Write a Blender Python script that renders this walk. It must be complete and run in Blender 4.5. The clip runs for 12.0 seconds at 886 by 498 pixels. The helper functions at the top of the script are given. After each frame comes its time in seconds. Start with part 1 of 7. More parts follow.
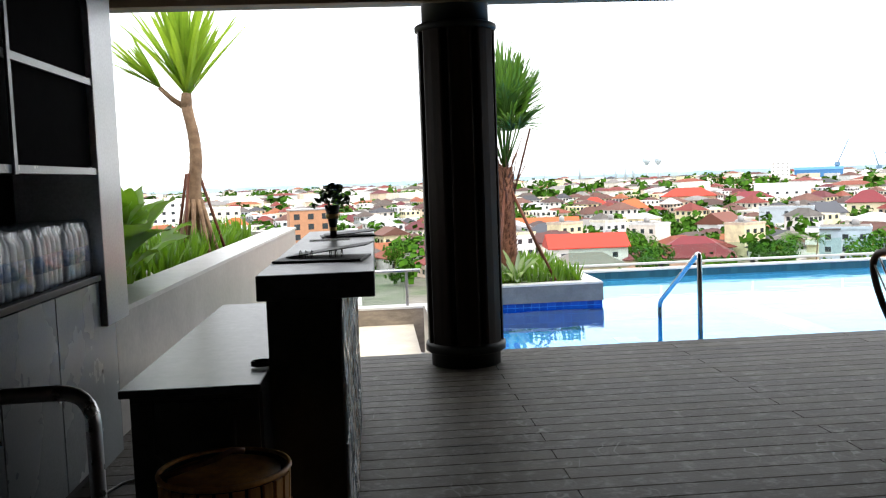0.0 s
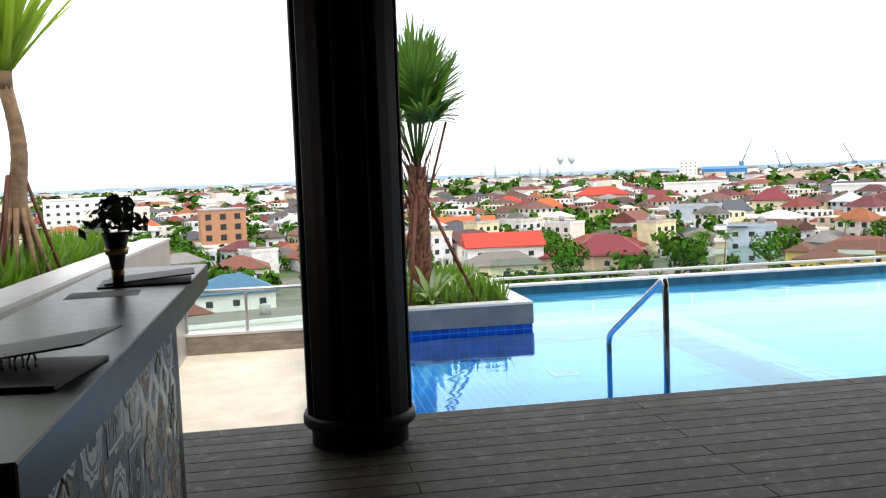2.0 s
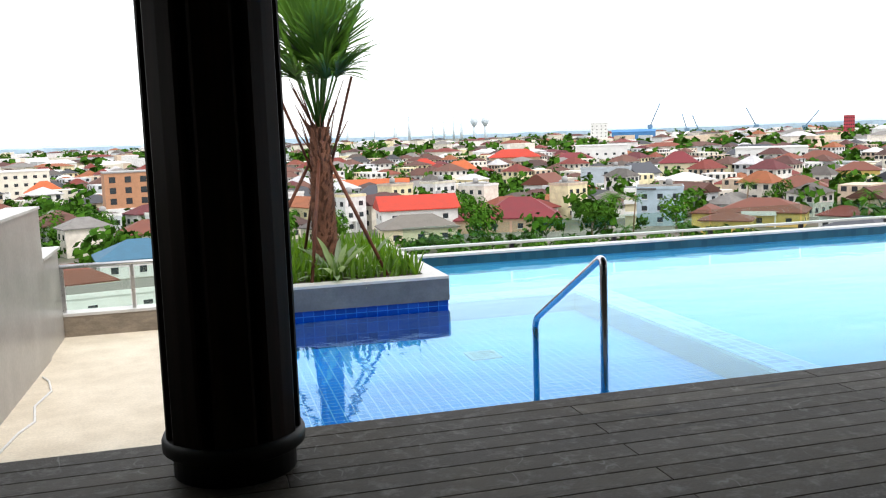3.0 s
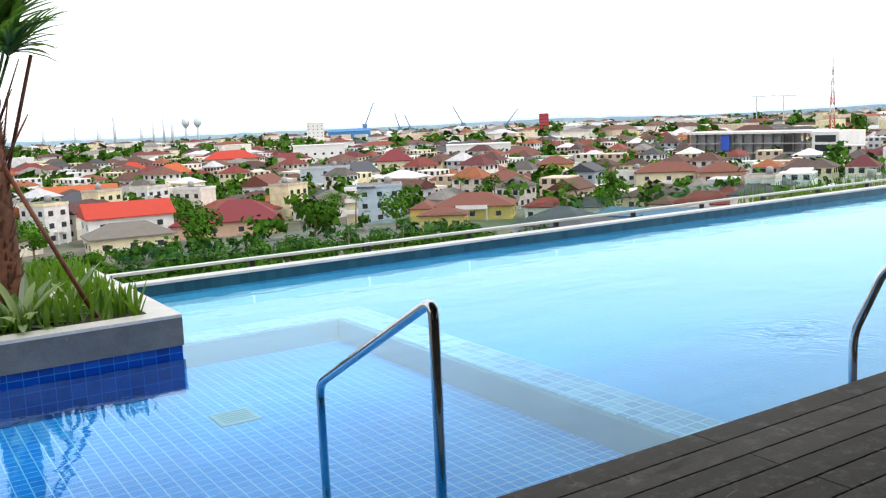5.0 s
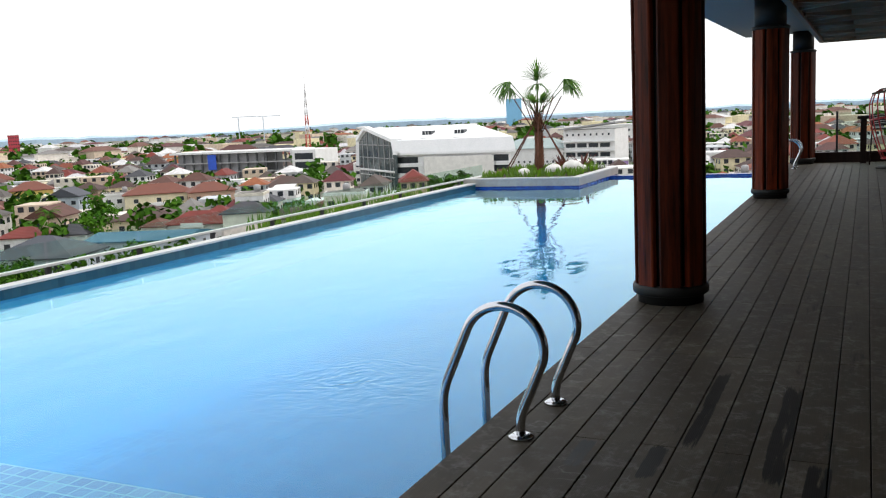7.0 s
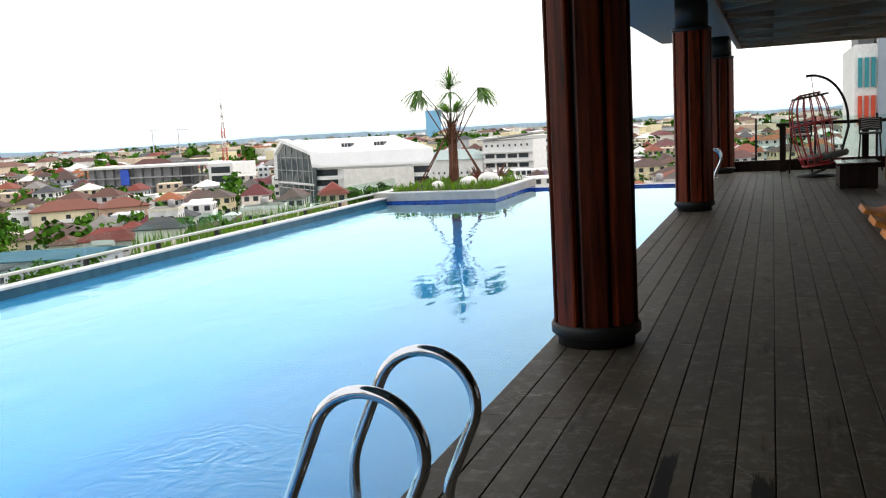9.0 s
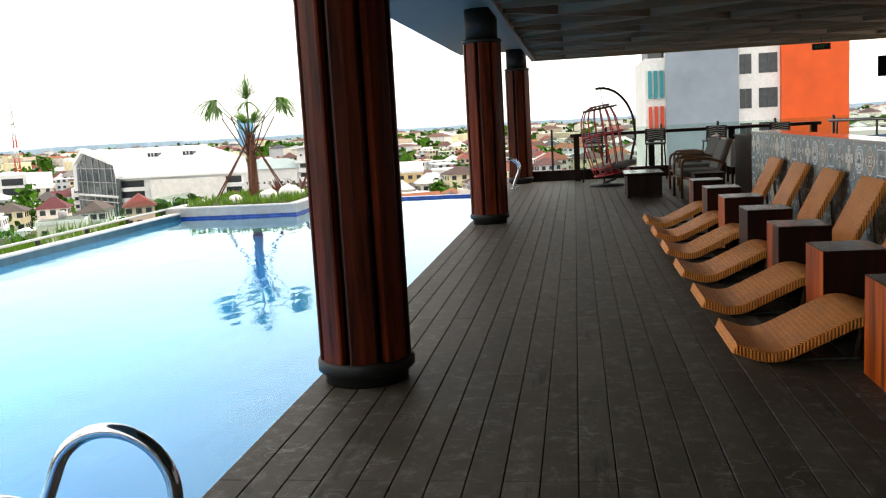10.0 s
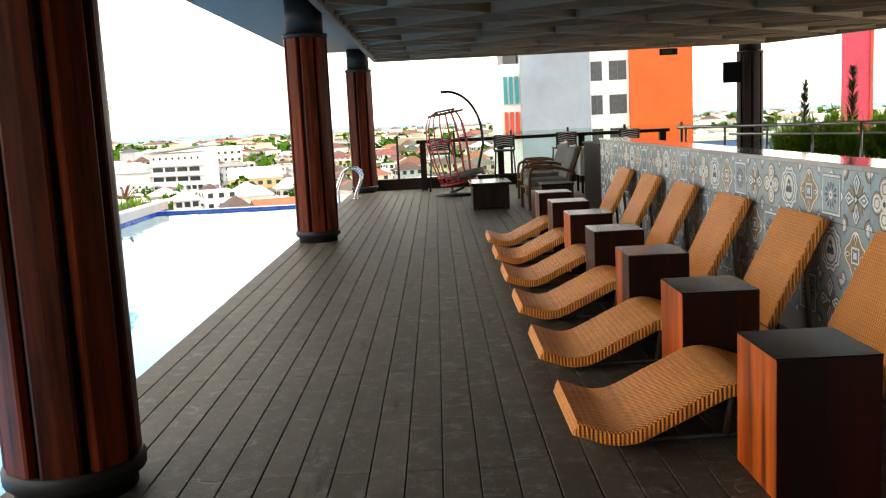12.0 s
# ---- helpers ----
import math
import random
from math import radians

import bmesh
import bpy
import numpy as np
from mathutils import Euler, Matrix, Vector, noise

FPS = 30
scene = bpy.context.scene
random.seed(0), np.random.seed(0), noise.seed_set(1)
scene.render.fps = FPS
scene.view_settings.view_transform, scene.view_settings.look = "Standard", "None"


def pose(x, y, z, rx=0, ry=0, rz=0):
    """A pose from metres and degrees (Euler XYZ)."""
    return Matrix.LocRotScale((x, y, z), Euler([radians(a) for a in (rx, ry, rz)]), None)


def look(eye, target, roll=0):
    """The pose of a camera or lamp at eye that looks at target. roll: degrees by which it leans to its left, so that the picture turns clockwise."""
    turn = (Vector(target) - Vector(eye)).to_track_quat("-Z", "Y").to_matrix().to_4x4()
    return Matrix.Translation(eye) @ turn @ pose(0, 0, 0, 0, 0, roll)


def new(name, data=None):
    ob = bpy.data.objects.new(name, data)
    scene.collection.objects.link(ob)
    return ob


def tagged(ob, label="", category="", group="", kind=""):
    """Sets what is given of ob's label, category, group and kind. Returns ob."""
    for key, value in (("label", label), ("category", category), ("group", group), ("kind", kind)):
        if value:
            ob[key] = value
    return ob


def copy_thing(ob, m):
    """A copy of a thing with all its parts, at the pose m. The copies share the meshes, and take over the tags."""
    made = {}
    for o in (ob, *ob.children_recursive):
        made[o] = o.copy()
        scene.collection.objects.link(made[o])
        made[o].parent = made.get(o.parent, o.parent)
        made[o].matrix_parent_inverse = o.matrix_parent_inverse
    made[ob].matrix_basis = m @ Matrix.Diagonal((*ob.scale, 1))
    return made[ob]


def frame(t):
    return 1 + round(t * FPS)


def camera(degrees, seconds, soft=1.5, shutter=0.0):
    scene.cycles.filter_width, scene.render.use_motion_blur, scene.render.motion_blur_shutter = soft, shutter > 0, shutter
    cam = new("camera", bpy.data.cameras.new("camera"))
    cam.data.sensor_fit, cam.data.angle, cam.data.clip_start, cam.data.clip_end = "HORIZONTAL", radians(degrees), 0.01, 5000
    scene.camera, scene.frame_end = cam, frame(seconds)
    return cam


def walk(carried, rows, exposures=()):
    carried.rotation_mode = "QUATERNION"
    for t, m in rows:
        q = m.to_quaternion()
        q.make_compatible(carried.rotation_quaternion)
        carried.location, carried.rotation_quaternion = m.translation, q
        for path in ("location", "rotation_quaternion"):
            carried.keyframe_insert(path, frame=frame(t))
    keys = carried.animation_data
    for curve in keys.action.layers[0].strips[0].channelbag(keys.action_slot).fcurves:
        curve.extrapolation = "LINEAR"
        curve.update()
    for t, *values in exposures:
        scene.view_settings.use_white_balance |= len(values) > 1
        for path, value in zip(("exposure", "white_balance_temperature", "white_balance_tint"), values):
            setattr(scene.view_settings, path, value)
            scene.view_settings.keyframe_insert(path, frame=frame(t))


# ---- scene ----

cam = camera(52.62, 12.0, soft=1.2)
# seconds, stops, kelvin, tint
EXPOSURES = [(0.0, 0.62, 6500, 10), (1.5, 0.3, 6500, 10), (2.5, 0.12, 6500, 10), (4.5, -0.05, 6500, 10), (6.5, -0.3, 6500, 10), (9.0, -0.07, 6700, 10), (10.5, 0.56, 7200, 10), (12.0, 1.0, 7500, 10)]
# seconds, x, y, z, yaw, pitch, roll
ROWS = [
    (0.0, -0.0, 0.001, 1.345, -4.43, -4.58, 2.1),
    (0.5, 0.072, 0.488, 1.344, -6.35, -4.47, 2.15),
    (1.0, 0.193, 0.942, 1.313, -6.83, -4.42, 2.2),
    (1.5, 0.299, 1.428, 1.329, -7.81, -4.42, 2.18),
    (2.0, 0.315, 1.807, 1.366, -9.76, -4.84, 2.12),
    (2.5, 0.447, 2.284, 1.362, -12.56, -6.76, 2.14),
    (2.7, 0.492, 2.436, 1.357, -13.53, -7.13, 1.95),
    (3.5, 0.64, 3.22, 1.345, -18.6, -7.85, 2.1),
    (4.5, 0.806, 4.063, 1.328, -26.81, -8.22, 2.19),
    (5.0, 0.917, 4.372, 1.309, -33.09, -8.1, 2.47),
    (5.5, 1.05, 4.646, 1.318, -41.33, -8.14, 2.66),
    (6.0, 1.194, 4.935, 1.34, -49.92, -8.08, 2.62),
    (6.5, 1.306, 5.11, 1.348, -57.64, -8.1, 2.63),
    (7.0, 1.554, 5.273, 1.365, -64.94, -8.33, 2.8),
    (7.2, 1.649, 5.34, 1.364, -66.86, -8.41, 2.83),
    (8.0, 2.12, 5.52, 1.345, -68.5, -8.15, 3.05),
    (8.8, 2.598, 5.545, 1.317, -68.93, -7.84, 3.19),
    (9.0, 2.705, 5.526, 1.326, -70.02, -7.86, 3.21),
    (9.5, 2.973, 5.466, 1.36, -75.57, -7.92, 3.14),
    (10.0, 3.256, 5.346, 1.355, -81.71, -7.97, 3.19),
    (10.5, 3.537, 5.256, 1.35, -85.29, -8.02, 3.15),
    (11.0, 3.872, 5.204, 1.369, -88.04, -8.09, 3.03),
    (11.5, 4.24, 5.115, 1.356, -90.13, -8.2, 2.93),
    (12.0, 4.573, 5.055, 1.346, -90.48, -8.16, 2.82),
]
walk(cam, [(t, pose(x, y, z, 90 + pitch, roll, yaw)) for t, x, y, z, yaw, pitch, roll in ROWS],
     EXPOSURES)

# ---- world and sun: a bright overcast sky ----
world = bpy.data.worlds.new("sky")
scene.world = world
world.use_nodes = True
wn, wl = world.node_tree.nodes, world.node_tree.links
wn.clear()
sky = wn.new("ShaderNodeTexSky")
sky.sky_type, sky.sun_disc = "NISHITA", False
sky.sun_elevation, sky.sun_rotation = radians(52), radians(150)
sky.dust_density, sky.air_density = 4.0, 1.0
sky_bg = wn.new("ShaderNodeBackground")
sky_bg.inputs["Strength"].default_value = 0.06
cloud_bg = wn.new("ShaderNodeBackground")
cloud_bg.inputs["Color"].default_value = (0.985, 0.99, 1.0, 1)
cloud_bg.inputs["Strength"].default_value = 1.4
add = wn.new("ShaderNodeAddShader")
out = wn.new("ShaderNodeOutputWorld")
wl.new(sky.outputs[0], sky_bg.inputs["Color"])
wl.new(sky_bg.outputs[0], add.inputs[0])
wl.new(cloud_bg.outputs[0], add.inputs[1])
wl.new(add.outputs[0], out.inputs["Surface"])

sun_data = bpy.data.lights.new("sun", "SUN")
sun_data.energy, sun_data.angle, sun_data.color = 1.5, radians(10), (1.0, 0.97, 0.92)
sun = new("sun", sun_data)
sun.matrix_world = look((0, 0, 60), (-18, 30, 0))


# ---- materials ----
def base(name):
    m = bpy.data.materials.new(name)
    m.use_nodes = True
    n, l = m.node_tree.nodes, m.node_tree.links
    return m, n, l, n["Principled BSDF"]


def coords(n, l, stretch=(1, 1, 1), shift=True):
    tc = n.new("ShaderNodeTexCoord")
    mp = n.new("ShaderNodeMapping")
    mp.inputs["Scale"].default_value = stretch
    l.new(tc.outputs["Object"], mp.inputs["Vector"])
    if shift:
        info, mul = n.new("ShaderNodeObjectInfo"), n.new("ShaderNodeMath")
        mul.operation = "MULTIPLY"
        mul.inputs[1].default_value = 37.0
        l.new(info.outputs["Random"], mul.inputs[0])
        l.new(mul.outputs[0], mp.inputs["Location"])
    return mp.outputs["Vector"]


def noisy(n, l, vec, scale, detail=4.0, rough=0.6):
    t = n.new("ShaderNodeTexNoise")
    t.inputs["Scale"].default_value, t.inputs["Detail"].default_value, t.inputs["Roughness"].default_value = scale, detail, rough
    l.new(vec, t.inputs["Vector"])
    return t.outputs["Fac"]


def ramp(n, l, fac, stops):
    r = n.new("ShaderNodeValToRGB")
    r.color_ramp.elements[0].position, r.color_ramp.elements[0].color = stops[0][0], (*stops[0][1], 1)
    r.color_ramp.elements[1].position, r.color_ramp.elements[1].color = stops[-1][0], (*stops[-1][1], 1)
    for p, c in stops[1:-1]:
        r.color_ramp.elements.new(p).color = (*c, 1)
    l.new(fac, r.inputs["Fac"])
    return r.outputs["Color"]


def mixed(n, l, a, b, fac, mode="MIX"):
    m = n.new("ShaderNodeMix")
    m.data_type, m.blend_type = "RGBA", mode
    for sock, v in ((m.inputs[6], a), (m.inputs[7], b), (m.inputs[0], fac)):
        if isinstance(v, (int, float)):
            sock.default_value = v
        elif isinstance(v, tuple):
            sock.default_value = (*v, 1)
        else:
            l.new(v, sock)
    return m.outputs[2]


def bumped(n, l, bsdf, height, strength, dist=0.01):
    b = n.new("ShaderNodeBump")
    b.inputs["Strength"].default_value, b.inputs["Distance"].default_value = strength, dist
    l.new(height, b.inputs["Height"])
    l.new(b.outputs["Normal"], bsdf.inputs["Normal"])


def rough_by(n, l, bsdf, fac, lo, hi):
    r = n.new("ShaderNodeMapRange")
    r.inputs["To Min"].default_value, r.inputs["To Max"].default_value = lo, hi
    l.new(fac, r.inputs["Value"])
    l.new(r.outputs[0], bsdf.inputs["Roughness"])


def surf(name, c1, c2, rough=0.6, metal=0.0, scale=3.0, fine=60.0, bump=0.15, stretch=(1, 1, 1), vary=0.0, spec=0.5):
    """A surface whose colour wanders between c1 and c2, with fine grain in tone and relief."""
    m, n, l, b = base(name)
    v = coords(n, l, stretch)
    big, small = noisy(n, l, v, scale, 5.0), noisy(n, l, v, fine, 3.0)
    col = ramp(n, l, big, [(0.3, c1), (0.7, c2)])
    col = mixed(n, l, col, ramp(n, l, small, [(0.25, (0.82, 0.82, 0.82)), (0.75, (1.1, 1.1, 1.1))]), 0.8, "MULTIPLY")
    if vary:
        info = n.new("ShaderNodeObjectInfo")
        col = mixed(n, l, col, ramp(n, l, info.outputs["Random"], [(0.0, (1 - vary,) * 3), (1.0, (1 + vary,) * 3)]), 1.0, "MULTIPLY")
    l.new(col, b.inputs["Base Color"])
    b.inputs["Metallic"].default_value = metal
    b.inputs["Specular IOR Level"].default_value = spec
    rough_by(n, l, b, big, max(0.02, rough - 0.1), min(1, rough + 0.1))
    if bump:
        bumped(n, l, b, small, bump)
    return m


def wood(name, dark, light, axis=2, rough=0.35, grain=14.0, streak=None, spec=0.3, vary=None):
    m, n, l, b = base(name)
    b.inputs["Specular IOR Level"].default_value = spec
    st = [grain, grain, grain]
    st[axis] = grain * 0.07
    v = coords(n, l, tuple(st))
    fac = noisy(n, l, v, 1.0, 8.0, 0.7)
    v2 = coords(n, l, tuple(s * 0.25 for s in st))
    big = noisy(n, l, v2, 1.0, 3.0)
    col = mixed(n, l, ramp(n, l, fac, [(0.3, dark), (0.72, light)]), ramp(n, l, big, [(0.3, (0.55, 0.5, 0.5)), (0.7, (1.15, 1.1, 1.1))]), 0.8, "MULTIPLY")
    if streak:
        col = mixed(n, l, col, streak, ramp(n, l, big, [(0.50, (0, 0, 0)), (0.57, (1, 1, 1))]), "MIX")
    if vary:
        info = n.new("ShaderNodeObjectInfo")
        col = mixed(n, l, col, ramp(n, l, info.outputs["Random"], [(0.1, (vary[0],) * 3), (0.9, (vary[1],) * 3)]), 1.0, "MULTIPLY")
    l.new(col, b.inputs["Base Color"])
    rough_by(n, l, b, fac, rough - 0.08, rough + 0.12)
    bumped(n, l, b, fac, 0.12, 0.004)
    return m


def deck_wood():
    m, n, l, b = base("deck_composite")
    b.inputs["Specular IOR Level"].default_value = 0.14
    tc = n.new("ShaderNodeTexCoord")
    geo, info = n.new("ShaderNodeNewGeometry"), n.new("ShaderNodeObjectInfo")
    sep = n.new("ShaderNodeSeparateXYZ")
    l.new(tc.outputs["Object"], sep.inputs[0])
    pos = geo.outputs["Position"]
    both = n.new("ShaderNodeMath")
    both.operation = "ADD"
    l.new(geo.outputs["Random Per Island"], both.inputs[0])
    l.new(info.outputs["Random"], both.inputs[1])
    fr = n.new("ShaderNodeMath")
    fr.operation = "FRACT"
    l.new(both.outputs[0], fr.inputs[0])
    tone = ramp(n, l, fr.outputs[0], [(0.0, (0.054, 0.046, 0.034)), (0.5, (0.068, 0.058, 0.043)), (1.0, (0.088, 0.076, 0.057))])
    stain = noisy(n, l, pos, 2.2, 6.0, 0.65)
    tone = mixed(n, l, tone, ramp(n, l, stain, [(0.3, (0.62, 0.61, 0.6)), (0.52, (1, 1, 1)), (0.75, (1.55, 1.53, 1.5))]), 0.95, "MULTIPLY")
    mp = n.new("ShaderNodeMapping")
    mp.inputs["Scale"].default_value = (3, 90, 10)
    l.new(pos, mp.inputs["Vector"])
    grain = noisy(n, l, mp.outputs["Vector"], 1.0, 4.0)
    tone = mixed(n, l, tone, ramp(n, l, grain, [(0.3, (0.85, 0.85, 0.85)), (0.7, (1.12, 1.12, 1.12))]), 0.7, "MULTIPLY")
    scuff = noisy(n, l, pos, 9.0, 8.0, 0.8)
    tone = mixed(n, l, tone, (0.25, 0.23, 0.21), ramp(n, l, scuff, [(0.51, (0, 0, 0)), (0.74, (0.7, 0.7, 0.7))]))
    hair_map = n.new("ShaderNodeMapping")
    hair_map.inputs["Scale"].default_value = (5.5, 3.2, 1.0)
    hair_map.inputs["Rotation"].default_value = (0, 0, 0.5)
    l.new(pos, hair_map.inputs["Vector"])
    hair = ramp(n, l, noisy(n, l, hair_map.outputs["Vector"], 1.0, 2.0, 0.5), [(0.488, (0, 0, 0)), (0.5, (1, 1, 1)), (0.512, (0, 0, 0))])
    patch = ramp(n, l, noisy(n, l, pos, 3.1, 3.0), [(0.52, (0, 0, 0)), (0.66, (0.5, 0.5, 0.5))])
    tone = mixed(n, l, tone, (0.30, 0.29, 0.27), mixed(n, l, hair, patch, 1.0, "MULTIPLY"))
    wet_map = n.new("ShaderNodeMapping")
    wet_map.inputs["Scale"].default_value = (1.1, 5.5, 1.0)
    l.new(pos, wet_map.inputs["Vector"])
    wet = ramp(n, l, noisy(n, l, wet_map.outputs["Vector"], 0.9, 6.0, 0.7), [(0.60, (0, 0, 0)), (0.68, (0.85, 0.85, 0.85))])
    tone = mixed(n, l, tone, (0.016, 0.015, 0.014), wet)
    # water dripped along single boards beside the ladder
    px = n.new("ShaderNodeSeparateXYZ")
    l.new(pos, px.inputs[0])
    ragged_map = n.new("ShaderNodeMapping")
    ragged_map.inputs["Scale"].default_value = (2.2, 26.0, 1.0)
    l.new(pos, ragged_map.inputs["Vector"])
    ragged = noisy(n, l, ragged_map.outputs["Vector"], 1.0, 6.0, 0.7)
    for xc, yc, hx, hy, colour in ((5.62, 5.905, 0.78, 0.045, (0.003,) * 3), (5.42, 5.565, 0.86, 0.06, (0.003,) * 3), (4.85, 5.41, 0.28, 0.06, (0.003,) * 3),
                                   (4.90, 6.005, 0.24, 0.055, (0.006, 0.007, 0.007)), (4.90, 6.30, 0.22, 0.05, (0.045, 0.05, 0.05))):
        reach = None
        for sock, mid, half in ((px.outputs[0], xc, hx), (px.outputs[1], yc, hy)):
            sub, ab, rng = n.new("ShaderNodeMath"), n.new("ShaderNodeMath"), n.new("ShaderNodeMapRange")
            sub.operation, ab.operation = "SUBTRACT", "ABSOLUTE"
            sub.inputs[1].default_value = mid
            l.new(sock, sub.inputs[0])
            l.new(sub.outputs[0], ab.inputs[0])
            rng.inputs["From Min"].default_value, rng.inputs["From Max"].default_value = half * 0.55, half * 1.1
            rng.inputs["To Min"].default_value, rng.inputs["To Max"].default_value = 1.0, 0.0
            l.new(ab.outputs[0], rng.inputs["Value"])
            if reach is None:
                reach = rng.outputs[0]
            else:
                mul = n.new("ShaderNodeMath")
                mul.operation = "MULTIPLY"
                l.new(reach, mul.inputs[0])
                l.new(rng.outputs[0], mul.inputs[1])
                reach = mul.outputs[0]
        mul = n.new("ShaderNodeMath")
        mul.operation = "MULTIPLY"
        l.new(reach, mul.inputs[0])
        l.new(ragged, mul.inputs[1])
        tone = mixed(n, l, tone, colour, ramp(n, l, mul.outputs[0], [(0.36, (0, 0, 0)), (0.44, (0.95, 0.95, 0.95))]))
    l.new(tone, b.inputs["Base Color"])
    rough_by(n, l, b, stain, 0.42, 0.66)
    wave = n.new("ShaderNodeTexWave")
    wave.bands_direction = "Y"
    wave.inputs["Scale"].default_value = 42.0
    l.new(pos, wave.inputs["Vector"])
    bumped(n, l, b, wave.outputs["Fac"], 0.3, 0.0012)
    return m


def chrome(name="polished_steel", tint=(0.62, 0.63, 0.65), rough=0.1):
    m, n, l, b = base(name)
    v = coords(n, l)
    b.inputs["Base Color"].default_value = (*tint, 1)
    b.inputs["Metallic"].default_value = 1.0
    rough_by(n, l, b, noisy(n, l, v, 25.0), rough * 0.6, rough * 1.6)
    return m


def glass(name, tint, gloss=0.06, sheen=0.07):
    """A clear pane: what lies behind shows through its tint, with a faint sheen."""
    m, n, l, b = base(name)
    n.remove(b)
    tr, gl, mx = n.new("ShaderNodeBsdfTransparent"), n.new("ShaderNodeBsdfGlossy"), n.new("ShaderNodeMixShader")
    tr.inputs["Color"].default_value = (*tint, 1)
    gl.inputs["Roughness"].default_value = gloss
    mx.inputs[0].default_value = sheen
    l.new(tr.outputs[0], mx.inputs[1])
    l.new(gl.outputs[0], mx.inputs[2])
    l.new(mx.outputs[0], n["Material Output"].inputs["Surface"])
    return m


def water_material():
    m, n, l, b = base("pool_water")
    n.remove(b)
    geo = n.new("ShaderNodeNewGeometry")
    tr, gl, mx, fr = n.new("ShaderNodeBsdfTransparent"), n.new("ShaderNodeBsdfGlossy"), n.new("ShaderNodeMixShader"), n.new("ShaderNodeFresnel")
    tr.inputs["Color"].default_value = (0.48, 0.92, 1.0, 1)
    gl.inputs["Roughness"].default_value = 0.015
    gl.inputs["Color"].default_value = (0.72, 0.975, 1.0, 1)
    fr.inputs["IOR"].default_value = 1.38
    mp = n.new("ShaderNodeMapping")
    mp.inputs["Scale"].default_value = (1.0, 1.7, 1.0)
    l.new(geo.outputs["Position"], mp.inputs["Vector"])
    big, small = noisy(n, l, mp.outputs["Vector"], 0.9, 2.0), noisy(n, l, mp.outputs["Vector"], 5.0, 3.0)
    # rings where water wells up near the steps
    ctr = n.new("ShaderNodeVectorMath")
    ctr.operation = "SUBTRACT"
    ctr.inputs[1].default_value = (6.40, 8.25, -0.3)
    l.new(geo.outputs["Position"], ctr.inputs[0])
    ln = n.new("ShaderNodeVectorMath")
    ln.operation = "LENGTH"
    l.new(ctr.outputs[0], ln.inputs[0])
    near_map = n.new("ShaderNodeMapRange")
    near_map.inputs["From Max"].default_value = 0.85
    near_map.inputs["To Min"].default_value, near_map.inputs["To Max"].default_value = 1.0, 0.0
    l.new(ln.outputs["Value"], near_map.inputs["Value"])
    wave = n.new("ShaderNodeTexWave")
    wave.wave_type, wave.rings_direction = "RINGS", "SPHERICAL"
    wave.inputs["Scale"].default_value, wave.inputs["Distortion"].default_value = 1.5, 26.0
    wave.inputs["Detail"].default_value, wave.inputs["Detail Scale"].default_value = 4.0, 1.6
    l.new(ctr.outputs[0], wave.inputs["Vector"])
    rip = wave.outputs["Fac"]
    a = n.new("ShaderNodeMath")
    a.operation = "MULTIPLY"
    l.new(rip, a.inputs[0])
    l.new(near_map.outputs[0], a.inputs[1])
    a2 = n.new("ShaderNodeMath")
    a2.operation = "MULTIPLY_ADD"
    a2.inputs[1].default_value = 0.3
    l.new(a.outputs[0], a2.inputs[0])
    s = n.new("ShaderNodeMath")
    s.operation = "MULTIPLY_ADD"
    s.inputs[1].default_value = 0.08
    l.new(small, s.inputs[0])
    l.new(big, s.inputs[2])
    l.new(s.outputs[0], a2.inputs[2])
    bp = n.new("ShaderNodeBump")
    bp.inputs["Strength"].default_value, bp.inputs["Distance"].default_value = 0.6, 0.018
    l.new(a2.outputs[0], bp.inputs["Height"])
    l.new(bp.outputs[0], gl.inputs["Normal"])
    l.new(bp.outputs[0], fr.inputs["Normal"])
    sheen = n.new("ShaderNodeMath")
    sheen.operation, sheen.use_clamp = "MULTIPLY_ADD", True
    sheen.inputs[1].default_value, sheen.inputs[2].default_value = 1.4, 0.0
    l.new(fr.outputs[0], sheen.inputs[0])
    l.new(sheen.outputs[0], mx.inputs[0])
    l.new(tr.outputs[0], mx.inputs[1])
    l.new(gl.outputs[0], mx.inputs[2])
    l.new(mx.outputs[0], n["Material Output"].inputs["Surface"])
    return m


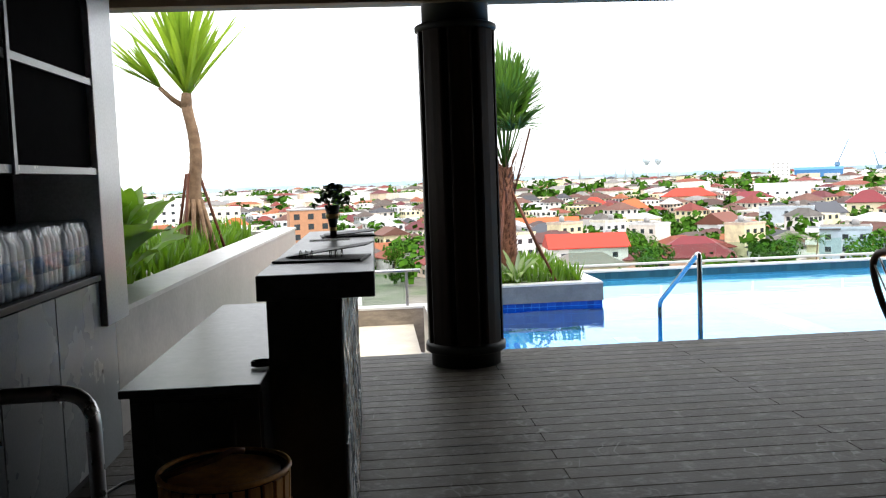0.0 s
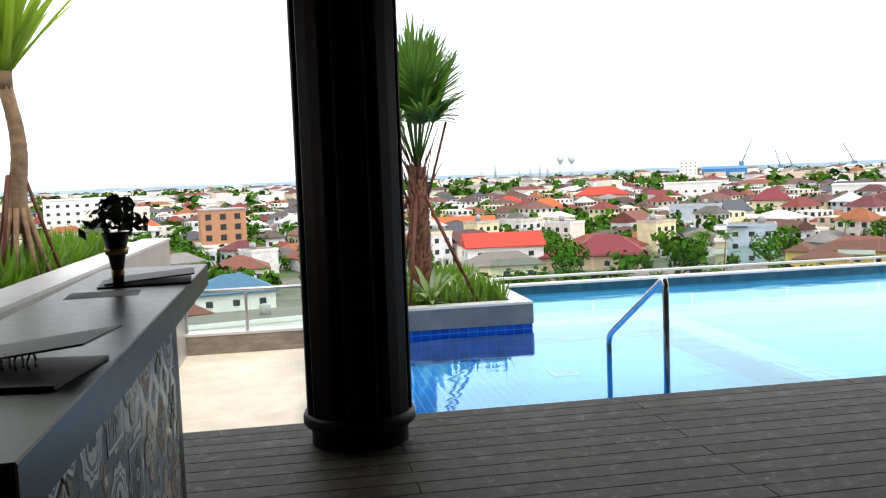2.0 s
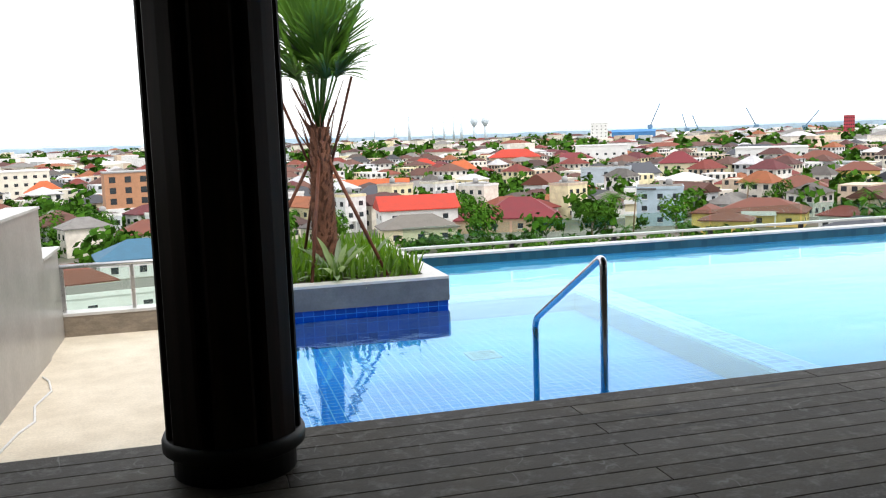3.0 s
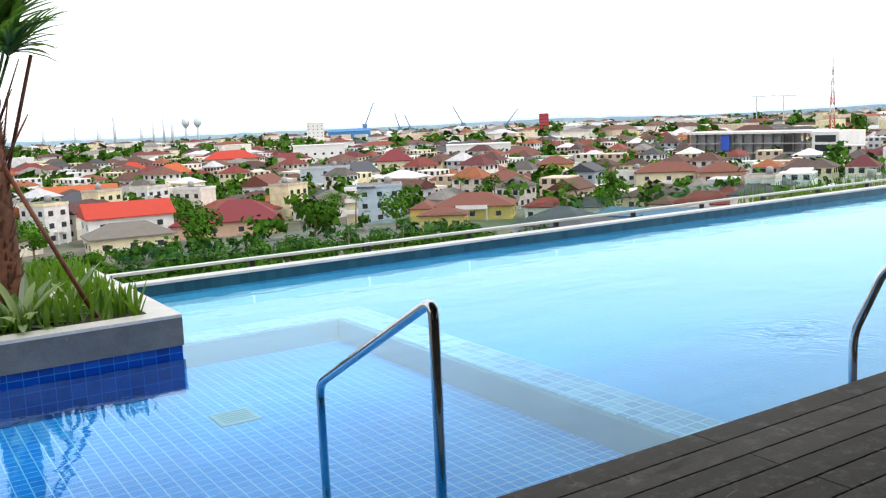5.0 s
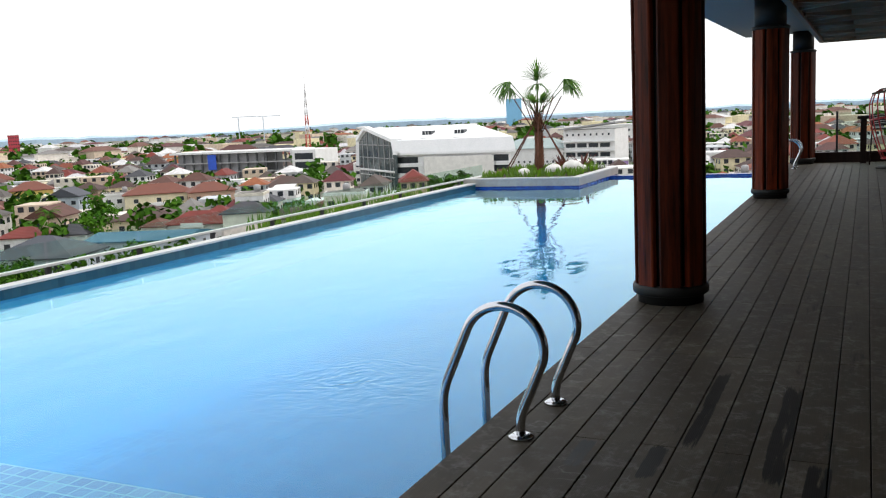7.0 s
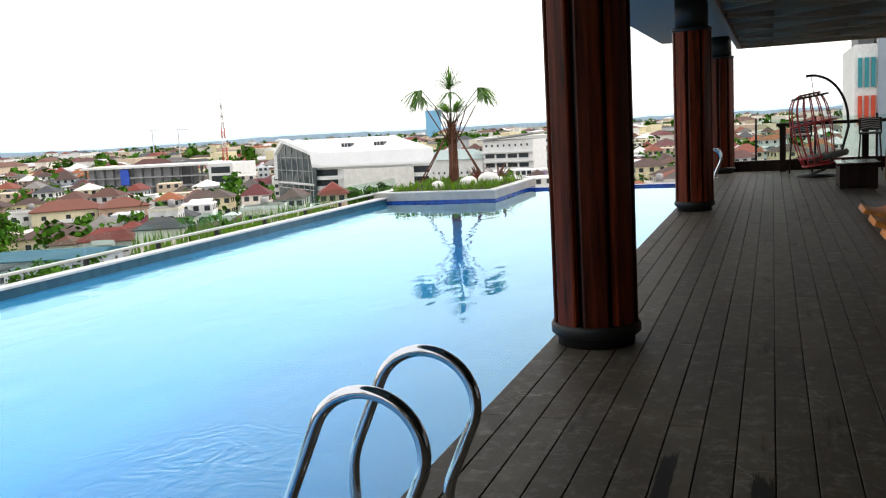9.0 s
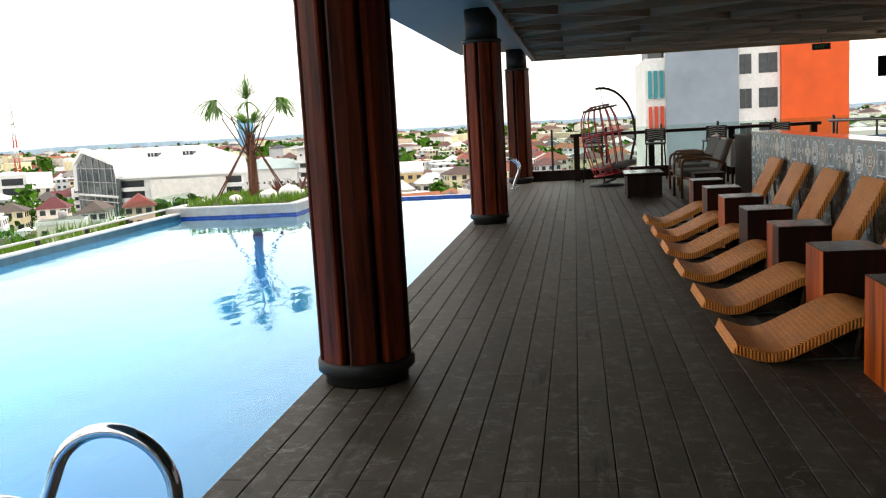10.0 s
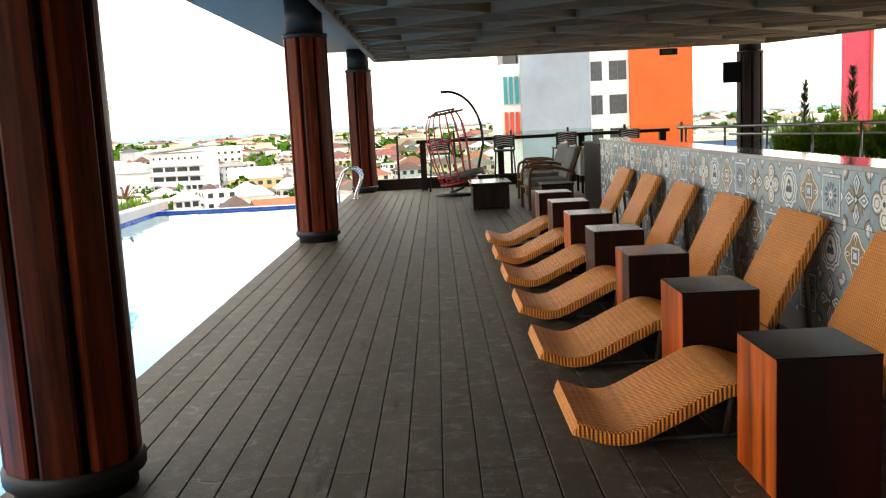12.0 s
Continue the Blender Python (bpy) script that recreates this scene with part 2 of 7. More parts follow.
def tiled(name, c1, c2, grout, size, gap=0.06, rough=0.25):
    """Small square tiles on axis-aligned faces, with pale joints and tone from tile to tile."""
    m, n, l, b = base(name)
    geo = n.new("ShaderNodeNewGeometry")
    snap = n.new("ShaderNodeVectorMath")
    snap.operation = "DIVIDE"
    snap.inputs[1].default_value = (size,) * 3
    off = n.new("ShaderNodeVectorMath")
    off.operation = "ADD"
    off.inputs[1].default_value = (0.013, 0.017, 0.011)
    l.new(geo.outputs["Position"], off.inputs[0])
    l.new(off.outputs[0], snap.inputs[0])
    fl, fr = n.new("ShaderNodeVectorMath"), n.new("ShaderNodeVectorMath")
    fl.operation, fr.operation = "FLOOR", "FRACTION"
    l.new(snap.outputs[0], fl.inputs[0])
    l.new(snap.outputs[0], fr.inputs[0])
    wn_ = n.new("ShaderNodeTexWhiteNoise")
    l.new(fl.outputs[0], wn_.inputs["Vector"])
    col = ramp(n, l, wn_.outputs["Value"], [(0.0, c1), (1.0, c2)])
    sep, nsep = n.new("ShaderNodeSeparateXYZ"), n.new("ShaderNodeSeparateXYZ")
    l.new(fr.outputs[0], sep.inputs[0])
    l.new(geo.outputs["Normal"], nsep.inputs[0])
    total = None
    for k in range(3):
        lo = n.new("ShaderNodeMath")
        lo.operation = "LESS_THAN"
        lo.inputs[1].default_value = gap
        l.new(sep.outputs[k], lo.inputs[0])
        ab, off_axis, mul = n.new("ShaderNodeMath"), n.new("ShaderNodeMath"), n.new("ShaderNodeMath")
        ab.operation, off_axis.operation, mul.operation = "ABSOLUTE", "LESS_THAN", "MULTIPLY"
        off_axis.inputs[1].default_value = 0.5
        l.new(nsep.outputs[k], ab.inputs[0])
        l.new(ab.outputs[0], off_axis.inputs[0])
        l.new(lo.outputs[0], mul.inputs[0])
        l.new(off_axis.outputs[0], mul.inputs[1])
        if total is None:
            total = mul.outputs[0]
        else:
            mx = n.new("ShaderNodeMath")
            mx.operation = "MAXIMUM"
            l.new(total, mx.inputs[0])
            l.new(mul.outputs[0], mx.inputs[1])
            total = mx.outputs[0]
    col = mixed(n, l, col, grout, total)
    l.new(col, b.inputs["Base Color"])
    b.inputs["Roughness"].default_value = rough
    bumped(n, l, b, total, -0.3, 0.003)
    return m


DECK = deck_wood()
JOIST = surf("dark_underlay", (0.012, 0.011, 0.01), (0.02, 0.018, 0.016), 0.9)
STEEL = chrome()
BRUSHED = chrome("brushed_steel", (0.5, 0.5, 0.51), 0.28)
DARK_STEEL = surf("dark_grey_metal", (0.03, 0.03, 0.033), (0.05, 0.05, 0.055), 0.4, 0.6, fine=120)
BLACK = surf("black_paint", (0.010, 0.010, 0.010), (0.018, 0.018, 0.018), 0.5, fine=150, bump=0.05, spec=0.25)
COLUMN_WOOD = wood("varnished_red_brown_timber", (0.010, 0.003, 0.002), (0.25, 0.040, 0.011), 2, 0.4, 16, spec=0.12, vary=(0.5, 1.1))
CAP_WOOD = wood("near_black_timber", (0.013, 0.010, 0.009), (0.036, 0.022, 0.018), 2, 0.42, 14, spec=0.09)
BOX_WOOD = wood("orange_heartwood", (0.22, 0.022, 0.004), (0.95, 0.19, 0.014), 2, 0.38, 13, streak=(0.03, 0.008, 0.004))
BOX_DARK = wood("dark_end_grain", (0.006, 0.004, 0.004), (0.030, 0.010, 0.007), 2, 0.5, 12, spec=0.10)
BOX_RED = wood("shaded_red_heartwood", (0.006, 0.003, 0.003), (0.055, 0.009, 0.004), 2, 0.4, 9, streak=(0.012, 0.005, 0.004), spec=0.2)
BOX_TOP = wood("polished_dark_top", (0.008, 0.006, 0.005), (0.022, 0.012, 0.009), 0, 0.16, 10, spec=0.5)
CHAIR_WOOD = wood("mid_brown_wood", (0.10, 0.045, 0.02), (0.26, 0.13, 0.06), 2, 0.4, 20)
STONE = surf("polished_grey_tile", (0.27, 0.255, 0.235), (0.40, 0.385, 0.36), 0.32, scale=2.2, fine=25, bump=0.03)
COPING = surf("pale_stone_coping", (0.46, 0.45, 0.43), (0.60, 0.59, 0.57), 0.4, scale=3, fine=70, bump=0.05)
POLISHED = surf("polished_stone_coping", (0.42, 0.41, 0.40), (0.52, 0.51, 0.50), 0.12, scale=4, fine=40, bump=0.01, spec=0.7)
DARK_STONE = surf("dark_grey_stone", (0.09, 0.095, 0.10), (0.15, 0.155, 0.16), 0.35, scale=4, fine=60, bump=0.05)
TERRACE = surf("beige_screed", (0.60, 0.52, 0.40), (0.76, 0.68, 0.55), 0.6, scale=2.5, fine=50, bump=0.06)
CURB = surf("brown_marbled_tile", (0.16, 0.13, 0.10), (0.30, 0.25, 0.19), 0.35, scale=5, fine=40, bump=0.03, stretch=(1, 1, 3))
BAR_TOP = surf("black_granite", (0.03, 0.032, 0.035), (0.06, 0.063, 0.067), 0.33, scale=30, fine=300, bump=0.03)
POOL_DEEP = tiled("blue_pool_tile", (0.003, 0.35, 0.75), (0.01, 0.41, 0.82), (0.08, 0.52, 0.88), 0.1, 0.05)
# paler tile: the sky's reflection near the far edge is put into its colour
POOL_PALE = tiled("reflection_pale_pool_tile", (0.13, 0.40, 0.62), (0.20, 0.48, 0.70), (0.32, 0.60, 0.76), 0.1, 0.05)
POOL_EDGE = tiled("cobalt_waterline_tile", (0.003, 0.022, 0.17), (0.005, 0.05, 0.28), (0.02, 0.12, 0.40), 0.1, 0.05)
POOL_SHALLOW = tiled("pale_blue_pool_tile", (0.005, 0.30, 0.82), (0.02, 0.38, 0.90), (0.55, 0.80, 0.97), 0.085, 0.08)
POOL_BAND = tiled("white_and_blue_step_tile", (0.45, 0.42, 0.74), (0.85, 0.72, 0.90), (1.0, 0.93, 0.98), 0.1, 0.12)
POOL_GREY = surf("grey_pool_render", (0.20, 0.27, 0.38), (0.28, 0.35, 0.46), 0.6)
TEAL = tiled("teal_weir_tile", (0.010, 0.055, 0.085), (0.02, 0.08, 0.11), (0.03, 0.08, 0.10), 0.1, 0.05)
WATER = water_material()
GLASS = glass("clear_glass", (0.86, 0.94, 0.90), 0.06, 0.03)
SOFFIT = surf("grey_soffit_paint", (0.165, 0.145, 0.118), (0.205, 0.18, 0.148), 0.6, scale=1.5, fine=80, bump=0.03)
LATTICE = surf("beige_lattice_paint", (0.25, 0.18, 0.12), (0.33, 0.24, 0.165), 0.65, scale=2, fine=60, bump=0.05)
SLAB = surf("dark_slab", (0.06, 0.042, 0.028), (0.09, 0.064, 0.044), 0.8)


# ---- building helpers ----
def thing(name, x, y, z, rz=0.0, label="", category="", group="", kind=""):
    ob = new(name)
    ob.matrix_basis = pose(x, y, z, 0, 0, rz)
    return tagged(ob, label, category, group, kind)


def part(name, bm, material, parent=None, label=""):
    me = bpy.data.meshes.new(name)
    bm.normal_update()
    bm.to_mesh(me)
    bm.free()
    me.materials.append(material)
    ob = new(name, me)
    if parent:
        ob.parent = parent
    return tagged(ob, label)


def box(x0, x1, y0, y1, z0, z1, bev=0.0, seg=1, bm=None):
    bm = bm or bmesh.new()
    geom = bmesh.ops.create_cube(bm, size=1.0)["verts"]
    for v in geom:
        v.co = ((x0 + x1) / 2 + v.co.x * (x1 - x0), (y0 + y1) / 2 + v.co.y * (y1 - y0), (z0 + z1) / 2 + v.co.z * (z1 - z0))
    if bev:
        edges = list({e for v in geom for e in v.link_edges})
        bmesh.ops.bevel(bm, geom=edges, offset=bev, segments=seg, affect="EDGES", profile=0.5)
    return bm


def prism(points, z0, z1, bm=None):
    """An upright prism over a polygon that runs counter-clockwise."""
    bm = bm or bmesh.new()
    lo = [bm.verts.new((x, y, z0)) for x, y in points]
    hi = [bm.verts.new((x, y, z1)) for x, y in points]
    bm.faces.new(lo[::-1])
    bm.faces.new(hi)
    for i in range(len(points)):
        j = (i + 1) % len(points)
        bm.faces.new((lo[i], lo[j], hi[j], hi[i]))
    return bm


def lathe(profile, seg=24, cx=0.0, cy=0.0, bm=None, smooth=True):
    """Turns (radius, height) pairs about an upright axis."""
    bm = bm or bmesh.new()
    rings = [[bm.verts.new((cx + r * math.cos(2 * math.pi * k / seg), cy + r * math.sin(2 * math.pi * k / seg), z)) for k in range(seg)] for r, z in profile]
    for a, b in zip(rings, rings[1:]):
        for k in range(seg):
            f = bm.faces.new((a[k], a[(k + 1) % seg], b[(k + 1) % seg], b[k]))
            f.smooth = smooth
    bm.faces.new(rings[0][::-1])
    bm.faces.new(rings[-1])
    return bm


def tube(points, r, seg=10, bm=None, closed=False, r_end=None, ridged=0.0):
    """A round bar along a line of points; ridged swells every other ring, as wrapped cane does."""
    bm = bm or bmesh.new()
    pts = [Vector(p) for p in points]
    n = len(pts)
    rings, up = [], None
    for i, p in enumerate(pts):
        d = (pts[(i + 1) % n] - pts[i - 1]) if closed else (pts[min(i + 1, n - 1)] - pts[max(i - 1, 0)])
        d.normalize()
        if up is None:
            up = d.orthogonal().normalized()
        up = (up - d * up.dot(d)).normalized()
        side = d.cross(up)
        rr = r + ((r_end - r) * i / (n - 1) if r_end is not None else 0)
        if ridged and i % 2:
            rr *= 1 - ridged
        rings.append([bm.verts.new(p + rr * (math.cos(2 * math.pi * k / seg) * up + math.sin(2 * math.pi * k / seg) * side)) for k in range(seg)])
    pairs = list(zip(rings, rings[1:])) + ([(rings[-1], rings[0])] if closed else [])
    for a, b in pairs:
        for k in range(seg):
            f = bm.faces.new((a[k], a[(k + 1) % seg], b[(k + 1) % seg], b[k]))
            f.smooth = True
    if not closed:
        bm.faces.new(rings[0][::-1])
        bm.faces.new(rings[-1])
    return bm


def arc(c, u, v, r, a0, a1, n=12):
    c, u, v = Vector(c), Vector(u), Vector(v)
    return [c + r * (math.cos(radians(a0 + (a1 - a0) * k / n)) * u + math.sin(radians(a0 + (a1 - a0) * k / n)) * v) for k in range(n + 1)]


def rounded(points, radius, n=5):
    """A line of points with its inner corners rounded."""
    pts = [Vector(p) for p in points]
    res = [pts[0]]
    for a, b, c in zip(pts, pts[1:], pts[2:]):
        d1, d2 = (a - b), (c - b)
        k = min(radius, d1.length * 0.49, d2.length * 0.49)
        p, q = b + d1.normalized() * k, b + d2.normalized() * k
        for i in range(n + 1):
            t = i / n
            res.append((1 - t) ** 2 * p + 2 * t * (1 - t) * b + t * t * q)
    return res + [pts[-1]]


def structure(name, bm, material, label, category):
    return tagged(part(name, bm, material), label, category, "", "structure")


# ---- structure: deck bed, pool, terrace, roof ----
EDGE, WATER_Z, FAR_Y, END_X = 6.80, -0.31, 13.50, 23.4

structure("deck_bed", box(-1.6, 22.7, -4.0, EDGE - 0.012, -0.3, -0.03), JOIST, "dark bed under the deck boards", "floor")
structure("deck_fascia", box(0.75, 22.7, EDGE - 0.011, EDGE, -1.5, -0.028), DARK_STONE, "dark riser between the deck and the pool", "trim")

# pool basin
def prism_along_x(x0, x1, profile):
    """A bar whose (y, z) profile runs from x0 to x1."""
    bm = bmesh.new()
    a, b = [bm.verts.new((x0, y, z)) for y, z in profile], [bm.verts.new((x1, y, z)) for y, z in profile]
    for k in range(len(profile)):
        j = (k + 1) % len(profile)
        bm.faces.new((a[k], a[j], b[j], b[k]))
    bm.faces.new(a)
    bm.faces.new(b[::-1])
    bmesh.ops.recalc_face_normals(bm, faces=bm.faces)
    return bm


structure("pool_floor", box(4.8, END_X, EDGE, FAR_Y, -1.5, -0.72), POOL_DEEP, "blue tiled floor of the deep pool", "pool")
structure("shallow_pool_floor", box(0.75, 4.45, EDGE, 11.65, -1.5, -0.62), POOL_SHALLOW, "pale blue tiled floor of the shallow pool", "pool")
band = structure("pool_step", prism([(4.45, EDGE), (4.8, EDGE), (4.8, 12.0), (2.8, 12.0), (2.8, 11.65), (4.45, 11.65)], -1.4, -0.42), POOL_BAND, "white and blue tiled wall top under water", "pool")
part("inner_face", prism([(4.40, EDGE), (4.449, EDGE), (4.449, 11.649), (2.8, 11.649), (2.8, 11.60), (4.40, 11.60)], -0.62, -0.43), POOL_GREY, band, "grey rendered inner face")
structure("pool_floor_behind", box(2.8, 4.8, 12.0, FAR_Y, -1.5, -0.72), POOL_PALE, "blue tiled pool floor behind the step", "pool")
def sheet(x0, x1, y0, y1, z):
    bm = bmesh.new()
    bm.faces.new([bm.verts.new(p) for p in ((x0, y0, z), (x1, y0, z), (x1, y1, z), (x0, y1, z))])
    return bm


structure("water", sheet(0.75, END_X, EDGE + 0.002, FAR_Y, WATER_Z), WATER, "still clear blue pool water reflecting the sky", "water").visible_shadow = False
# added slope, not a known part; keeps the water pale up to the wall
structure("pool_slope", prism_along_x(2.801, 21.5, [(13.1, -0.73), (13.494, -0.345), (13.494, -0.73)]), POOL_PALE, "added slope at the pool's far edge, tiled pale for reflected sky", "pool")
structure("pool_far_face", box(2.8, 21.5, FAR_Y - 0.004, FAR_Y - 0.001, -1.5, -0.318), POOL_PALE, "underwater face of the far wall, tiled pale for reflected sky", "pool")
weir = structure("pool_far_wall", box(2.8, 21.5, FAR_Y, FAR_Y + 0.14, -1.5, -0.205), TEAL, "dark teal tiled far wall of the infinity pool", "pool")
part("coping", box(2.8, 21.5, FAR_Y - 0.01, FAR_Y + 0.18, -0.205, -0.178), COPING, weir, "pale stone coping")
structure("pool_end_wall", box(END_X, END_X + 0.25, EDGE, 14.6, -1.5, -0.262), POOL_EDGE, "cobalt tiled end wall of the pool", "pool")
structure("pool_left_wall", box(0.55, 0.75, EDGE, 11.0, -1.5, -0.2), STONE, "grey wall between terrace and pool", "wall")
drain = structure("drain_cover", box(2.72, 3.0, 9.95, 10.23, -0.619, -0.605, 0.003), COPING, "square pale drain cover in the pool floor", "drain")
for k in range(6):
    part("slot", box(2.75, 2.97, 9.985 + 0.04 * k, 9.997 + 0.04 * k, -0.6045, -0.6035), DARK_STONE, drain)
structure("gutter", box(2.8, 23.6, FAR_Y + 0.14, 14.6, -1.5, -0.45), DARK_STONE, "dark grey overflow gutter beyond the pool edge", "gutter")

# lower terrace beside the deck
structure("terrace_floor", box(-1.6, 0.55, EDGE, 14.5, -1.4, -1.03), TERRACE, "beige screed floor of the lower terrace", "floor")
structure("terrace_riser", box(-1.6, 0.75, EDGE - 0.02, EDGE - 0.001, -1.4, -0.028), DARK_STONE, "dark riser under the deck edge", "trim")
curb = structure("terrace_curb", box(-1.45, 0.75, 14.5, 14.75, -1.5, -0.77), CURB, "low brown marbled tile curb", "curb")
part("cap", box(-1.45, 0.75, 14.49, 14.80, -0.77, -0.735), COPING, curb, "pale stone cap")

# building under it all
structure("hotel_block", box(-30, 23.6, -40, 6.4, -25, -1.5), COPING, "pale lower storeys of the hotel building", "building")
structure("outer_bed", box(2.8, 24.0, 14.601, 15.7, -1.49, -0.62), STONE, "narrow planted ledge beyond the glass fence", "planter")
structure("hotel_block_front", box(-1.6, 23.65, 6.4, 14.6, -25, -1.5), COPING, "pale lower storeys under the pool", "building")

# raised planter beyond the bar
PW = [(-1.42, 4.92), (-1.18, 13.3)]
planter_wall = structure("planter_wall", prism([(PW[0][0] - 0.30, PW[0][1]), PW[0], PW[1], (PW[1][0] - 0.30, PW[1][1])], -1.5, 0.665), STONE, "grey polished tile wall of the raised planter", "wall")
part("coping", prism([(PW[0][0] - 0.32, PW[0][1]), (PW[0][0] + 0.015, PW[0][1]), (PW[1][0] + 0.015, PW[1][1] + 0.01), (PW[1][0] - 0.32, PW[1][1] + 0.01)], 0.666, 0.695), COPING, planter_wall, "pale stone coping")
structure("planter_wall_end", box(-5.0, -1.485, 13.0, 13.3, -1.5, 0.665), STONE, "grey polished tile end wall of the planter", "wall")
structure("terrace_side_wall", box(-1.62, -1.20, 13.301, 14.499, -1.5, 0.08), STONE, "low grey tile wall beside the terrace", "wall")
structure("terrace_side_cap", box(-1.64, -1.17, 13.312, 14.52, 0.081, 0.115), COPING, "pale stone cap of the low wall", "trim")
SOIL = surf("dark_soil", (0.03, 0.022, 0.015), (0.06, 0.045, 0.03), 0.95, bump=0.6)
structure("planter_soil", prism([(-5.0, 4.92), (-1.73, 4.92), (-1.49, 12.99), (-5.0, 12.99)], -1.5, 0.56), SOIL, "dark soil of the raised planter", "soil")
structure("deck_side_bed", box(-6.0, -1.6, -4.0, 4.9, -0.3, -0.03), JOIST, "dark bed under the bar's floor", "floor")

# palm planter at the near end of the pool
def pool_planter(name, x0, x1, y0, y1, cut=0.0, band_z=-0.225, band=DARK_STONE, band_label="dark grey stone band", lift=0.0):
    pts = [(x0, y0), (x1 - cut, y0), (x1, y0 + cut), (x1, y1), (x0, y1)] if cut else [(x0, y0), (x1, y0), (x1, y1), (x0, y1)]
    ins = lambda d: [(min(max(x, x0 + d), x1 - d), min(max(y, y0 + d), y1 - d)) for x, y in pts]
    p = structure(name, prism(ins(0.012), -1.5, band_z - 0.001), POOL_EDGE, "cobalt tiled planter standing in the pool", "planter")
    part("side_band", prism(pts, band_z, -0.10 + lift), band, p, band_label)
    top = bmesh.new()
    outer, inner = pts, ins(0.2)
    for z in (-0.099 + lift, -0.075 + lift):
        o, i = [top.verts.new((x, y, z)) for x, y in outer], [top.verts.new((x, y, z)) for x, y in inner]
        for k in range(len(pts)):
            j = (k + 1) % len(pts)
            top.faces.new((o[k], o[j], i[j], i[k]))
        if z > -0.08 + lift:
            for k in range(len(pts)):
                j = (k + 1) % len(pts)
                top.faces.new((po[k], po[j], o[j], o[k]))
                top.faces.new((i[k], i[j], pi[j], pi[k]))
        po, pi = o, i
    bmesh.ops.recalc_face_normals(top, faces=top.faces)
    part("coping", top, COPING, p, "pale stone coping")
    part("soil", prism(ins(0.201), -0.199, -0.09 + lift), SOIL, p, "dark soil")
    return p


pool_planter("planter_1", 0.75, 2.80, 10.92, 14.0, 0.0, -0.255, lift=0.055)
pool_planter("planter_2", 20.75, 24.2, 11.0, 13.8, 0.0, -0.262, STONE, "beige grey stone band")

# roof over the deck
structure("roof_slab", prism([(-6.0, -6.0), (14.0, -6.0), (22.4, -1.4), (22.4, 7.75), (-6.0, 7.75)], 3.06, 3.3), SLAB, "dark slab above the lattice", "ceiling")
structure("soffit", box(-6.0, 23.0, 6.2, 7.75, 2.80, 3.05), SOFFIT, "grey painted soffit along the pool", "ceiling")
structure("soffit_edge", box(-6.0, 23.02, 7.751, 7.81, 2.83, 3.12), SOFFIT, "grey roof fascia over the pool edge", "trim")
structure("lattice_frame", box(-6.0, 22.4, 6.12, 6.199, 2.53, 3.0), LATTICE, "beige beam along the lattice ceiling", "beam")
structure("lattice_frame_back", prism([(14.0, -6.0), (14.06, -6.11), (22.46, -1.51), (22.4, -1.4)], 2.53, 3.01), LATTICE, "beige beam along the back of the lattice ceiling", "beam")
structure("lattice_frame_end", box(22.3, 22.4, -1.4, 6.119, 2.53, 3.0), LATTICE, "beige beam at the end of the lattice ceiling", "beam")


def lattice():
    """Deep ribs in three directions, which leave triangular coffers."""
    bm = bmesh.new()
    x0, x1, y0, y1, step, half = -6.0, 22.29, -6.0, 6.11, 1.0, 1.15

    def rib(ax, ay, bx, by):
        d = Vector((bx - ax, by - ay, 0))
        if d.length < 0.05:
            return
        nrm = Vector((-d.y, d.x, 0)).normalized() * 0.03
        prism([(ax + nrm.x * s1, ay + nrm.y * s1) if e == 0 else (bx + nrm.x * s1, by + nrm.y * s1) for e, s1 in ((0, -1), (1, -1), (1, 1), (0, 1))], 2.56, 3.015, bm)

    def clipped(ax, ay, bx, by):
        """A rib cut off where it leaves the ceiling's rectangle along x."""
        lo_t, hi_t = 0.0, 1.0
        if abs(bx - ax) > 1e-6:
            t0, t1 = sorted(((x0 - ax) / (bx - ax), (x1 - ax) / (bx - ax)))
            lo_t, hi_t = max(lo_t, t0), min(hi_t, t1)
        if lo_t < hi_t:
            rib(ax + (bx - ax) * lo_t, ay + (by - ay) * lo_t, ax + (bx - ax) * hi_t, ay + (by - ay) * hi_t)

    x = x1 - step
    while x > x0:
        rib(x, y0, x, y1)
        x -= step
    slope = step / half
    for m in range(-40, 60):
        for sgn in (1, -1):
            ax = x1 - step * 2 * m
            clipped(ax, y0, ax + sgn * slope * (y1 - y0), y1)
    bmesh.ops.bisect_plane(bm, geom=bm.verts[:] + bm.edges[:] + bm.faces[:], plane_co=(22.4, -1.4, 0), plane_no=(4.6, -8.4, 0), clear_outer=True)
    bmesh.ops.recalc_face_normals(bm, faces=bm.faces)
    return bm


structure("ceiling_lattice", lattice(), LATTICE, "beige lattice ceiling of deep triangular coffers", "ceiling")
# unseen walls, added dark to keep fill light off faces turned inward
DARK_WALL = wood("dark_light_blocker", (0.02, 0.014, 0.010), (0.05, 0.034, 0.025), 2, 0.5, 8)
structure("back_wall", box(-6.0, 14.0, -4.2, -4.0, -0.02, 3.0), DARK_WALL, "unseen dark wall added behind the deck to cut fill light", "wall")
structure("side_wall", box(-6.2, -6.0, -4.2, 4.9, -0.3, 3.0), DARK_WALL, "unseen dark wall added at the deck's end to cut fill light", "wall")


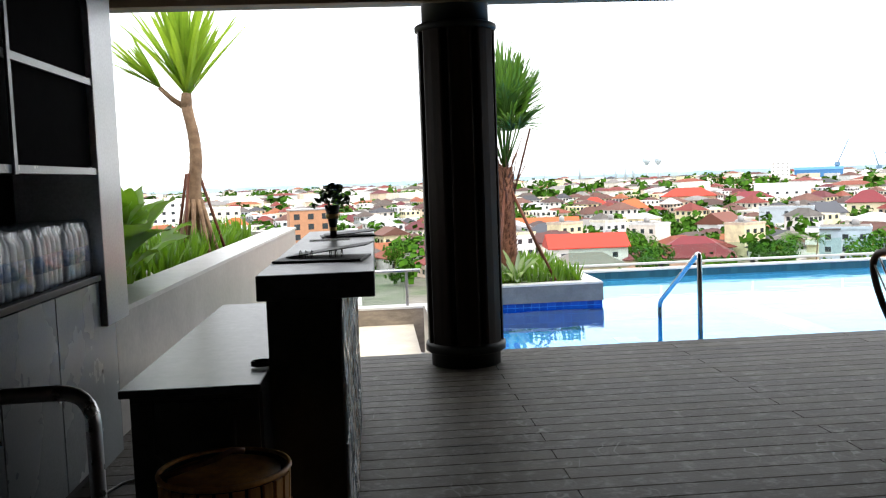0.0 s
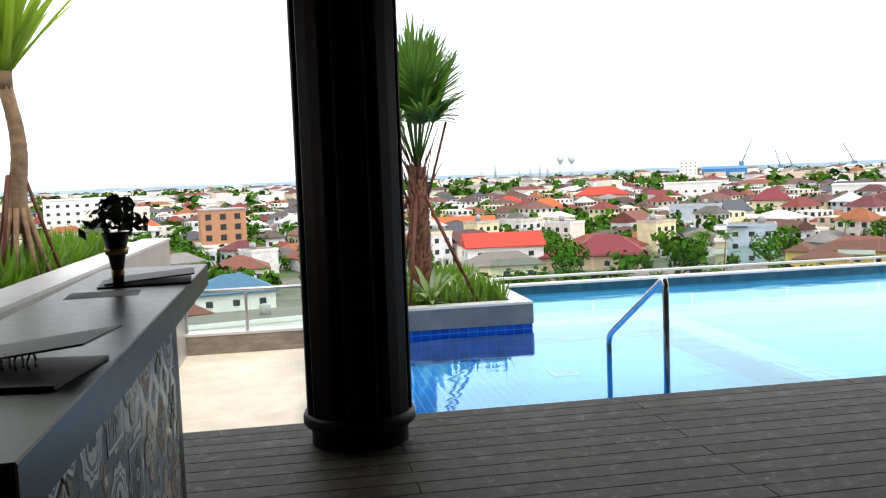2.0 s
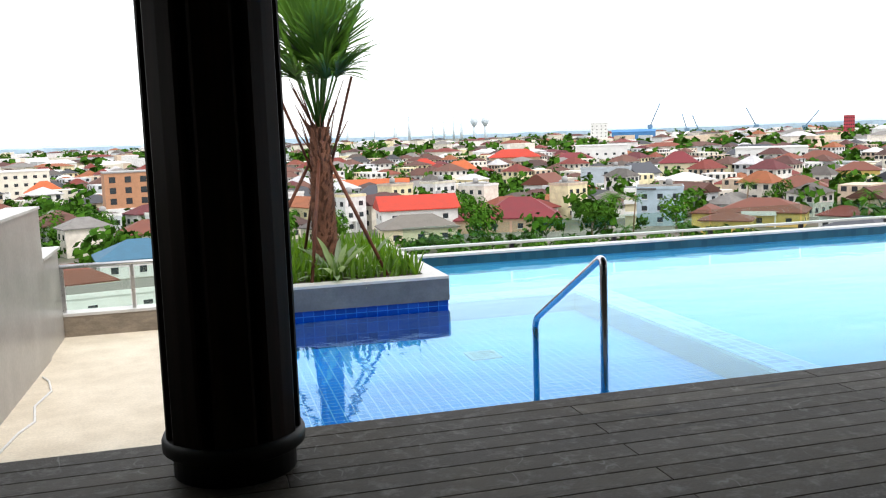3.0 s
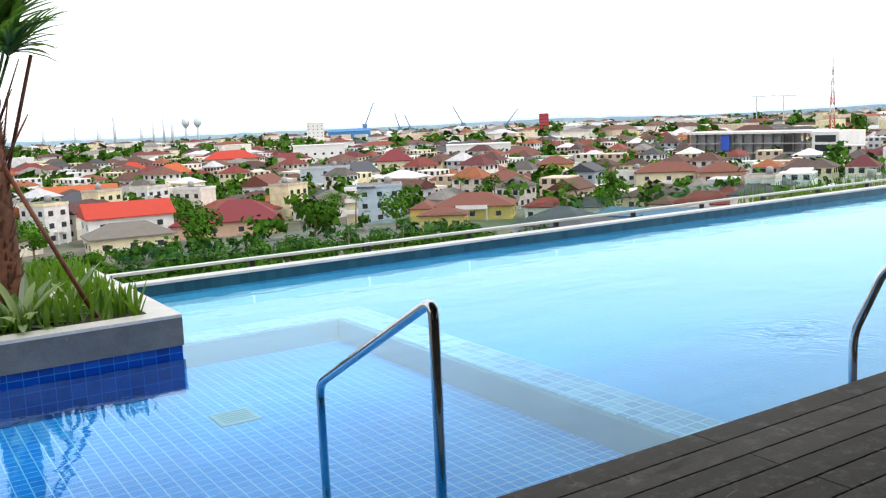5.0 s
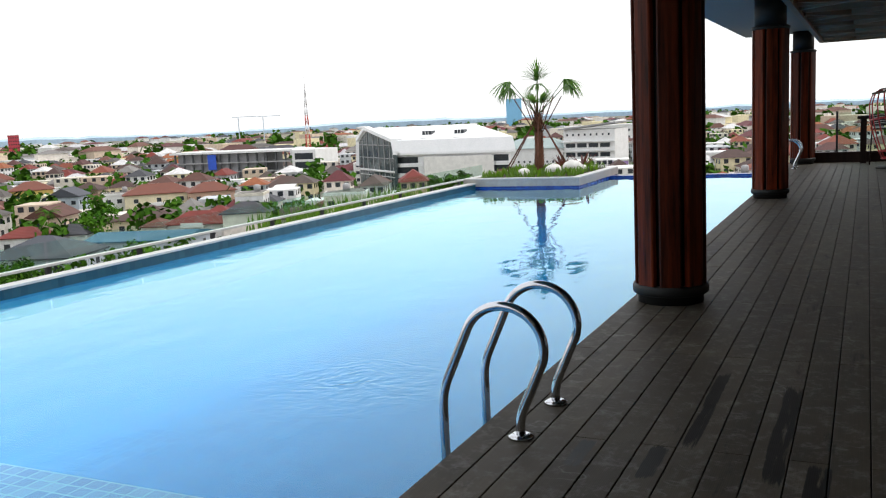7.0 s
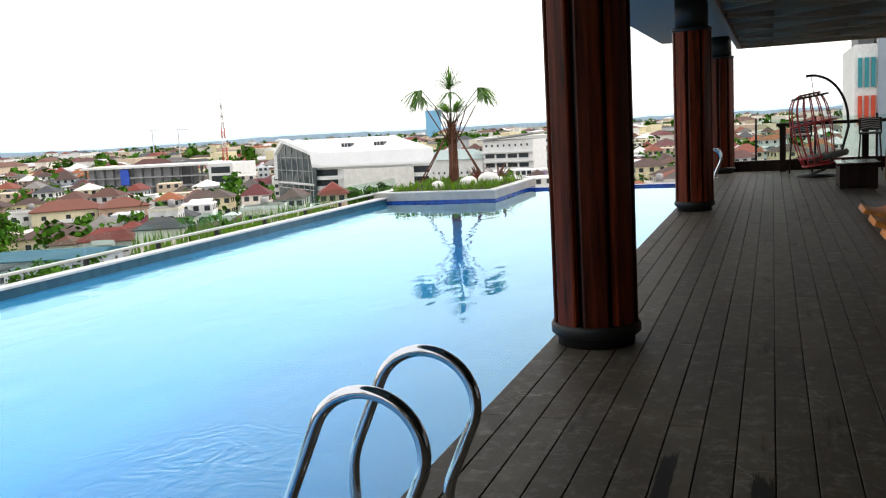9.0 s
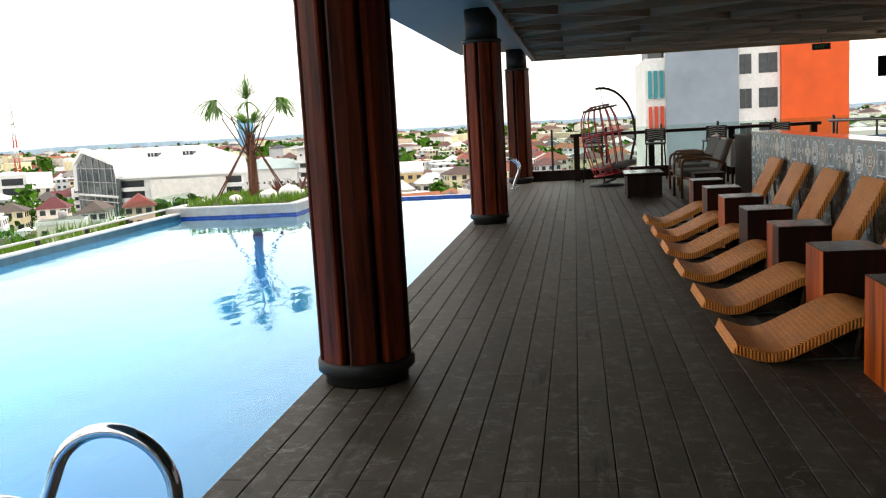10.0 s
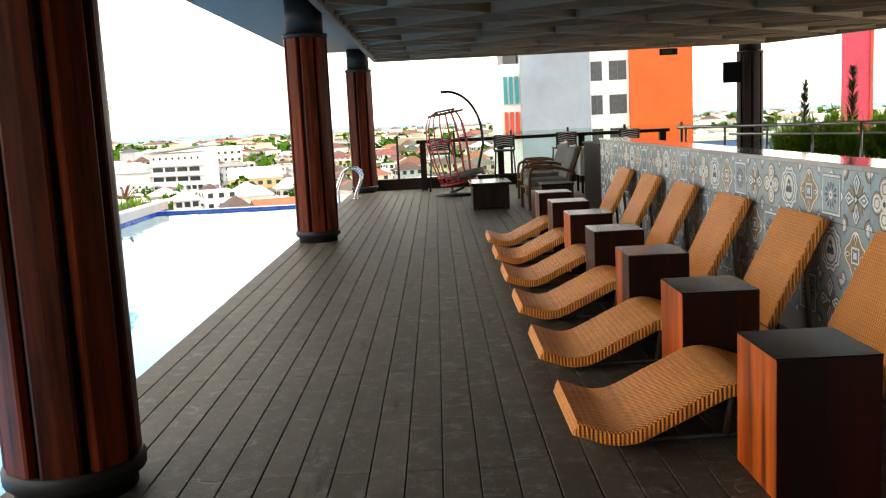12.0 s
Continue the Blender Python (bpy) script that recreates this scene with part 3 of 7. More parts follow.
# ---- columns ----
def column(x, y, rz=0.0, k=1.0, timber=COLUMN_WOOD, tone="red-brown", up=0.0):
    """k widens the column, up raises its base ring."""
    c = thing("column", x, y, 0, rz, f"round column clad in {tone} timber staves with a black base", "column", "columns along the pool")
    part("core", lathe([(0.20 * k, 0.05), (0.20 * k, 2.5)], 24), BLACK, c)
    part("plinth", lathe([(0.228 * k, 0.0), (0.228 * k, 0.05 + up), (0.245 * k, 0.06 + up)], 32), BLACK, c, "black plinth")
    part("base_ring", lathe([(0.250 * k, 0.06 + up), (0.264 * k, 0.072 + up), (0.265 * k, 0.112 + up), (0.258 * k, 0.13 + up), (0.24 * k, 0.132 + up)], 32), BLACK, c, "black base ring")
    part("top_ring", lathe([(0.24 * k, 2.36), (0.262 * k, 2.37), (0.264 * k, 2.40), (0.25 * k, 2.41)], 32), BLACK, c, "black top ring")
    part("neck", lathe([(0.215 * k, 2.41), (0.215 * k, 2.80)], 32), BLACK, c, "black neck under the soffit")
    bm = bmesh.new()
    wdt, r = 0.073 * k, 0.240 * k
    prof = [(r - 0.035, -wdt), (r - 0.004, -wdt), (r + 0.004, -wdt * 0.86), (r + 0.007, 0), (r + 0.004, wdt * 0.86), (r - 0.004, wdt), (r - 0.035, wdt)]
    stave = part("stave", prism(prof, 0.132 + up, 2.36, bm), timber, c)
    for i in range(1, 8):
        s = new("stave", stave.data)
        s.parent = c
        s.matrix_basis = pose(0, 0, 0, 0, 0, 45 * i)
    return c


# first column's shade is put into its stave colour: near-black instead of red-brown
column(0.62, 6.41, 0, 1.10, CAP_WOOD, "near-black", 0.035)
slim = column(7.92, 6.52, 11)
for x, y in ((15.22, 6.52), (22.45, 6.52)):
    copy_thing(slim, pose(x, y, 0, 0, 0, 11))
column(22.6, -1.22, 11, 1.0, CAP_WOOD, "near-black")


# ---- pool ladder and hand rail ----
def pool_ladder(x, y):
    t = thing("pool_ladder", x, y, 0, 0, "polished steel pool ladder rail arching over the deck edge", "pool ladder")
    for s in (-0.24, 0.24):
        pts = rounded([(s, 0, 0.0), (s, 0.0, 0.09), (s, -0.098, 0.315)], 0.05) + arc((s, 0.065, 0.39), (0, 1, 0), (0, 0, 1), 0.18, 200, 24, 20)
        pts += rounded([(s, 0.235, 0.45), (s, 0.36, 0.17), (s, 0.36, -1.1)], 0.07)
        hoop = part("hoop", tube(pts, 0.021, 14), STEEL, t)
        part("flange", lathe([(0.055, 0.0), (0.055, 0.012), (0.03, 0.02)], 24, s, 0), STEEL, hoop, "round steel flange")
    for z in (-0.5, -0.8):
        part("tread", box(-0.24, 0.24, 0.32, 0.40, z, z + 0.03, 0.006), STEEL, t)
    return t


ladder = pool_ladder(5.23, 6.585)
copy_thing(ladder, pose(21.2, 6.585, 0, 0, 0, 0))

rail = thing("hand_rail", 2.63, 7.12, -0.62, 0, "polished steel hand rail rising out of the shallow pool", "hand rail")
part("tube", tube(rounded([(0, 0, 0.004), (0, 0.0, 1.28), (0, 1.05, 0.725), (0, 1.05, 0.004)], 0.07, 7), 0.021, 14), STEEL, rail)
for y in (0, 1.05):
    part("flange", lathe([(0.05, 0.0), (0.05, 0.010), (0.03, 0.016)], 20, 0, y), STEEL, rail, "round steel flange")


# ---- loungers and wooden block tables ----
def wicker(name, c1, c2):
    m, n, l, b = base(name)
    v = coords(n, l, (1, 1, 1), False)
    tilt = n.new("ShaderNodeMapping")
    tilt.inputs["Rotation"].default_value = (0, 0, 0.785)
    l.new(v, tilt.inputs["Vector"])
    total = None
    for axis, share in (("X", 1.0), ("Y", 1.0), ("Z", 0.4)):
        w = n.new("ShaderNodeTexWave")
        w.bands_direction = axis
        w.inputs["Scale"].default_value, w.inputs["Distortion"].default_value = 25.0, 0.3
        l.new(tilt.outputs["Vector"], w.inputs["Vector"])
        if total is None:
            total = w.outputs["Fac"]
        else:
            add_ = n.new("ShaderNodeMath")
            add_.operation = "MULTIPLY_ADD"
            add_.inputs[1].default_value = share
            l.new(w.outputs["Fac"], add_.inputs[0])
            l.new(total, add_.inputs[2])
            total = add_.outputs[0]
    mul = n.new("ShaderNodeMapRange")
    mul.inputs["From Min"].default_value, mul.inputs["From Max"].default_value = 0.35, 1.9
    l.new(total, mul.inputs["Value"])
    big = noisy(n, l, v, 4.0)
    col = ramp(n, l, mul.outputs[0], [(0.0, tuple(c * 0.42 for c in c1)), (0.40, c1), (0.85, c2)])
    col = mixed(n, l, col, ramp(n, l, big, [(0.3, (0.85, 0.82, 0.8)), (0.7, (1.1, 1.1, 1.1))]), 0.8, "MULTIPLY")
    l.new(col, b.inputs["Base Color"])
    b.inputs["Roughness"].default_value = 0.5
    bumped(n, l, b, mul.outputs[0], 1.0, 0.009)
    return m


WICKER = wicker("tan_woven_rattan", (0.84, 0.24, 0.028), (1.0, 0.40, 0.062))
WICKER_DARK = surf("brown_rattan_frame", (0.05, 0.025, 0.012), (0.09, 0.045, 0.02), 0.5)


def slab_along(profile, x0, x1, thick, bm=None, bev=0.0):
    """A padded sheet of even thickness that follows a side profile of (y, z)."""
    bm = bm or bmesh.new()
    pts = [Vector((0, y, z)) for y, z in profile]
    pts = rounded(pts, 0.09, 6)
    top, bot = [], []
    for i, p in enumerate(pts):
        d = (pts[min(i + 1, len(pts) - 1)] - pts[max(i - 1, 0)]).normalized()
        nrm = Vector((0, -d.z, d.y))
        if nrm.z < 0:
            nrm = -nrm
        top.append(p)
        bot.append(p - nrm * thick)
    rows = []
    for i in range(len(pts)):
        rows.append([bm.verts.new((x, q.y, q.z)) for x, q in ((x0, bot[i]), (x0, top[i]), (x1, top[i]), (x1, bot[i]))])
    for a, b in zip(rows, rows[1:]):
        for k in range(4):
            f = bm.faces.new((a[k], a[(k + 1) % 4], b[(k + 1) % 4], b[k]))
    bm.faces.new(rows[0])
    bm.faces.new(rows[-1][::-1])
    bmesh.ops.recalc_face_normals(bm, faces=bm.faces)
    if bev:
        long_edges = [e for e in bm.edges if abs(e.verts[0].co.x - e.verts[1].co.x) < 1e-6 and (len(e.link_faces) == 2 and e.calc_face_angle(0) > 0.9)]
        bmesh.ops.bevel(bm, geom=long_edges, offset=bev, segments=3, affect="EDGES", profile=0.5)
    return bm


def lounger(x):
    t = thing("sun_lounger", x, 3.0, 0, 0, "tan woven rattan sun lounger with a raised knee and back", "sun lounger", "row of loungers along the tile wall")
    part("seat", slab_along([(1.55, 0.132), (1.36, 0.062), (0.91, 0.28), (0.45, 0.12), (0.36, 0.18)], -0.33, 0.285, 0.06, bev=0.015), WICKER, t)
    part("backrest", slab_along([(0.36, 0.185), (0.30, 0.32), (0.075, 0.755)], -0.295, 0.285, 0.055, bev=0.015), WICKER, t)
    for s in (-0.24, 0.24):
        part("runner", tube([(s, 1.36, 0.012), (s, 0.5, 0.02), (s, 0.42, 0.05)], 0.012, 8), BLACK, t, "black steel runner")
        part("leg", tube([(s, 0.93, 0.02), (s, 0.9, 0.23)], 0.014, 8), WICKER_DARK, t)
        part("back_strut", tube([(s, 0.10, 0.02), (s, 0.14, 0.6)], 0.014, 8), WICKER_DARK, t)
    return t


def block_table(x):
    t = thing("block_table", x, 3.78, 0, 0, "solid wooden block side table with orange heartwood and a dark top", "side table", "block tables between the loungers")
    part("body", box(-0.195, 0.195, -0.18, 0.18, 0.0, 0.499, 0.002), BOX_WOOD, t)
    part("top", box(-0.198, 0.198, -0.181, 0.181, 0.4995, 0.505, 0.002), BOX_TOP, t, "dark polished top")
    # these two sides carry their shade in the wood colour, over red mottling
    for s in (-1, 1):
        part("side_face", box(min(s * 0.1955, s * 0.198), max(s * 0.1955, s * 0.198), -0.178, 0.178, 0.0, 0.499), BOX_RED, t, "mottled red side darkened for shade")
    return t


PITCH = 1.155
lo = lounger(8.33)
bt = block_table(7.665)
for k in range(1, 6):
    copy_thing(lo, pose(8.33 + PITCH * k, 3.0, 0))
for k in range(1, 7):
    copy_thing(bt, pose(7.665 + PITCH * k, 3.78, 0, 0, 0, 180 if k % 3 == 2 else 0))

# patterned tile wall
tile_wall = structure("tile_wall", box(4.2, 15.9, 2.72, 2.988, -0.02, 1.0), surf("tile_backing", (0.30, 0.31, 0.31), (0.36, 0.37, 0.37), 0.6), "low wall clad in patterned encaustic tiles", "wall")
part("coping", box(4.19, 15.91, 2.70, 3.01, 1.001, 1.03, 0.004), POLISHED, tile_wall, "pale polished stone coping")


# ---- the bar ----

BAR_TILE = surf("dark_bar_panel", (0.018, 0.018, 0.019), (0.04, 0.04, 0.041), 0.35, fine=90)
PAPER = surf("white_paper", (0.7, 0.7, 0.69), (0.8, 0.8, 0.79), 0.8)
MENU = surf("black_leatherette", (0.008, 0.008, 0.009), (0.02, 0.02, 0.021), 0.5, fine=200)
BRASS = surf("old_brass", (0.36, 0.24, 0.09), (0.5, 0.36, 0.15), 0.35, 0.9, scale=20)
LEAF_DARK = surf("dark_green_leaf", (0.02, 0.05, 0.012), (0.05, 0.10, 0.025), 0.5, scale=12, vary=0.2)

bar = thing("bar_counter", -0.2, 4.12, 0, 0, "tall bar counter with a dark granite top and patterned tile front", "bar counter")
part("body", box(-0.16, 0.07, -1.23, 1.15, 0.0, 0.968), BAR_TILE, bar, "dark bar body")
part("top", box(-0.19, 0.19, -1.235, 1.23, 0.969, 1.052, 0.003), BAR_TOP, bar, "dark grey granite top")

work = thing("work_counter", -0.57, 3.6, 0, 0, "low dark work counter behind the bar", "counter")
part("top", box(-0.21, 0.208, -0.93, 0.92, 0.725, 0.75, 0.003), BAR_TOP, work, "dark granite worktop")
part("body", box(-0.19, 0.205, -0.88, 0.90, 0.0, 0.724), BAR_TILE, work)
panel = part("front_panel", box(-0.18, 0.195, -0.892, -0.881, 0.05, 0.70), BAR_TILE, work, "black patterned end panel")
line = surf("grey_inlay", (0.05, 0.055, 0.055), (0.08, 0.085, 0.085), 0.5)
pts = [(-0.12, 0.70), (-0.12, 0.54), (-0.085, 0.505), (0.085, 0.505), (0.12, 0.54), (0.12, 0.70)]
part("inlay", tube([(x, -0.895, z) for x, z in pts], 0.004, 6), line, panel, "grey inlaid line")

dish = thing("cable_coil", -0.385, 2.93, 0.75, 0, "small black coil of cable on the worktop", "cable")
part("coil", tube([(0.035 * math.cos(a * 0.5) * (1 + 0.15 * math.sin(a)), 0.03 * math.sin(a * 0.5), 0.005 + 0.0003 * a) for a in range(0, 50)], 0.0035, 6), BLACK, dish)

menu = thing("menu_folder", -0.2, 3.42, 1.052, -9, "black ring-bound menu folder lying open on the bar", "menu")
part("cover", box(-0.165, 0.165, -0.14, 0.10, 0.0, 0.008, 0.002), MENU, menu)
flap = bmesh.new()
prism([(-0.14, -0.03), (0.17, -0.03), (0.17, 0.16), (-0.14, 0.16)], 0.009, 0.013, flap)
for v in flap.verts:
    v.co.z += max(0, v.co.x + 0.14) * 0.13
part("flap", flap, MENU, menu, "half-raised black cover")
for k in range(6):
    x = -0.09 + k * 0.022 + (0.05 if k > 2 else 0)
    part("ring", tube(arc((x, 0.0, 0.018), (0, 1, 0), (0, 0, 1), 0.016, -40, 220, 10), 0.0022, 6), STEEL, menu, "steel binder ring")
menu2 = thing("menu_folder", -0.15, 4.78, 1.052, 6, "flat black menu folder on the bar beside the vase", "menu")
part("cover", box(-0.14, 0.14, -0.11, 0.11, 0.0, 0.006, 0.002), MENU, menu2)
flap = box(-0.12, 0.15, -0.08, 0.12, 0.007, 0.012, 0.001)
for v in flap.verts:
    v.co.z += max(0, v.co.x) * 0.12
part("flap", flap, MENU, menu2)
sheet_ob = thing("paper_sheet", -0.23, 4.52, 1.052, 4, "white sheet of paper lying on the bar", "paper")
part("paper", box(-0.10, 0.10, -0.07, 0.07, 0.0, 0.001), PAPER, sheet_ob)

vase = thing("flower_vase", -0.22, 4.70, 1.052, 0, "small dark vase with brass bands and green foliage", "vase")
part("body", lathe([(0.016, 0.0), (0.018, 0.03), (0.017, 0.045), (0.03, 0.12), (0.042, 0.17), (0.036, 0.17)], 20), BLACK, vase)
part("band", lathe([(0.0185, 0.035), (0.0195, 0.04), (0.0195, 0.05), (0.0185, 0.055)], 20), BRASS, vase, "brass band")
part("rim_band", lathe([(0.031, 0.10), (0.034, 0.105), (0.037, 0.12), (0.034, 0.125)], 20), BRASS, vase, "brass band")
rnd = random.Random(4)
bm = bmesh.new()
for k in range(150):
    a, e, r = rnd.uniform(0, 6.28), rnd.uniform(-0.2, 1.5), rnd.uniform(0.03, 0.10)
    c = Vector((r * math.cos(a) * math.cos(e) * 1.1, r * math.sin(a) * math.cos(e) * 1.1, 0.185 + r * math.sin(e) * 0.95))
    d = Vector((rnd.uniform(-1, 1), rnd.uniform(-1, 1), rnd.uniform(-0.6, 1))).normalized() * rnd.uniform(0.014, 0.026)
    w = d.orthogonal().normalized() * d.length * 0.55
    bm.faces.new([bm.verts.new(c + q) for q in (-d, w, d, -w)])
part("foliage", bm, LEAF_DARK, vase, "small dark green leaves")

basket = thing("waste_basket", -0.44, 2.44, 0, 0, "round slatted wooden bin with a pale rim below the counter", "bin")
BASKET_WOOD = wood("honey_bamboo", (0.36, 0.18, 0.04), (0.60, 0.33, 0.09), 2, 0.5, 40)
part("body", lathe([(0.145, 0.0), (0.165, 0.30), (0.172, 0.57), (0.160, 0.57), (0.155, 0.54), (0.15, 0.1)], 36), BLACK, basket, "black liner")
slat = None
for k in range(26):
    if slat is None:
        bm = prism([(0.166, -0.017), (0.178, -0.015), (0.178, 0.015), (0.166, 0.017)], 0.0, 0.56)
        for v in bm.verts:
            if v.co.z < 0.1:
                v.co.x -= 0.025
        slat = part("slat", bm, BASKET_WOOD, basket)
    else:
        o = new("slat", slat.data)
        o.parent, o.matrix_basis = basket, pose(0, 0, 0, 0, 0, 360 / 26 * k)
part("rim", tube([(0.175 * math.cos(a), 0.175 * math.sin(a), 0.572) for a in np.linspace(0, 2 * math.pi, 36, endpoint=False)], 0.008, 6, closed=True), BASKET_WOOD, basket, "pale bent-wood rim")
for s in (-1, 1):
    part("handle", tube([(s * 0.172, -0.03, 0.47), (s * 0.19, -0.02, 0.44), (s * 0.19, 0.02, 0.44), (s * 0.172, 0.03, 0.47)], 0.005, 6), BASKET_WOOD, basket)
rope = thing("rope_end", -0.45, 2.44, 0.0, 20, "frayed end of pale rope lying across the bin", "rope")
part("strand", tube([(-0.16, 0.0, 0.575), (-0.08, 0.01, 0.586), (-0.02, 0.0, 0.60), (0.04, 0.02, 0.612), (0.07, 0.02, 0.606)], 0.009, 8), CHAIR_WOOD, rope)
part("lid", lathe([(0.152, 0.54), (0.152, 0.565), (0.10, 0.568), (0.002, 0.568)], 30), BASKET_WOOD, basket, "honey wood lid")

# ---- back cabinet beside the bar ----
CAB = surf("grey_laminate", (0.24, 0.28, 0.30), (0.30, 0.34, 0.36), 0.26, scale=1.2, fine=90, bump=0.01, spec=0.7)
PALE = surf("pale_grey_paint", (0.80, 0.82, 0.83), (0.88, 0.89, 0.90), 0.22, scale=2, fine=80, bump=0.0, spec=0.9)
BLACK_GLASS = surf("black_glass", (0.004, 0.004, 0.005), (0.008, 0.008, 0.009), 0.55, fine=10, bump=0.0, spec=0.03)
BLACK_GLASS.node_tree.nodes["Principled BSDF"].inputs["IOR"].default_value = 1.08
cab = thing("back_cabinet", -1.32, 3.0, 0, 0, "long grey laminate back-bar cabinet with a dark ledge", "cabinet")
part("body", box(-0.45, 0.0, -2.2, 1.29, 0.09, 0.92), CAB, cab)
part("toe_kick", box(-0.45, -0.06, -2.2, 1.28, 0.0, 0.089), BLACK, cab, "recessed black plinth")
part("ledge", box(-0.45, 0.03, -2.2, 1.29, 0.921, 0.95, 0.003), BLACK, cab, "dark ledge")
for k in range(6):
    y = -2.2 + k * 0.581
    door = part("door", box(0.001, 0.018, y + 0.004, y + 0.577, 0.10, 0.915, 0.002), CAB, cab)
    part("keyhole", lathe([(0.009, 0.0), (0.009, 0.006)], 10, 0, 0), STEEL, door, "small round lock").matrix_basis = pose(0.018, y + 0.54, 0.50, 0, 90, 0)

hutch = thing("shelf_unit", -1.30, 3.0, 0.951, 0, "tall black open shelf unit with grey front bars", "shelf")
part("back", box(-0.40, -0.36, -2.2, 1.29, 0.0, 2.0), BLACK_GLASS, hutch, "black glass back")
part("glass_front", box(-0.012, -0.002, -2.2, 1.29, 0.48, 2.0), BLACK_GLASS, hutch, "black glass front")
for z in (0.475, 0.885, 1.42):
    part("shelf", box(-0.359, -0.013, -2.2, 1.29, z, z + 0.014), BLACK, hutch, "black shelf")
    part("bar", box(0.001, 0.02, -2.2, 1.29, z - 0.010, z + 0.020), CAB, hutch, "grey front bar")
for y in (-1.49, -0.61, 0.31):
    part("upright", box(0.0205, 0.032, y, y + 0.028, 0.46, 2.0), CAB, hutch, "grey upright bar")
    part("divider", box(-0.359, -0.013, y + 0.012, y + 0.026, 0.49, 2.0), BLACK, hutch, "black divider")
end = thing("partition", -1.275, 4.48, 0.0, 0, "pale grey end panel standing beside the shelves", "partition")
part("board", box(-0.50, 0.0, -0.18, 0.18, 0.70, 2.95, 0.003), PALE, end)
part("lower_board", box(-0.50, -0.07, -0.18, 0.18, 0.0, 0.695, 0.003), CAB, end, "grey lower board")

FILM = glass("plastic_film", (0.96, 0.98, 1.0), 0.16, 0.2)
rnd = random.Random(8)
CLEAR = surf("clear_bottle", (0.76, 0.85, 0.96), (0.90, 0.95, 1.0), 0.1, fine=40)
LABEL_BLUE = surf("blue_bottle_label", (0.20, 0.38, 0.76), (0.72, 0.83, 0.96), 0.25, scale=30)
for k in range(5):
    pk = thing("water_pack", -1.45, 4.12 - k * 0.35, 0.951, rnd.uniform(-3, 3), "shrink-wrapped pack of small water bottles on the ledge", "bottles", "packs of bottled water on the ledge")
    bottle = None
    for i in range(4):
        for j in range(5):
            if bottle is None:
                bottle = part("bottle", lathe([(0.026, 0.0), (0.030, 0.01), (0.030, 0.17), (0.026, 0.205), (0.013, 0.23), (0.013, 0.25)], 10), CLEAR, pk)
                part("label", lathe([(0.0306, 0.07), (0.0306, 0.14)], 10), LABEL_BLUE, bottle, "blue paper label")
                bottle.matrix_basis = pose(-0.1, -0.125, 0)
            else:
                o = new("bottle", bottle.data)
                o.parent, o.matrix_basis = pk, pose(-0.1 + i * 0.064, -0.125 + j * 0.064, 0)
                q = new("label", bottle.children[0].data)
                q.parent = o
    bm = box(-0.135, 0.128, -0.162, 0.165, 0.0, 0.262, 0.03, 3)
    bmesh.ops.subdivide_edges(bm, edges=[e for e in bm.edges if e.calc_length() > 0.1], cuts=7, use_grid_fill=True)
    for f in bm.faces:
        f.smooth = True
    film = part("film", bm, FILM, pk, "crinkled clear film")
    for v in film.data.vertices:
        v.co += 0.008 * noise.noise_vector(v.co * 25 + Vector((k * 7, 0, 0)))

trolley = thing("trolley_handle", -0.62, 1.36, 0, 0, "bent polished tube handle of a serving trolley", "trolley")
part("handle", tube(rounded([(-0.6, 0.0, 0.60), (-0.6, 0.0, 1.035), (0.185, 0.0, 1.045), (0.185, 0.02, 0.05)], 0.05, 6), 0.012, 12), BRUSHED, trolley)
part("side_tube", tube([(0.185, 0.02, 0.30), (-0.6, 0.0, 0.30)], 0.012, 10), BRUSHED, trolley)
part("leg", tube([(-0.6, 0.0, 0.05), (-0.6, 0.0, 0.60)], 0.012, 12), BRUSHED, trolley)
part("shelf", box(-0.6, 0.185, -0.45, 0.02, 0.28, 0.30, 0.004), BRUSHED, trolley)
for x in (-0.6, 0.185):
    part("wheel", lathe([(0.02, 0.0), (0.03, 0.01), (0.03, 0.04), (0.02, 0.05)], 16, x, 0.01), BLACK, trolley)
cord = thing("floor_cable", -1.1, 4.0, 0.0, 0, "white cable lying on the floor below the cabinet", "cable")
part("cord", tube([(-0.25, -0.8, 0.006), (-0.2, -0.2, 0.006), (-0.1, 0.1, 0.006), (0.05, 0.25, 0.006), (0.25, 0.3, 0.006)], 0.006, 6), PAPER, cord)
cord2 = thing("terrace_cable", -1.0, 10.9, -1.03, 0, "thin white cable trailing across the terrace floor", "cable")
part("cord", tube([(-0.12, -0.9, 0.008), (-0.05, -0.3, 0.008), (0.03, 0.0, 0.008), (-0.05, 0.5, 0.008), (0.02, 1.0, 0.008), (-0.06, 1.4, 0.008), (-0.15, 1.6, 0.008)], 0.012, 6), PAPER, cord2)

# ---- terrace rail ----
trail = thing("terrace_railing", -0.4, 14.6, -0.735, 0, "brushed steel railing with glass panes on the terrace curb", "railing")
part("top_rail", tube([(-0.85, 0, 0.58), (1.1, 0, 0.58)], 0.028, 10), BRUSHED, trail)
for x in (-0.79, 0.04, 0.87):
    part("post", box(x - 0.022, x + 0.022, -0.02, 0.02, 0.0, 0.56), BRUSHED, trail)
for x in (-0.76, 0.07):
    part("pane", box(x, x + 0.77, -0.005, 0.005, 0.03, 0.53), GLASS, trail).visible_shadow = False

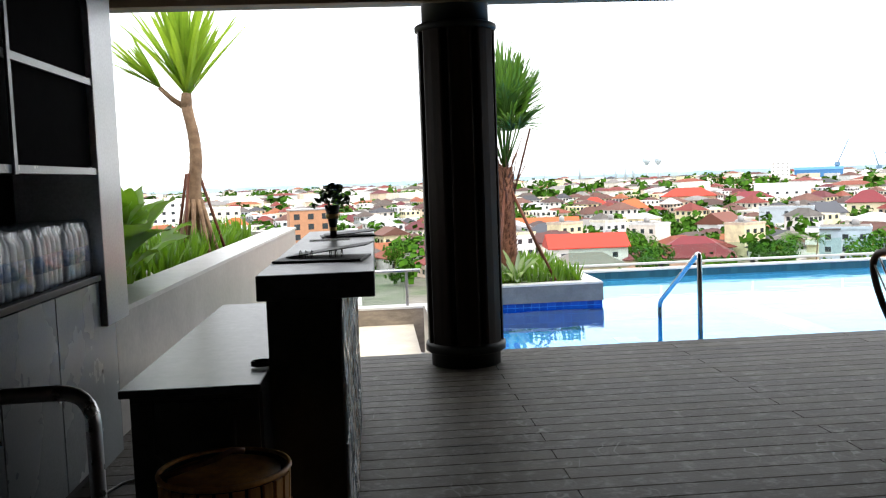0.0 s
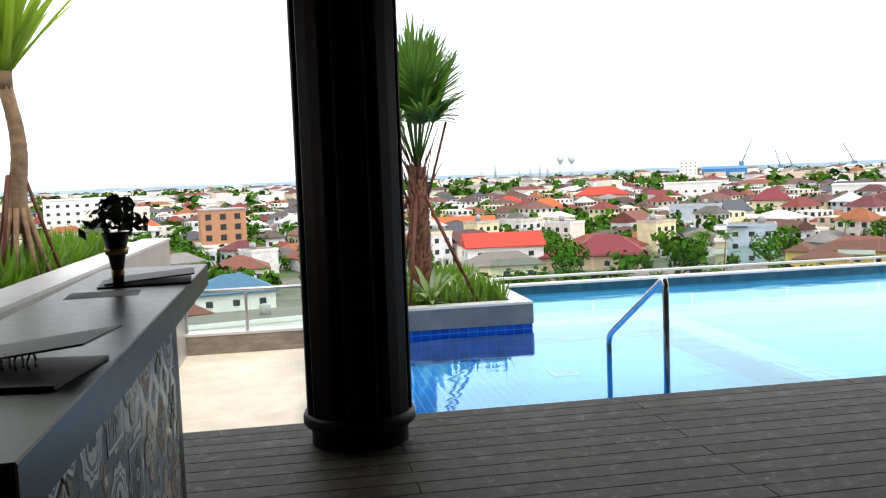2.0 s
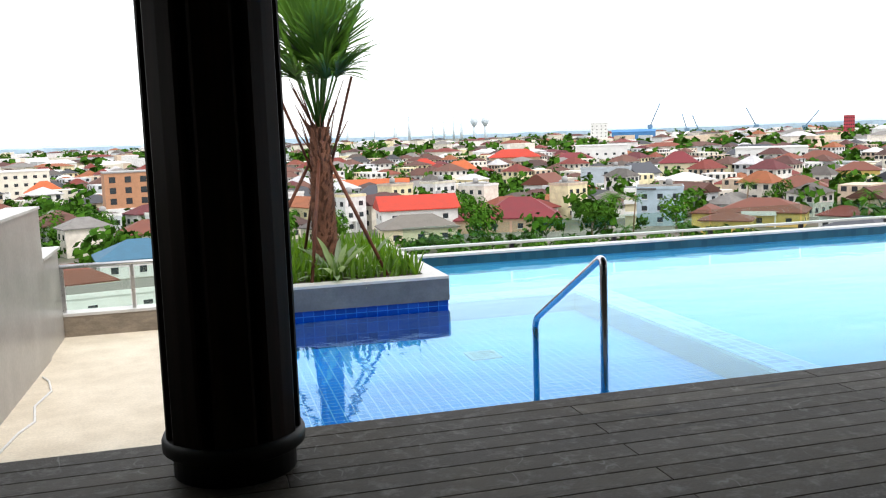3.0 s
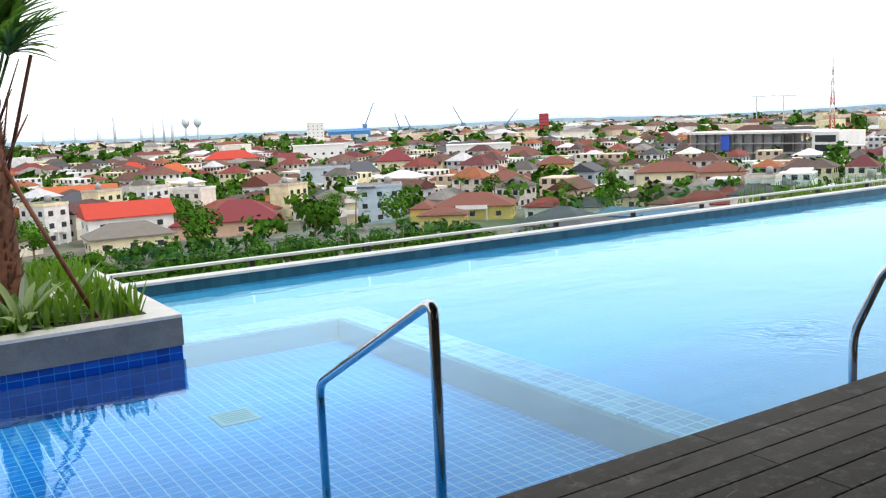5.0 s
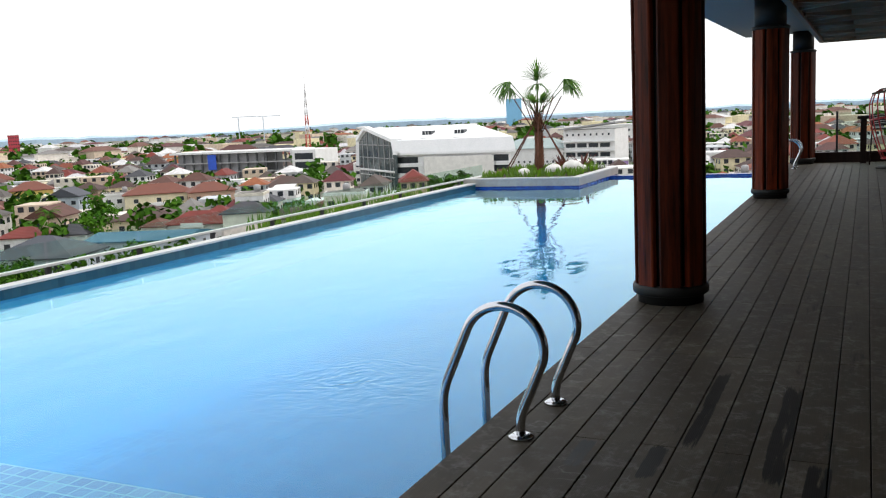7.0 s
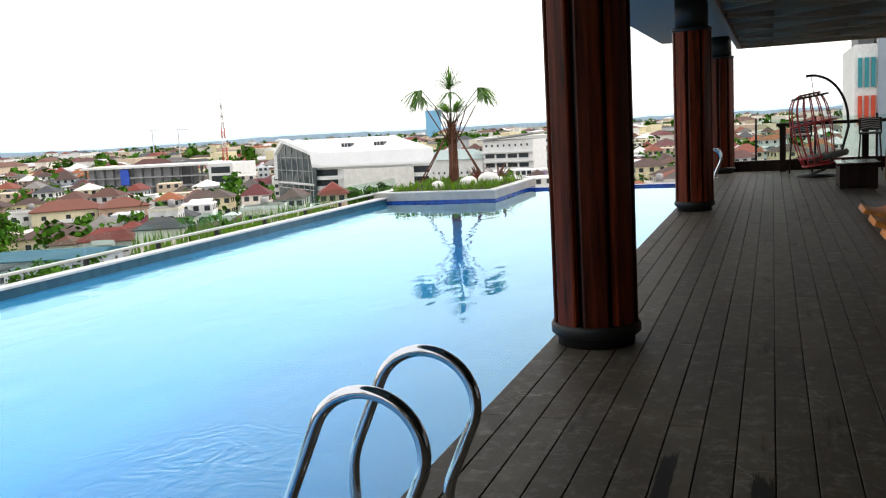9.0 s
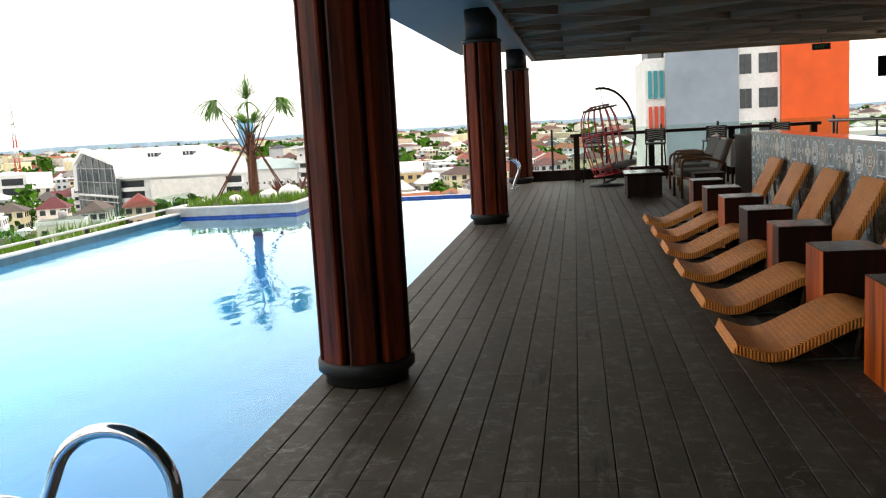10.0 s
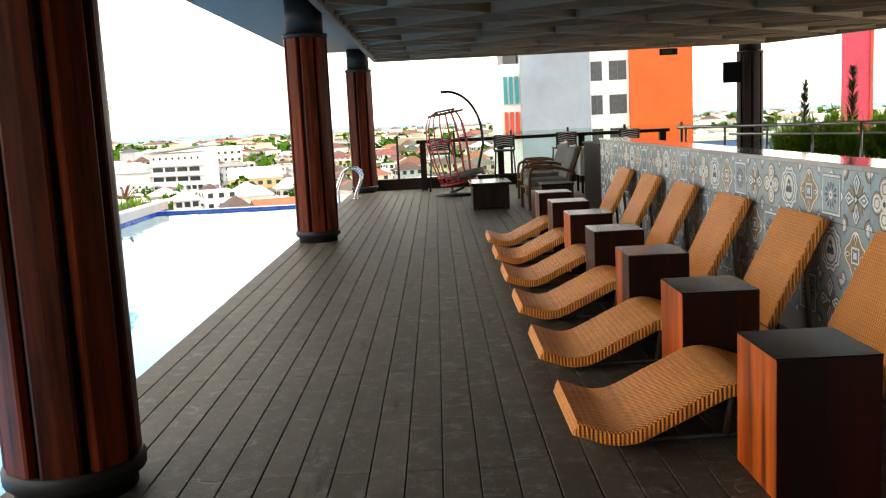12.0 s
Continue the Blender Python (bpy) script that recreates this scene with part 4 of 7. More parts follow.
# ---- glass fence beyond the pool ----
PALE_RAIL = surf("pale_metal_paint", (0.55, 0.56, 0.55), (0.66, 0.67, 0.66), 0.35, fine=80, bump=0.02)
fence = thing("glass_fence", 2.9, 14.35, -0.45, 0, "long frameless glass fence with a steel rail beyond the pool", "fence")
part("rail", box(-0.1, 20.6, -0.04, 0.04, 0.245, 0.28, 0.004), PALE_RAIL, fence, "pale metal rail")
for k in range(14):
    x = 0.2 + k * 1.55
    part("post", box(x - 0.03, x + 0.03, -0.025, 0.025, 0.0, 0.244), DARK_STEEL, fence)
    if k < 13:
        part("pane", box(x + 0.02, x + 1.53, -0.006, 0.006, 0.281, 0.55), GLASS, fence).visible_shadow = False

# ---- far bar table, stools, fence at the deck's end ----
ledge = thing("bar_table", 22.35, 3.0, 0, 0, "long narrow bar table along the deck's end", "bar table")
part("top", box(-0.2, 0.22, -2.5, 2.45, 0.92, 0.985, 0.004), CAP_WOOD, ledge, "dark timber top")
for y in (-2.4, -0.8, 0.8, 2.33):
    part("leg", box(-0.06, 0.06, y - 0.06, y + 0.06, 0.0, 0.919, 0.004), CAP_WOOD, ledge)
structure("deck_end_beam", box(22.7, 22.9, -6.0, 6.8, -1.5, 0.22), CAP_WOOD, "dark timber upstand at the deck's end", "trim")
efence = thing("end_fence", 22.8, 2.0, 0.22, 0, "frameless glass fence with dark posts at the deck's end", "fence")
for k in range(8):
    y = -4.2 + k * 1.15
    part("post", box(-0.03, 0.03, y - 0.022, y + 0.022, 0.0, 0.87), DARK_STEEL, efence)
    if k < 7:
        part("pane", box(-0.006, 0.006, y + 0.03, y + 1.12, 0.02, 0.84), GLASS, efence).visible_shadow = False

WEAVE, WEAVE2 = surf("black_woven_cane", (0.02, 0.02, 0.02), (0.04, 0.04, 0.04), 0.5), surf("white_woven_cane", (0.55, 0.54, 0.5), (0.65, 0.64, 0.6), 0.6)


def bar_stool(x, y):
    t = thing("bar_stool", x, y, 0, 0, "tall brown bar stool with a black and white woven back", "bar stool", "stools at the bar table")
    for sx in (-0.17, 0.17):
        for sy in (-0.17, 0.17):
            part("leg", tube([(sx * 1.25, sy * 1.25, 0), (sx, sy, 0.70)], 0.014, 8), CAP_WOOD, t)
    part("seat", box(-0.20, 0.20, -0.20, 0.20, 0.70, 0.74, 0.015, 2), WEAVE, t)
    part("footrest", tube([(-0.2, -0.2, 0.25), (0.2, -0.2, 0.25), (0.2, 0.2, 0.25), (-0.2, 0.2, 0.25)], 0.010, 6, closed=True), CAP_WOOD, t)
    back = part("backrest", box(-0.215, -0.19, -0.19, 0.19, 0.78, 1.02, 0.01, 2), WEAVE, t)
    for k in range(5):
        z = 0.815 + k * 0.042
        bm = bmesh.new()
        for s in (-1, 1):
            prism([(-0.219, s * 0.0 if s > 0 else -0.16), (-0.2165, s * 0.0 if s > 0 else -0.16), (-0.2165, 0.16 if s > 0 else 0.0), (-0.219, 0.16 if s > 0 else 0.0)], z, z + 0.014, bm)
        for v in bm.verts:
            v.co.z += 0.02 - abs(v.co.y) * 0.18
        part("weave_band", bm, WEAVE2, back, "white chevron band")
    for s in (-0.19, 0.19):
        part("back_post", tube([(-0.19, s, 0.72), (-0.20, s, 1.02)], 0.013, 8), CAP_WOOD, t)
    return t


bs = bar_stool(21.95, 5.0)
for y in (3.75, 2.6, 1.4):
    copy_thing(bs, pose(21.95, y, 0, 0, 0, 6 if y < 3 else -5))

# ---- hanging cage chair ----
RED = surf("red_lacquered_cane", (0.34, 0.015, 0.02), (0.46, 0.03, 0.035), 0.4, scale=20)
cage = thing("hanging_chair", 20.75, 4.75, 0, 0, "red open cage chair hanging from a curved black stand", "hanging chair")
part("stand", tube([Vector((0.0, 0.10 - 0.62 * math.sin(a) - 0.0 * a, 1.02 + 0.83 * math.cos(a))) for a in np.linspace(-0.15, 1.55, 16)] + [Vector((0, -0.53, 0.9)), Vector((0, -0.42, 0.45)), Vector((0, -0.12, 0.12)), Vector((0, 0.1, 0.045))], 0.024, 10), BLACK, cage, "curved black steel stand")
part("base", lathe([(0.36, 0.0), (0.36, 0.02), (0.30, 0.045), (0.02, 0.05)], 32), BLACK, cage, "round black base plate")
part("chain", tube([(0, 0.10, 1.83), (0, 0.06, 1.52)], 0.006, 6), DARK_STEEL, cage)
tilt = Matrix.Translation((0, 0.03, 0.87)) @ Matrix.Rotation(radians(-9), 4, "X")
levels = [(0.18, 0.65), (0.31, 0.60), (0.40, 0.42), (0.43, 0.12), (0.41, -0.20), (0.36, -0.50), (0.33, -0.63)]
for i in range(18):
    a = 2 * math.pi * i / 18
    if math.sin(a) < -0.8:
        continue
    part("cane", tube(rounded([tilt @ Vector((r * math.cos(a), r * math.sin(a), z)) for r, z in levels], 0.05, 2), 0.012, 6), RED, cage)
for r, z, thick in ((0.31, 0.605, 0.022), (0.18, 0.655, 0.018), (0.43, 0.12, 0.014), (0.36, -0.50, 0.014), (0.33, -0.64, 0.018)):
    part("hoop", tube([tilt @ Vector((r * math.cos(a), r * math.sin(a), z)) for a in np.linspace(0, 2 * math.pi, 24, endpoint=False)], thick, 6, closed=True), WICKER_DARK if z > 0.6 else RED, cage, "dark lacquered top hoop" if z > 0.6 else "")
bm = lathe([(0.02, -0.58), (0.36, -0.56), (0.38, -0.51), (0.36, -0.46), (0.02, -0.45)], 20)
bm.transform(tilt @ Matrix.Translation((0, -0.12, 0.0)))
CUSHION = surf("grey_cushion", (0.12, 0.12, 0.11), (0.18, 0.18, 0.165), 0.85, fine=150, bump=0.3)
part("cushion", bm, CUSHION, cage, "round grey cushion")

table = thing("coffee_table", 18.3, 4.28, 0, 0, "low dark wooden coffee table with a pale sheen", "coffee table")
part("top", box(-0.47, 0.47, -0.31, 0.31, 0.36, 0.40, 0.005), BOX_TOP, table)
part("body", box(-0.43, 0.43, -0.27, 0.27, 0.03, 0.359), CAP_WOOD, table)
for sx in (-0.4, 0.4):
    for sy in (-0.24, 0.24):
        part("foot", box(sx - 0.03, sx + 0.03, sy - 0.03, sy + 0.03, 0.0, 0.03), BLACK, table)


def armchair(x, y, rz):
    t = thing("armchair", x, y, 0, rz, "bent cane armchair with grey cushions", "armchair", "armchairs round the coffee table")
    for s in (-0.3, 0.3):
        part("side_frame", tube(rounded([(0.33, s, 0.0), (0.33, s, 0.50), (0.30, s, 0.60), (-0.12, s, 0.60), (-0.34, s, 0.50)], 0.12, 5), 0.022, 8), CHAIR_WOOD, t, "bent cane arm and leg")
        part("back_leg", tube([(-0.20, s, 0.0), (-0.22, s, 0.34), (-0.43, s, 0.87)], 0.020, 8), CHAIR_WOOD, t)
        part("seat_rail", tube([(0.33, s, 0.32), (-0.24, s, 0.28)], 0.018, 8), CHAIR_WOOD, t)
    part("front_rail", tube([(0.33, -0.3, 0.32), (0.33, 0.3, 0.32)], 0.018, 8), CHAIR_WOOD, t)
    part("top_rail", tube([(-0.43, -0.3, 0.87), (-0.43, 0.3, 0.87)], 0.020, 8), CHAIR_WOOD, t)
    part("seat_cushion", box(-0.24, 0.32, -0.27, 0.27, 0.33, 0.44, 0.03, 3), CUSHION, t)
    bm = box(-0.06, 0.04, -0.26, 0.26, 0.0, 0.47, 0.03, 3)
    bm.transform(Matrix.Translation((-0.24, 0, 0.42)) @ Matrix.Rotation(radians(-20), 4, "Y"))
    part("back_cushion", bm, CUSHION, t)
    return t


ac = armchair(17.75, 3.45, 95)
copy_thing(ac, pose(19.2, 3.35, 0, 0, 0, 100))
copy_thing(ac, pose(20.3, 3.2, 0, 0, 0, 90))
sofa = thing("cabinet_block", 17.2, 2.55, 0, 0, "tall dark service cabinet behind the armchairs", "cabinet")
part("body", box(-0.5, 0.9, -0.35, 0.30, 0.0, 0.90, 0.01), BOX_DARK, sofa)
part("top", box(-0.52, 0.92, -0.37, 0.32, 0.901, 0.93, 0.004), BOX_DARK, sofa)
side = thing("stool_block", 16.1, 3.55, 0, 0, "square dark wooden stool beside the tile wall", "stool")
part("body", box(-0.2, 0.2, -0.2, 0.2, 0.0, 0.46, 0.005), CAP_WOOD, side)
part("top", box(-0.21, 0.21, -0.21, 0.21, 0.461, 0.485, 0.004), BOX_DARK, side)
cloth = thing("covered_table", 20.1, 2.35, 0, 0, "small table under a white cloth", "table")
part("cloth", box(-0.3, 0.3, -0.3, 0.3, 0.30, 0.78, 0.03, 3), PAPER, cloth, "white cloth")
for sx in (-0.25, 0.25):
    for sy in (-0.25, 0.25):
        part("leg", box(sx - 0.02, sx + 0.02, sy - 0.02, sy + 0.02, 0.0, 0.30), CAP_WOOD, cloth)

# ---- television, exit sign ----
tv = thing("television", 22.35, -0.80, 1.80, 0, "black television on an arm fixed to the column", "television")
part("screen", box(-0.05, 0.0, -0.16, 0.20, 0.0, 0.40, 0.01), BLACK_GLASS, tv)
part("arm", tube([(0.0, 0.02, 0.2), (0.16, -0.20, 0.2)], 0.02, 8), BLACK, tv)
sign = thing("exit_sign", 21.8, 0.60, 2.36, 0, "black hanging exit sign with green letters", "sign")
part("box", box(-0.02, 0.02, -0.17, 0.17, 0.0, 0.12, 0.004), BLACK, sign)
part("hanger", tube([(0, 0, 0.12), (0, 0, 0.66)], 0.006, 6), BLACK, sign)
curve = bpy.data.curves.new("letters", "FONT")
curve.body, curve.size, curve.extrude, curve.align_x = "EXIT", 0.085, 0.001, "CENTER"
text = new("letters_curve", curve)
bpy.context.view_layer.update()
letters = bpy.data.meshes.new_from_object(text.evaluated_get(bpy.context.evaluated_depsgraph_get()))
bpy.data.objects.remove(text)
letters.materials.clear()
letters.materials.append(surf("green_letters", (0.02, 0.22, 0.08), (0.03, 0.30, 0.10), 0.5))
lt = new("letters", letters)
lt.parent, lt.matrix_basis = sign, pose(-0.0215, 0.03, 0.03, 90, 0, -90)
bm = prism([(-0.14, 0.0), (-0.11, -0.012), (-0.11, 0.012)], 0, 0.002)
bm.transform(pose(-0.0215, 0, 0.06, 90, 0, -90) @ pose(0.25, 0, 0, 0, 0, 180) @ pose(0, 0, 0))
part("arrow", bm, bpy.data.materials["green_letters"], sign)

# ---- railing and shrubs behind the tile wall ----
rr = thing("stair_railing", 18.0, 0.0, 0, 0, "brushed steel railing round the stair opening", "railing")
part("top_rail", tube([(0.6, 1.3, 1.06), (0, 0.85, 1.06), (-1.6, -0.9, 1.04), (-3.4, -2.4, 1.03)], 0.025, 8), BRUSHED, rr)
part("mid_rail", tube([(0.3, 0.6, 0.93), (-1.3, -0.7, 0.90), (-3.2, -2.2, 0.90)], 0.018, 8), BRUSHED, rr)
for k in range(9):
    f = k / 8
    part("post", tube([(0.5 - 3.9 * f, 1.2 - 3.6 * f, 0.0), (0.5 - 3.9 * f, 1.2 - 3.6 * f, 1.05)], 0.018, 8), BRUSHED, rr)
structure("side_floor", box(12.0, 22.7, -6.0, -4.0, -0.3, -0.012), TERRACE, "pale floor beyond the deck", "floor")
structure("shrub_planter", box(14.2, 19.4, -3.4, -0.35, 0.0, 0.45), STONE, "grey tile planter box with shrubs", "planter")


# ---- plants ----
def leafy(name, c1, c2, rough=0.45):
    """Leaf tissue that lets part of the light through."""
    m = surf(name, c1, c2, rough, scale=6, fine=40, bump=0.1, vary=0.12)
    n, l = m.node_tree.nodes, m.node_tree.links
    b, tl, mx = n["Principled BSDF"], n.new("ShaderNodeBsdfTranslucent"), n.new("ShaderNodeMixShader")
    tl.inputs["Color"].default_value = (min(1, c2[0] * 1.9), min(1, c2[1] * 1.9), c2[2] * 1.2, 1)
    mx.inputs[0].default_value = 0.42
    l.new(b.outputs[0], mx.inputs[1])
    l.new(tl.outputs[0], mx.inputs[2])
    l.new(mx.outputs[0], n["Material Output"].inputs["Surface"])
    return m


GRASS = leafy("bright_blade_green", (0.022, 0.075, 0.006), (0.10, 0.20, 0.014))
PALM = leafy("palm_leaf_green", (0.032, 0.09, 0.014), (0.080, 0.17, 0.030))
YUCCA = leafy("yellow_green_strap_leaf", (0.11, 0.20, 0.015), (0.25, 0.37, 0.04))
BROAD = leafy("broad_leaf_green", (0.06, 0.15, 0.012), (0.17, 0.31, 0.035))
PADDLE = leafy("paddle_leaf_green", (0.06, 0.16, 0.012), (0.16, 0.31, 0.025))
FIBRE = surf("palm_trunk_fibre", (0.10, 0.035, 0.018), (0.20, 0.085, 0.045), 0.9, scale=18, fine=120, bump=0.8)
BARK = surf("tan_bark", (0.16, 0.09, 0.05), (0.32, 0.21, 0.125), 0.85, scale=14, fine=90, bump=0.5)
PEBBLE = surf("white_pebble", (0.65, 0.63, 0.60), (0.78, 0.77, 0.74), 0.6, scale=6, bump=0.2)
AGAVE = leafy("grey_green_agave", (0.07, 0.12, 0.06), (0.24, 0.31, 0.20))
PURPLE = leafy("dark_red_leaf", (0.05, 0.012, 0.015), (0.10, 0.03, 0.03))
STAKE = wood("brown_pole", (0.07, 0.022, 0.012), (0.17, 0.06, 0.03), 2, 0.6, 20)


def blade(bm, base_pt, out, length, width, droop, seg=4, fold=0.25):
    """A strap leaf: a folded strip that tapers to a point and bends under its weight."""
    p, d = Vector(base_pt), Vector(out).normalized()
    side = d.cross(Vector((0, 0, 1)))
    side = side.normalized() if side.length > 0.05 else Vector((1, 0, 0))
    rows = []
    for i in range(seg + 1):
        f = i / seg
        w = width * (0.55 + 0.9 * f) * (1 - f) ** 0.6 if f < 1 else 0.0
        up = side.cross(d).normalized()
        rows.append([bm.verts.new(p - side * w + up * w * fold), bm.verts.new(p), bm.verts.new(p + side * w + up * w * fold)])
        d = (d + Vector((0, 0, -droop / seg))).normalized()
        p = p + d * (length / seg)
    for a, b in zip(rows, rows[1:]):
        bm.faces.new((a[0], a[1], b[1], b[0]))
        bm.faces.new((a[1], a[2], b[2], b[1]))


def fan(bm, hub, out, radius, spread, n, droop, rnd):
    """A fan palm leaf: pointed segments that part towards their tips."""
    hub, out = Vector(hub), Vector(out).normalized()
    side = out.cross(Vector((0, 0, 1)))
    side = side.normalized() if side.length > 0.05 else Vector((1, 0, 0))
    up = side.cross(out)
    for k in range(n):
        a = radians(spread) * (k / (n - 1) - 0.5)
        d = (out * math.cos(a) + side * math.sin(a) + up * 0.12 * abs(math.sin(a))).normalized()
        blade(bm, hub, d, radius * rnd.uniform(0.85, 1.05) * (1 - 0.15 * abs(a)), radius * 0.044, droop * rnd.uniform(0.6, 1.4), 4, 0.4)


def fibrous_trunk(h, r0, r1, rnd):
    bm = lathe([(r0 * 1.15, 0.0), (r0, 0.1), ((r0 + r1) / 2, h * 0.6), (r1, h)], 16)
    for k in range(420):
        z, a = rnd.uniform(0.02, h), rnd.uniform(0, 6.28)
        r = r0 + (r1 - r0) * z / h
        c = Vector((math.cos(a), math.sin(a), 0))
        blade(bm, c * r * 0.97 + Vector((0, 0, z)), c * 0.5 + Vector((0, 0, 1)), rnd.uniform(0.05, 0.11), 0.018, -0.1, 2, 0.3)
    return bm


def fan_palm(name, x, y, z, h, rz, leaves, upright, seed, label, r=0.115):
    rnd = random.Random(seed)
    t = thing(name, x, y, z, rz, label, "palm")
    part("trunk", fibrous_trunk(h, r, r * 0.74, rnd), FIBRE, t, "brown fibrous trunk")
    stubs = bmesh.new()
    for k in range(26):
        a, zz = rnd.uniform(0, 6.28), rnd.uniform(h * 0.75, h * 1.05)
        c = Vector((math.cos(a), math.sin(a), 0))
        tube([c * 0.08 + Vector((0, 0, zz)), c * rnd.uniform(0.16, 0.3) + Vector((0, 0, zz + rnd.uniform(0.25, 0.5)))], 0.010, 5, stubs, r_end=0.004)
    part("stalk_tuft", stubs, FIBRE, t, "cut leaf stalks")
    for az, el, stalk, radius, spread, droop in leaves:
        d = Vector((math.cos(radians(az)) * math.cos(radians(el)), math.sin(radians(az)) * math.cos(radians(el)), math.sin(radians(el))))
        bm = bmesh.new()
        hub = Vector((0, 0, h)) + d * stalk
        tube([(0, 0, h * 0.97), hub], 0.011, 5, bm)
        fan(bm, hub, (d + Vector((0, 0, -droop * 0.4))), radius, spread, 24, droop, rnd)
        part("leaf", bm, PALM, t)
    return t


def stakes(x, y, z, n, foot, top, seed, extra=()):
    rnd = random.Random(seed)
    for k in range(n):
        a = 2 * math.pi * (k + 0.35) / n + rnd.uniform(-0.2, 0.2)
        t = thing("support_pole", x + foot * math.cos(a), y + foot * math.sin(a), z, 0, "thin brown wooden pole propping the palm", "pole", "poles propping the palms")
        part("pole", tube([(0, 0, 0), (-(foot - 0.1) * math.cos(a), -(foot - 0.1) * math.sin(a), top)], 0.017, 8), STAKE, t)


fan_palm("fan_palm", 1.74, 11.8, -0.035, 1.48, 0,
                     [(0, 72, 0.62, 0.85, 120, 0.3), (50, 76, 0.70, 0.82, 110, 0.25), (110, 74, 0.64, 0.8, 120, 0.35), (170, 72, 0.62, 0.82, 120, 0.35), (215, 77, 0.70, 0.8, 110, 0.25),
                      (265, 70, 0.60, 0.82, 120, 0.4), (310, 75, 0.68, 0.85, 120, 0.3), (20, 84, 0.80, 0.85, 110, 0.15), (140, 83, 0.80, 0.84, 110, 0.15), (250, 84, 0.80, 0.86, 110, 0.15),
                      (330, 66, 0.52, 0.62, 120, 0.7), (200, 66, 0.52, 0.62, 120, 0.7), (90, 86, 0.86, 0.9, 100, 0.1), (80, 67, 0.52, 0.62, 120, 0.6), (290, 68, 0.50, 0.6, 120, 0.8), (150, 66, 0.50, 0.6, 120, 0.8)],
                     True, 3, "young fan palm with upright green leaves in the pool planter", 0.135)
stakes(1.74, 11.8, -0.035, 5, 0.72, 1.15, 5)
for a, l in ((25, 0.95), (200, 0.75)):
    t = thing("support_pole", 1.74, 11.8, 1.0, 0, "short dark pole tied against the palm trunk", "pole", "poles propping the palms")
    part("pole", tube([(0.1 * math.cos(radians(a)), 0.1 * math.sin(radians(a)), 0.0), (0.42 * math.cos(radians(a)), 0.42 * math.sin(radians(a)), l)], 0.014, 8), STAKE, t)

fan_palm("fan_palm", 22.9, 12.65, -0.09, 1.45, 0,
                    [(115, 50, 1.05, 0.7, 170, 1.7), (140, 40, 1.0, 0.62, 170, 1.7), (295, 50, 1.05, 0.7, 170, 1.7), (270, 42, 1.0, 0.62, 170, 1.7), (30, 82, 0.8, 0.55, 130, 0.5), (210, 84, 0.85, 0.55, 130, 0.5), (200, 50, 0.9, 0.5, 150, 1.4),
                     (80, 66, 0.3, 0.46, 130, 0.5), (260, 66, 0.3, 0.46, 130, 0.5), (340, 58, 0.28, 0.46, 130, 0.6), (160, 60, 0.28, 0.46, 130, 0.6)], False, 9, "fan palm with drooping ragged leaves in the far pool planter")
stakes(22.9, 12.65, -0.09, 6, 0.95, 1.25, 6)
for k in range(5):
    a = k * 72 + 20
    t = thing("support_pole", 22.9, 12.65, 0.9, 0, "short dark pole tied against the palm trunk", "pole", "poles propping the palms")
    part("pole", tube([(0.1 * math.cos(radians(a)), 0.1 * math.sin(radians(a)), 0.0), (0.62 * math.cos(radians(a)), 0.62 * math.sin(radians(a)), 0.85)], 0.014, 8), STAKE, t)


def ground_cover(name, x0, x1, y0, y1, z, n, h, seed, label):
    rnd = random.Random(seed)
    bm = bmesh.new()
    for k in range(n):
        x, y = rnd.uniform(x0, x1), rnd.uniform(y0, y1)
        a, lean = rnd.uniform(0, 6.28), rnd.uniform(0.05, 0.55)
        blade(bm, (x, y, z), (math.cos(a) * lean, math.sin(a) * lean, 1), h * rnd.uniform(0.55, 1.15), rnd.uniform(0.016, 0.034), rnd.uniform(0, 0.6), 3)
    return tagged(part(name, bm, GRASS), label, "ground cover", "", "stuff")


ground_cover("blade_plants", 0.98, 2.58, 11.14, 13.7, -0.045, 1300, 0.25, 11, "dense upright bright green blade plants")
ground_cover("blade_plants", 21.0, 23.9, 11.25, 13.55, -0.1, 900, 0.20, 12, "low bright green blade plants")
ground_cover("hedge_plants", 14.5, 21.0, 14.75, 15.5, -0.63, 420, 0.5, 14, "loose green hedge plants beyond the glass fence")
ground_cover("blade_plants", -2.4, -1.75, 5.2, 12.9, 0.55, 1700, 0.36, 13, "thick bright green blade plants along the raised planter")


def rosette(name, x, y, z, n, length, width, material, seed, label, el=(0.3, 1.2), droop=0.7):
    rnd = random.Random(seed)
    t = thing(name, x, y, z, 0, label, "plant")
    for k in range(n):
        a, e = 2.4 * k, rnd.uniform(*el)
        bm = bmesh.new()
        blade(bm, (0.02 * math.cos(a), 0.02 * math.sin(a), 0), (math.cos(a) * math.cos(e), math.sin(a) * math.cos(e), math.sin(e)), length * rnd.uniform(0.8, 1.1), width, droop, 6, 0.3)
        part("leaf", bm, material, t)
    return t


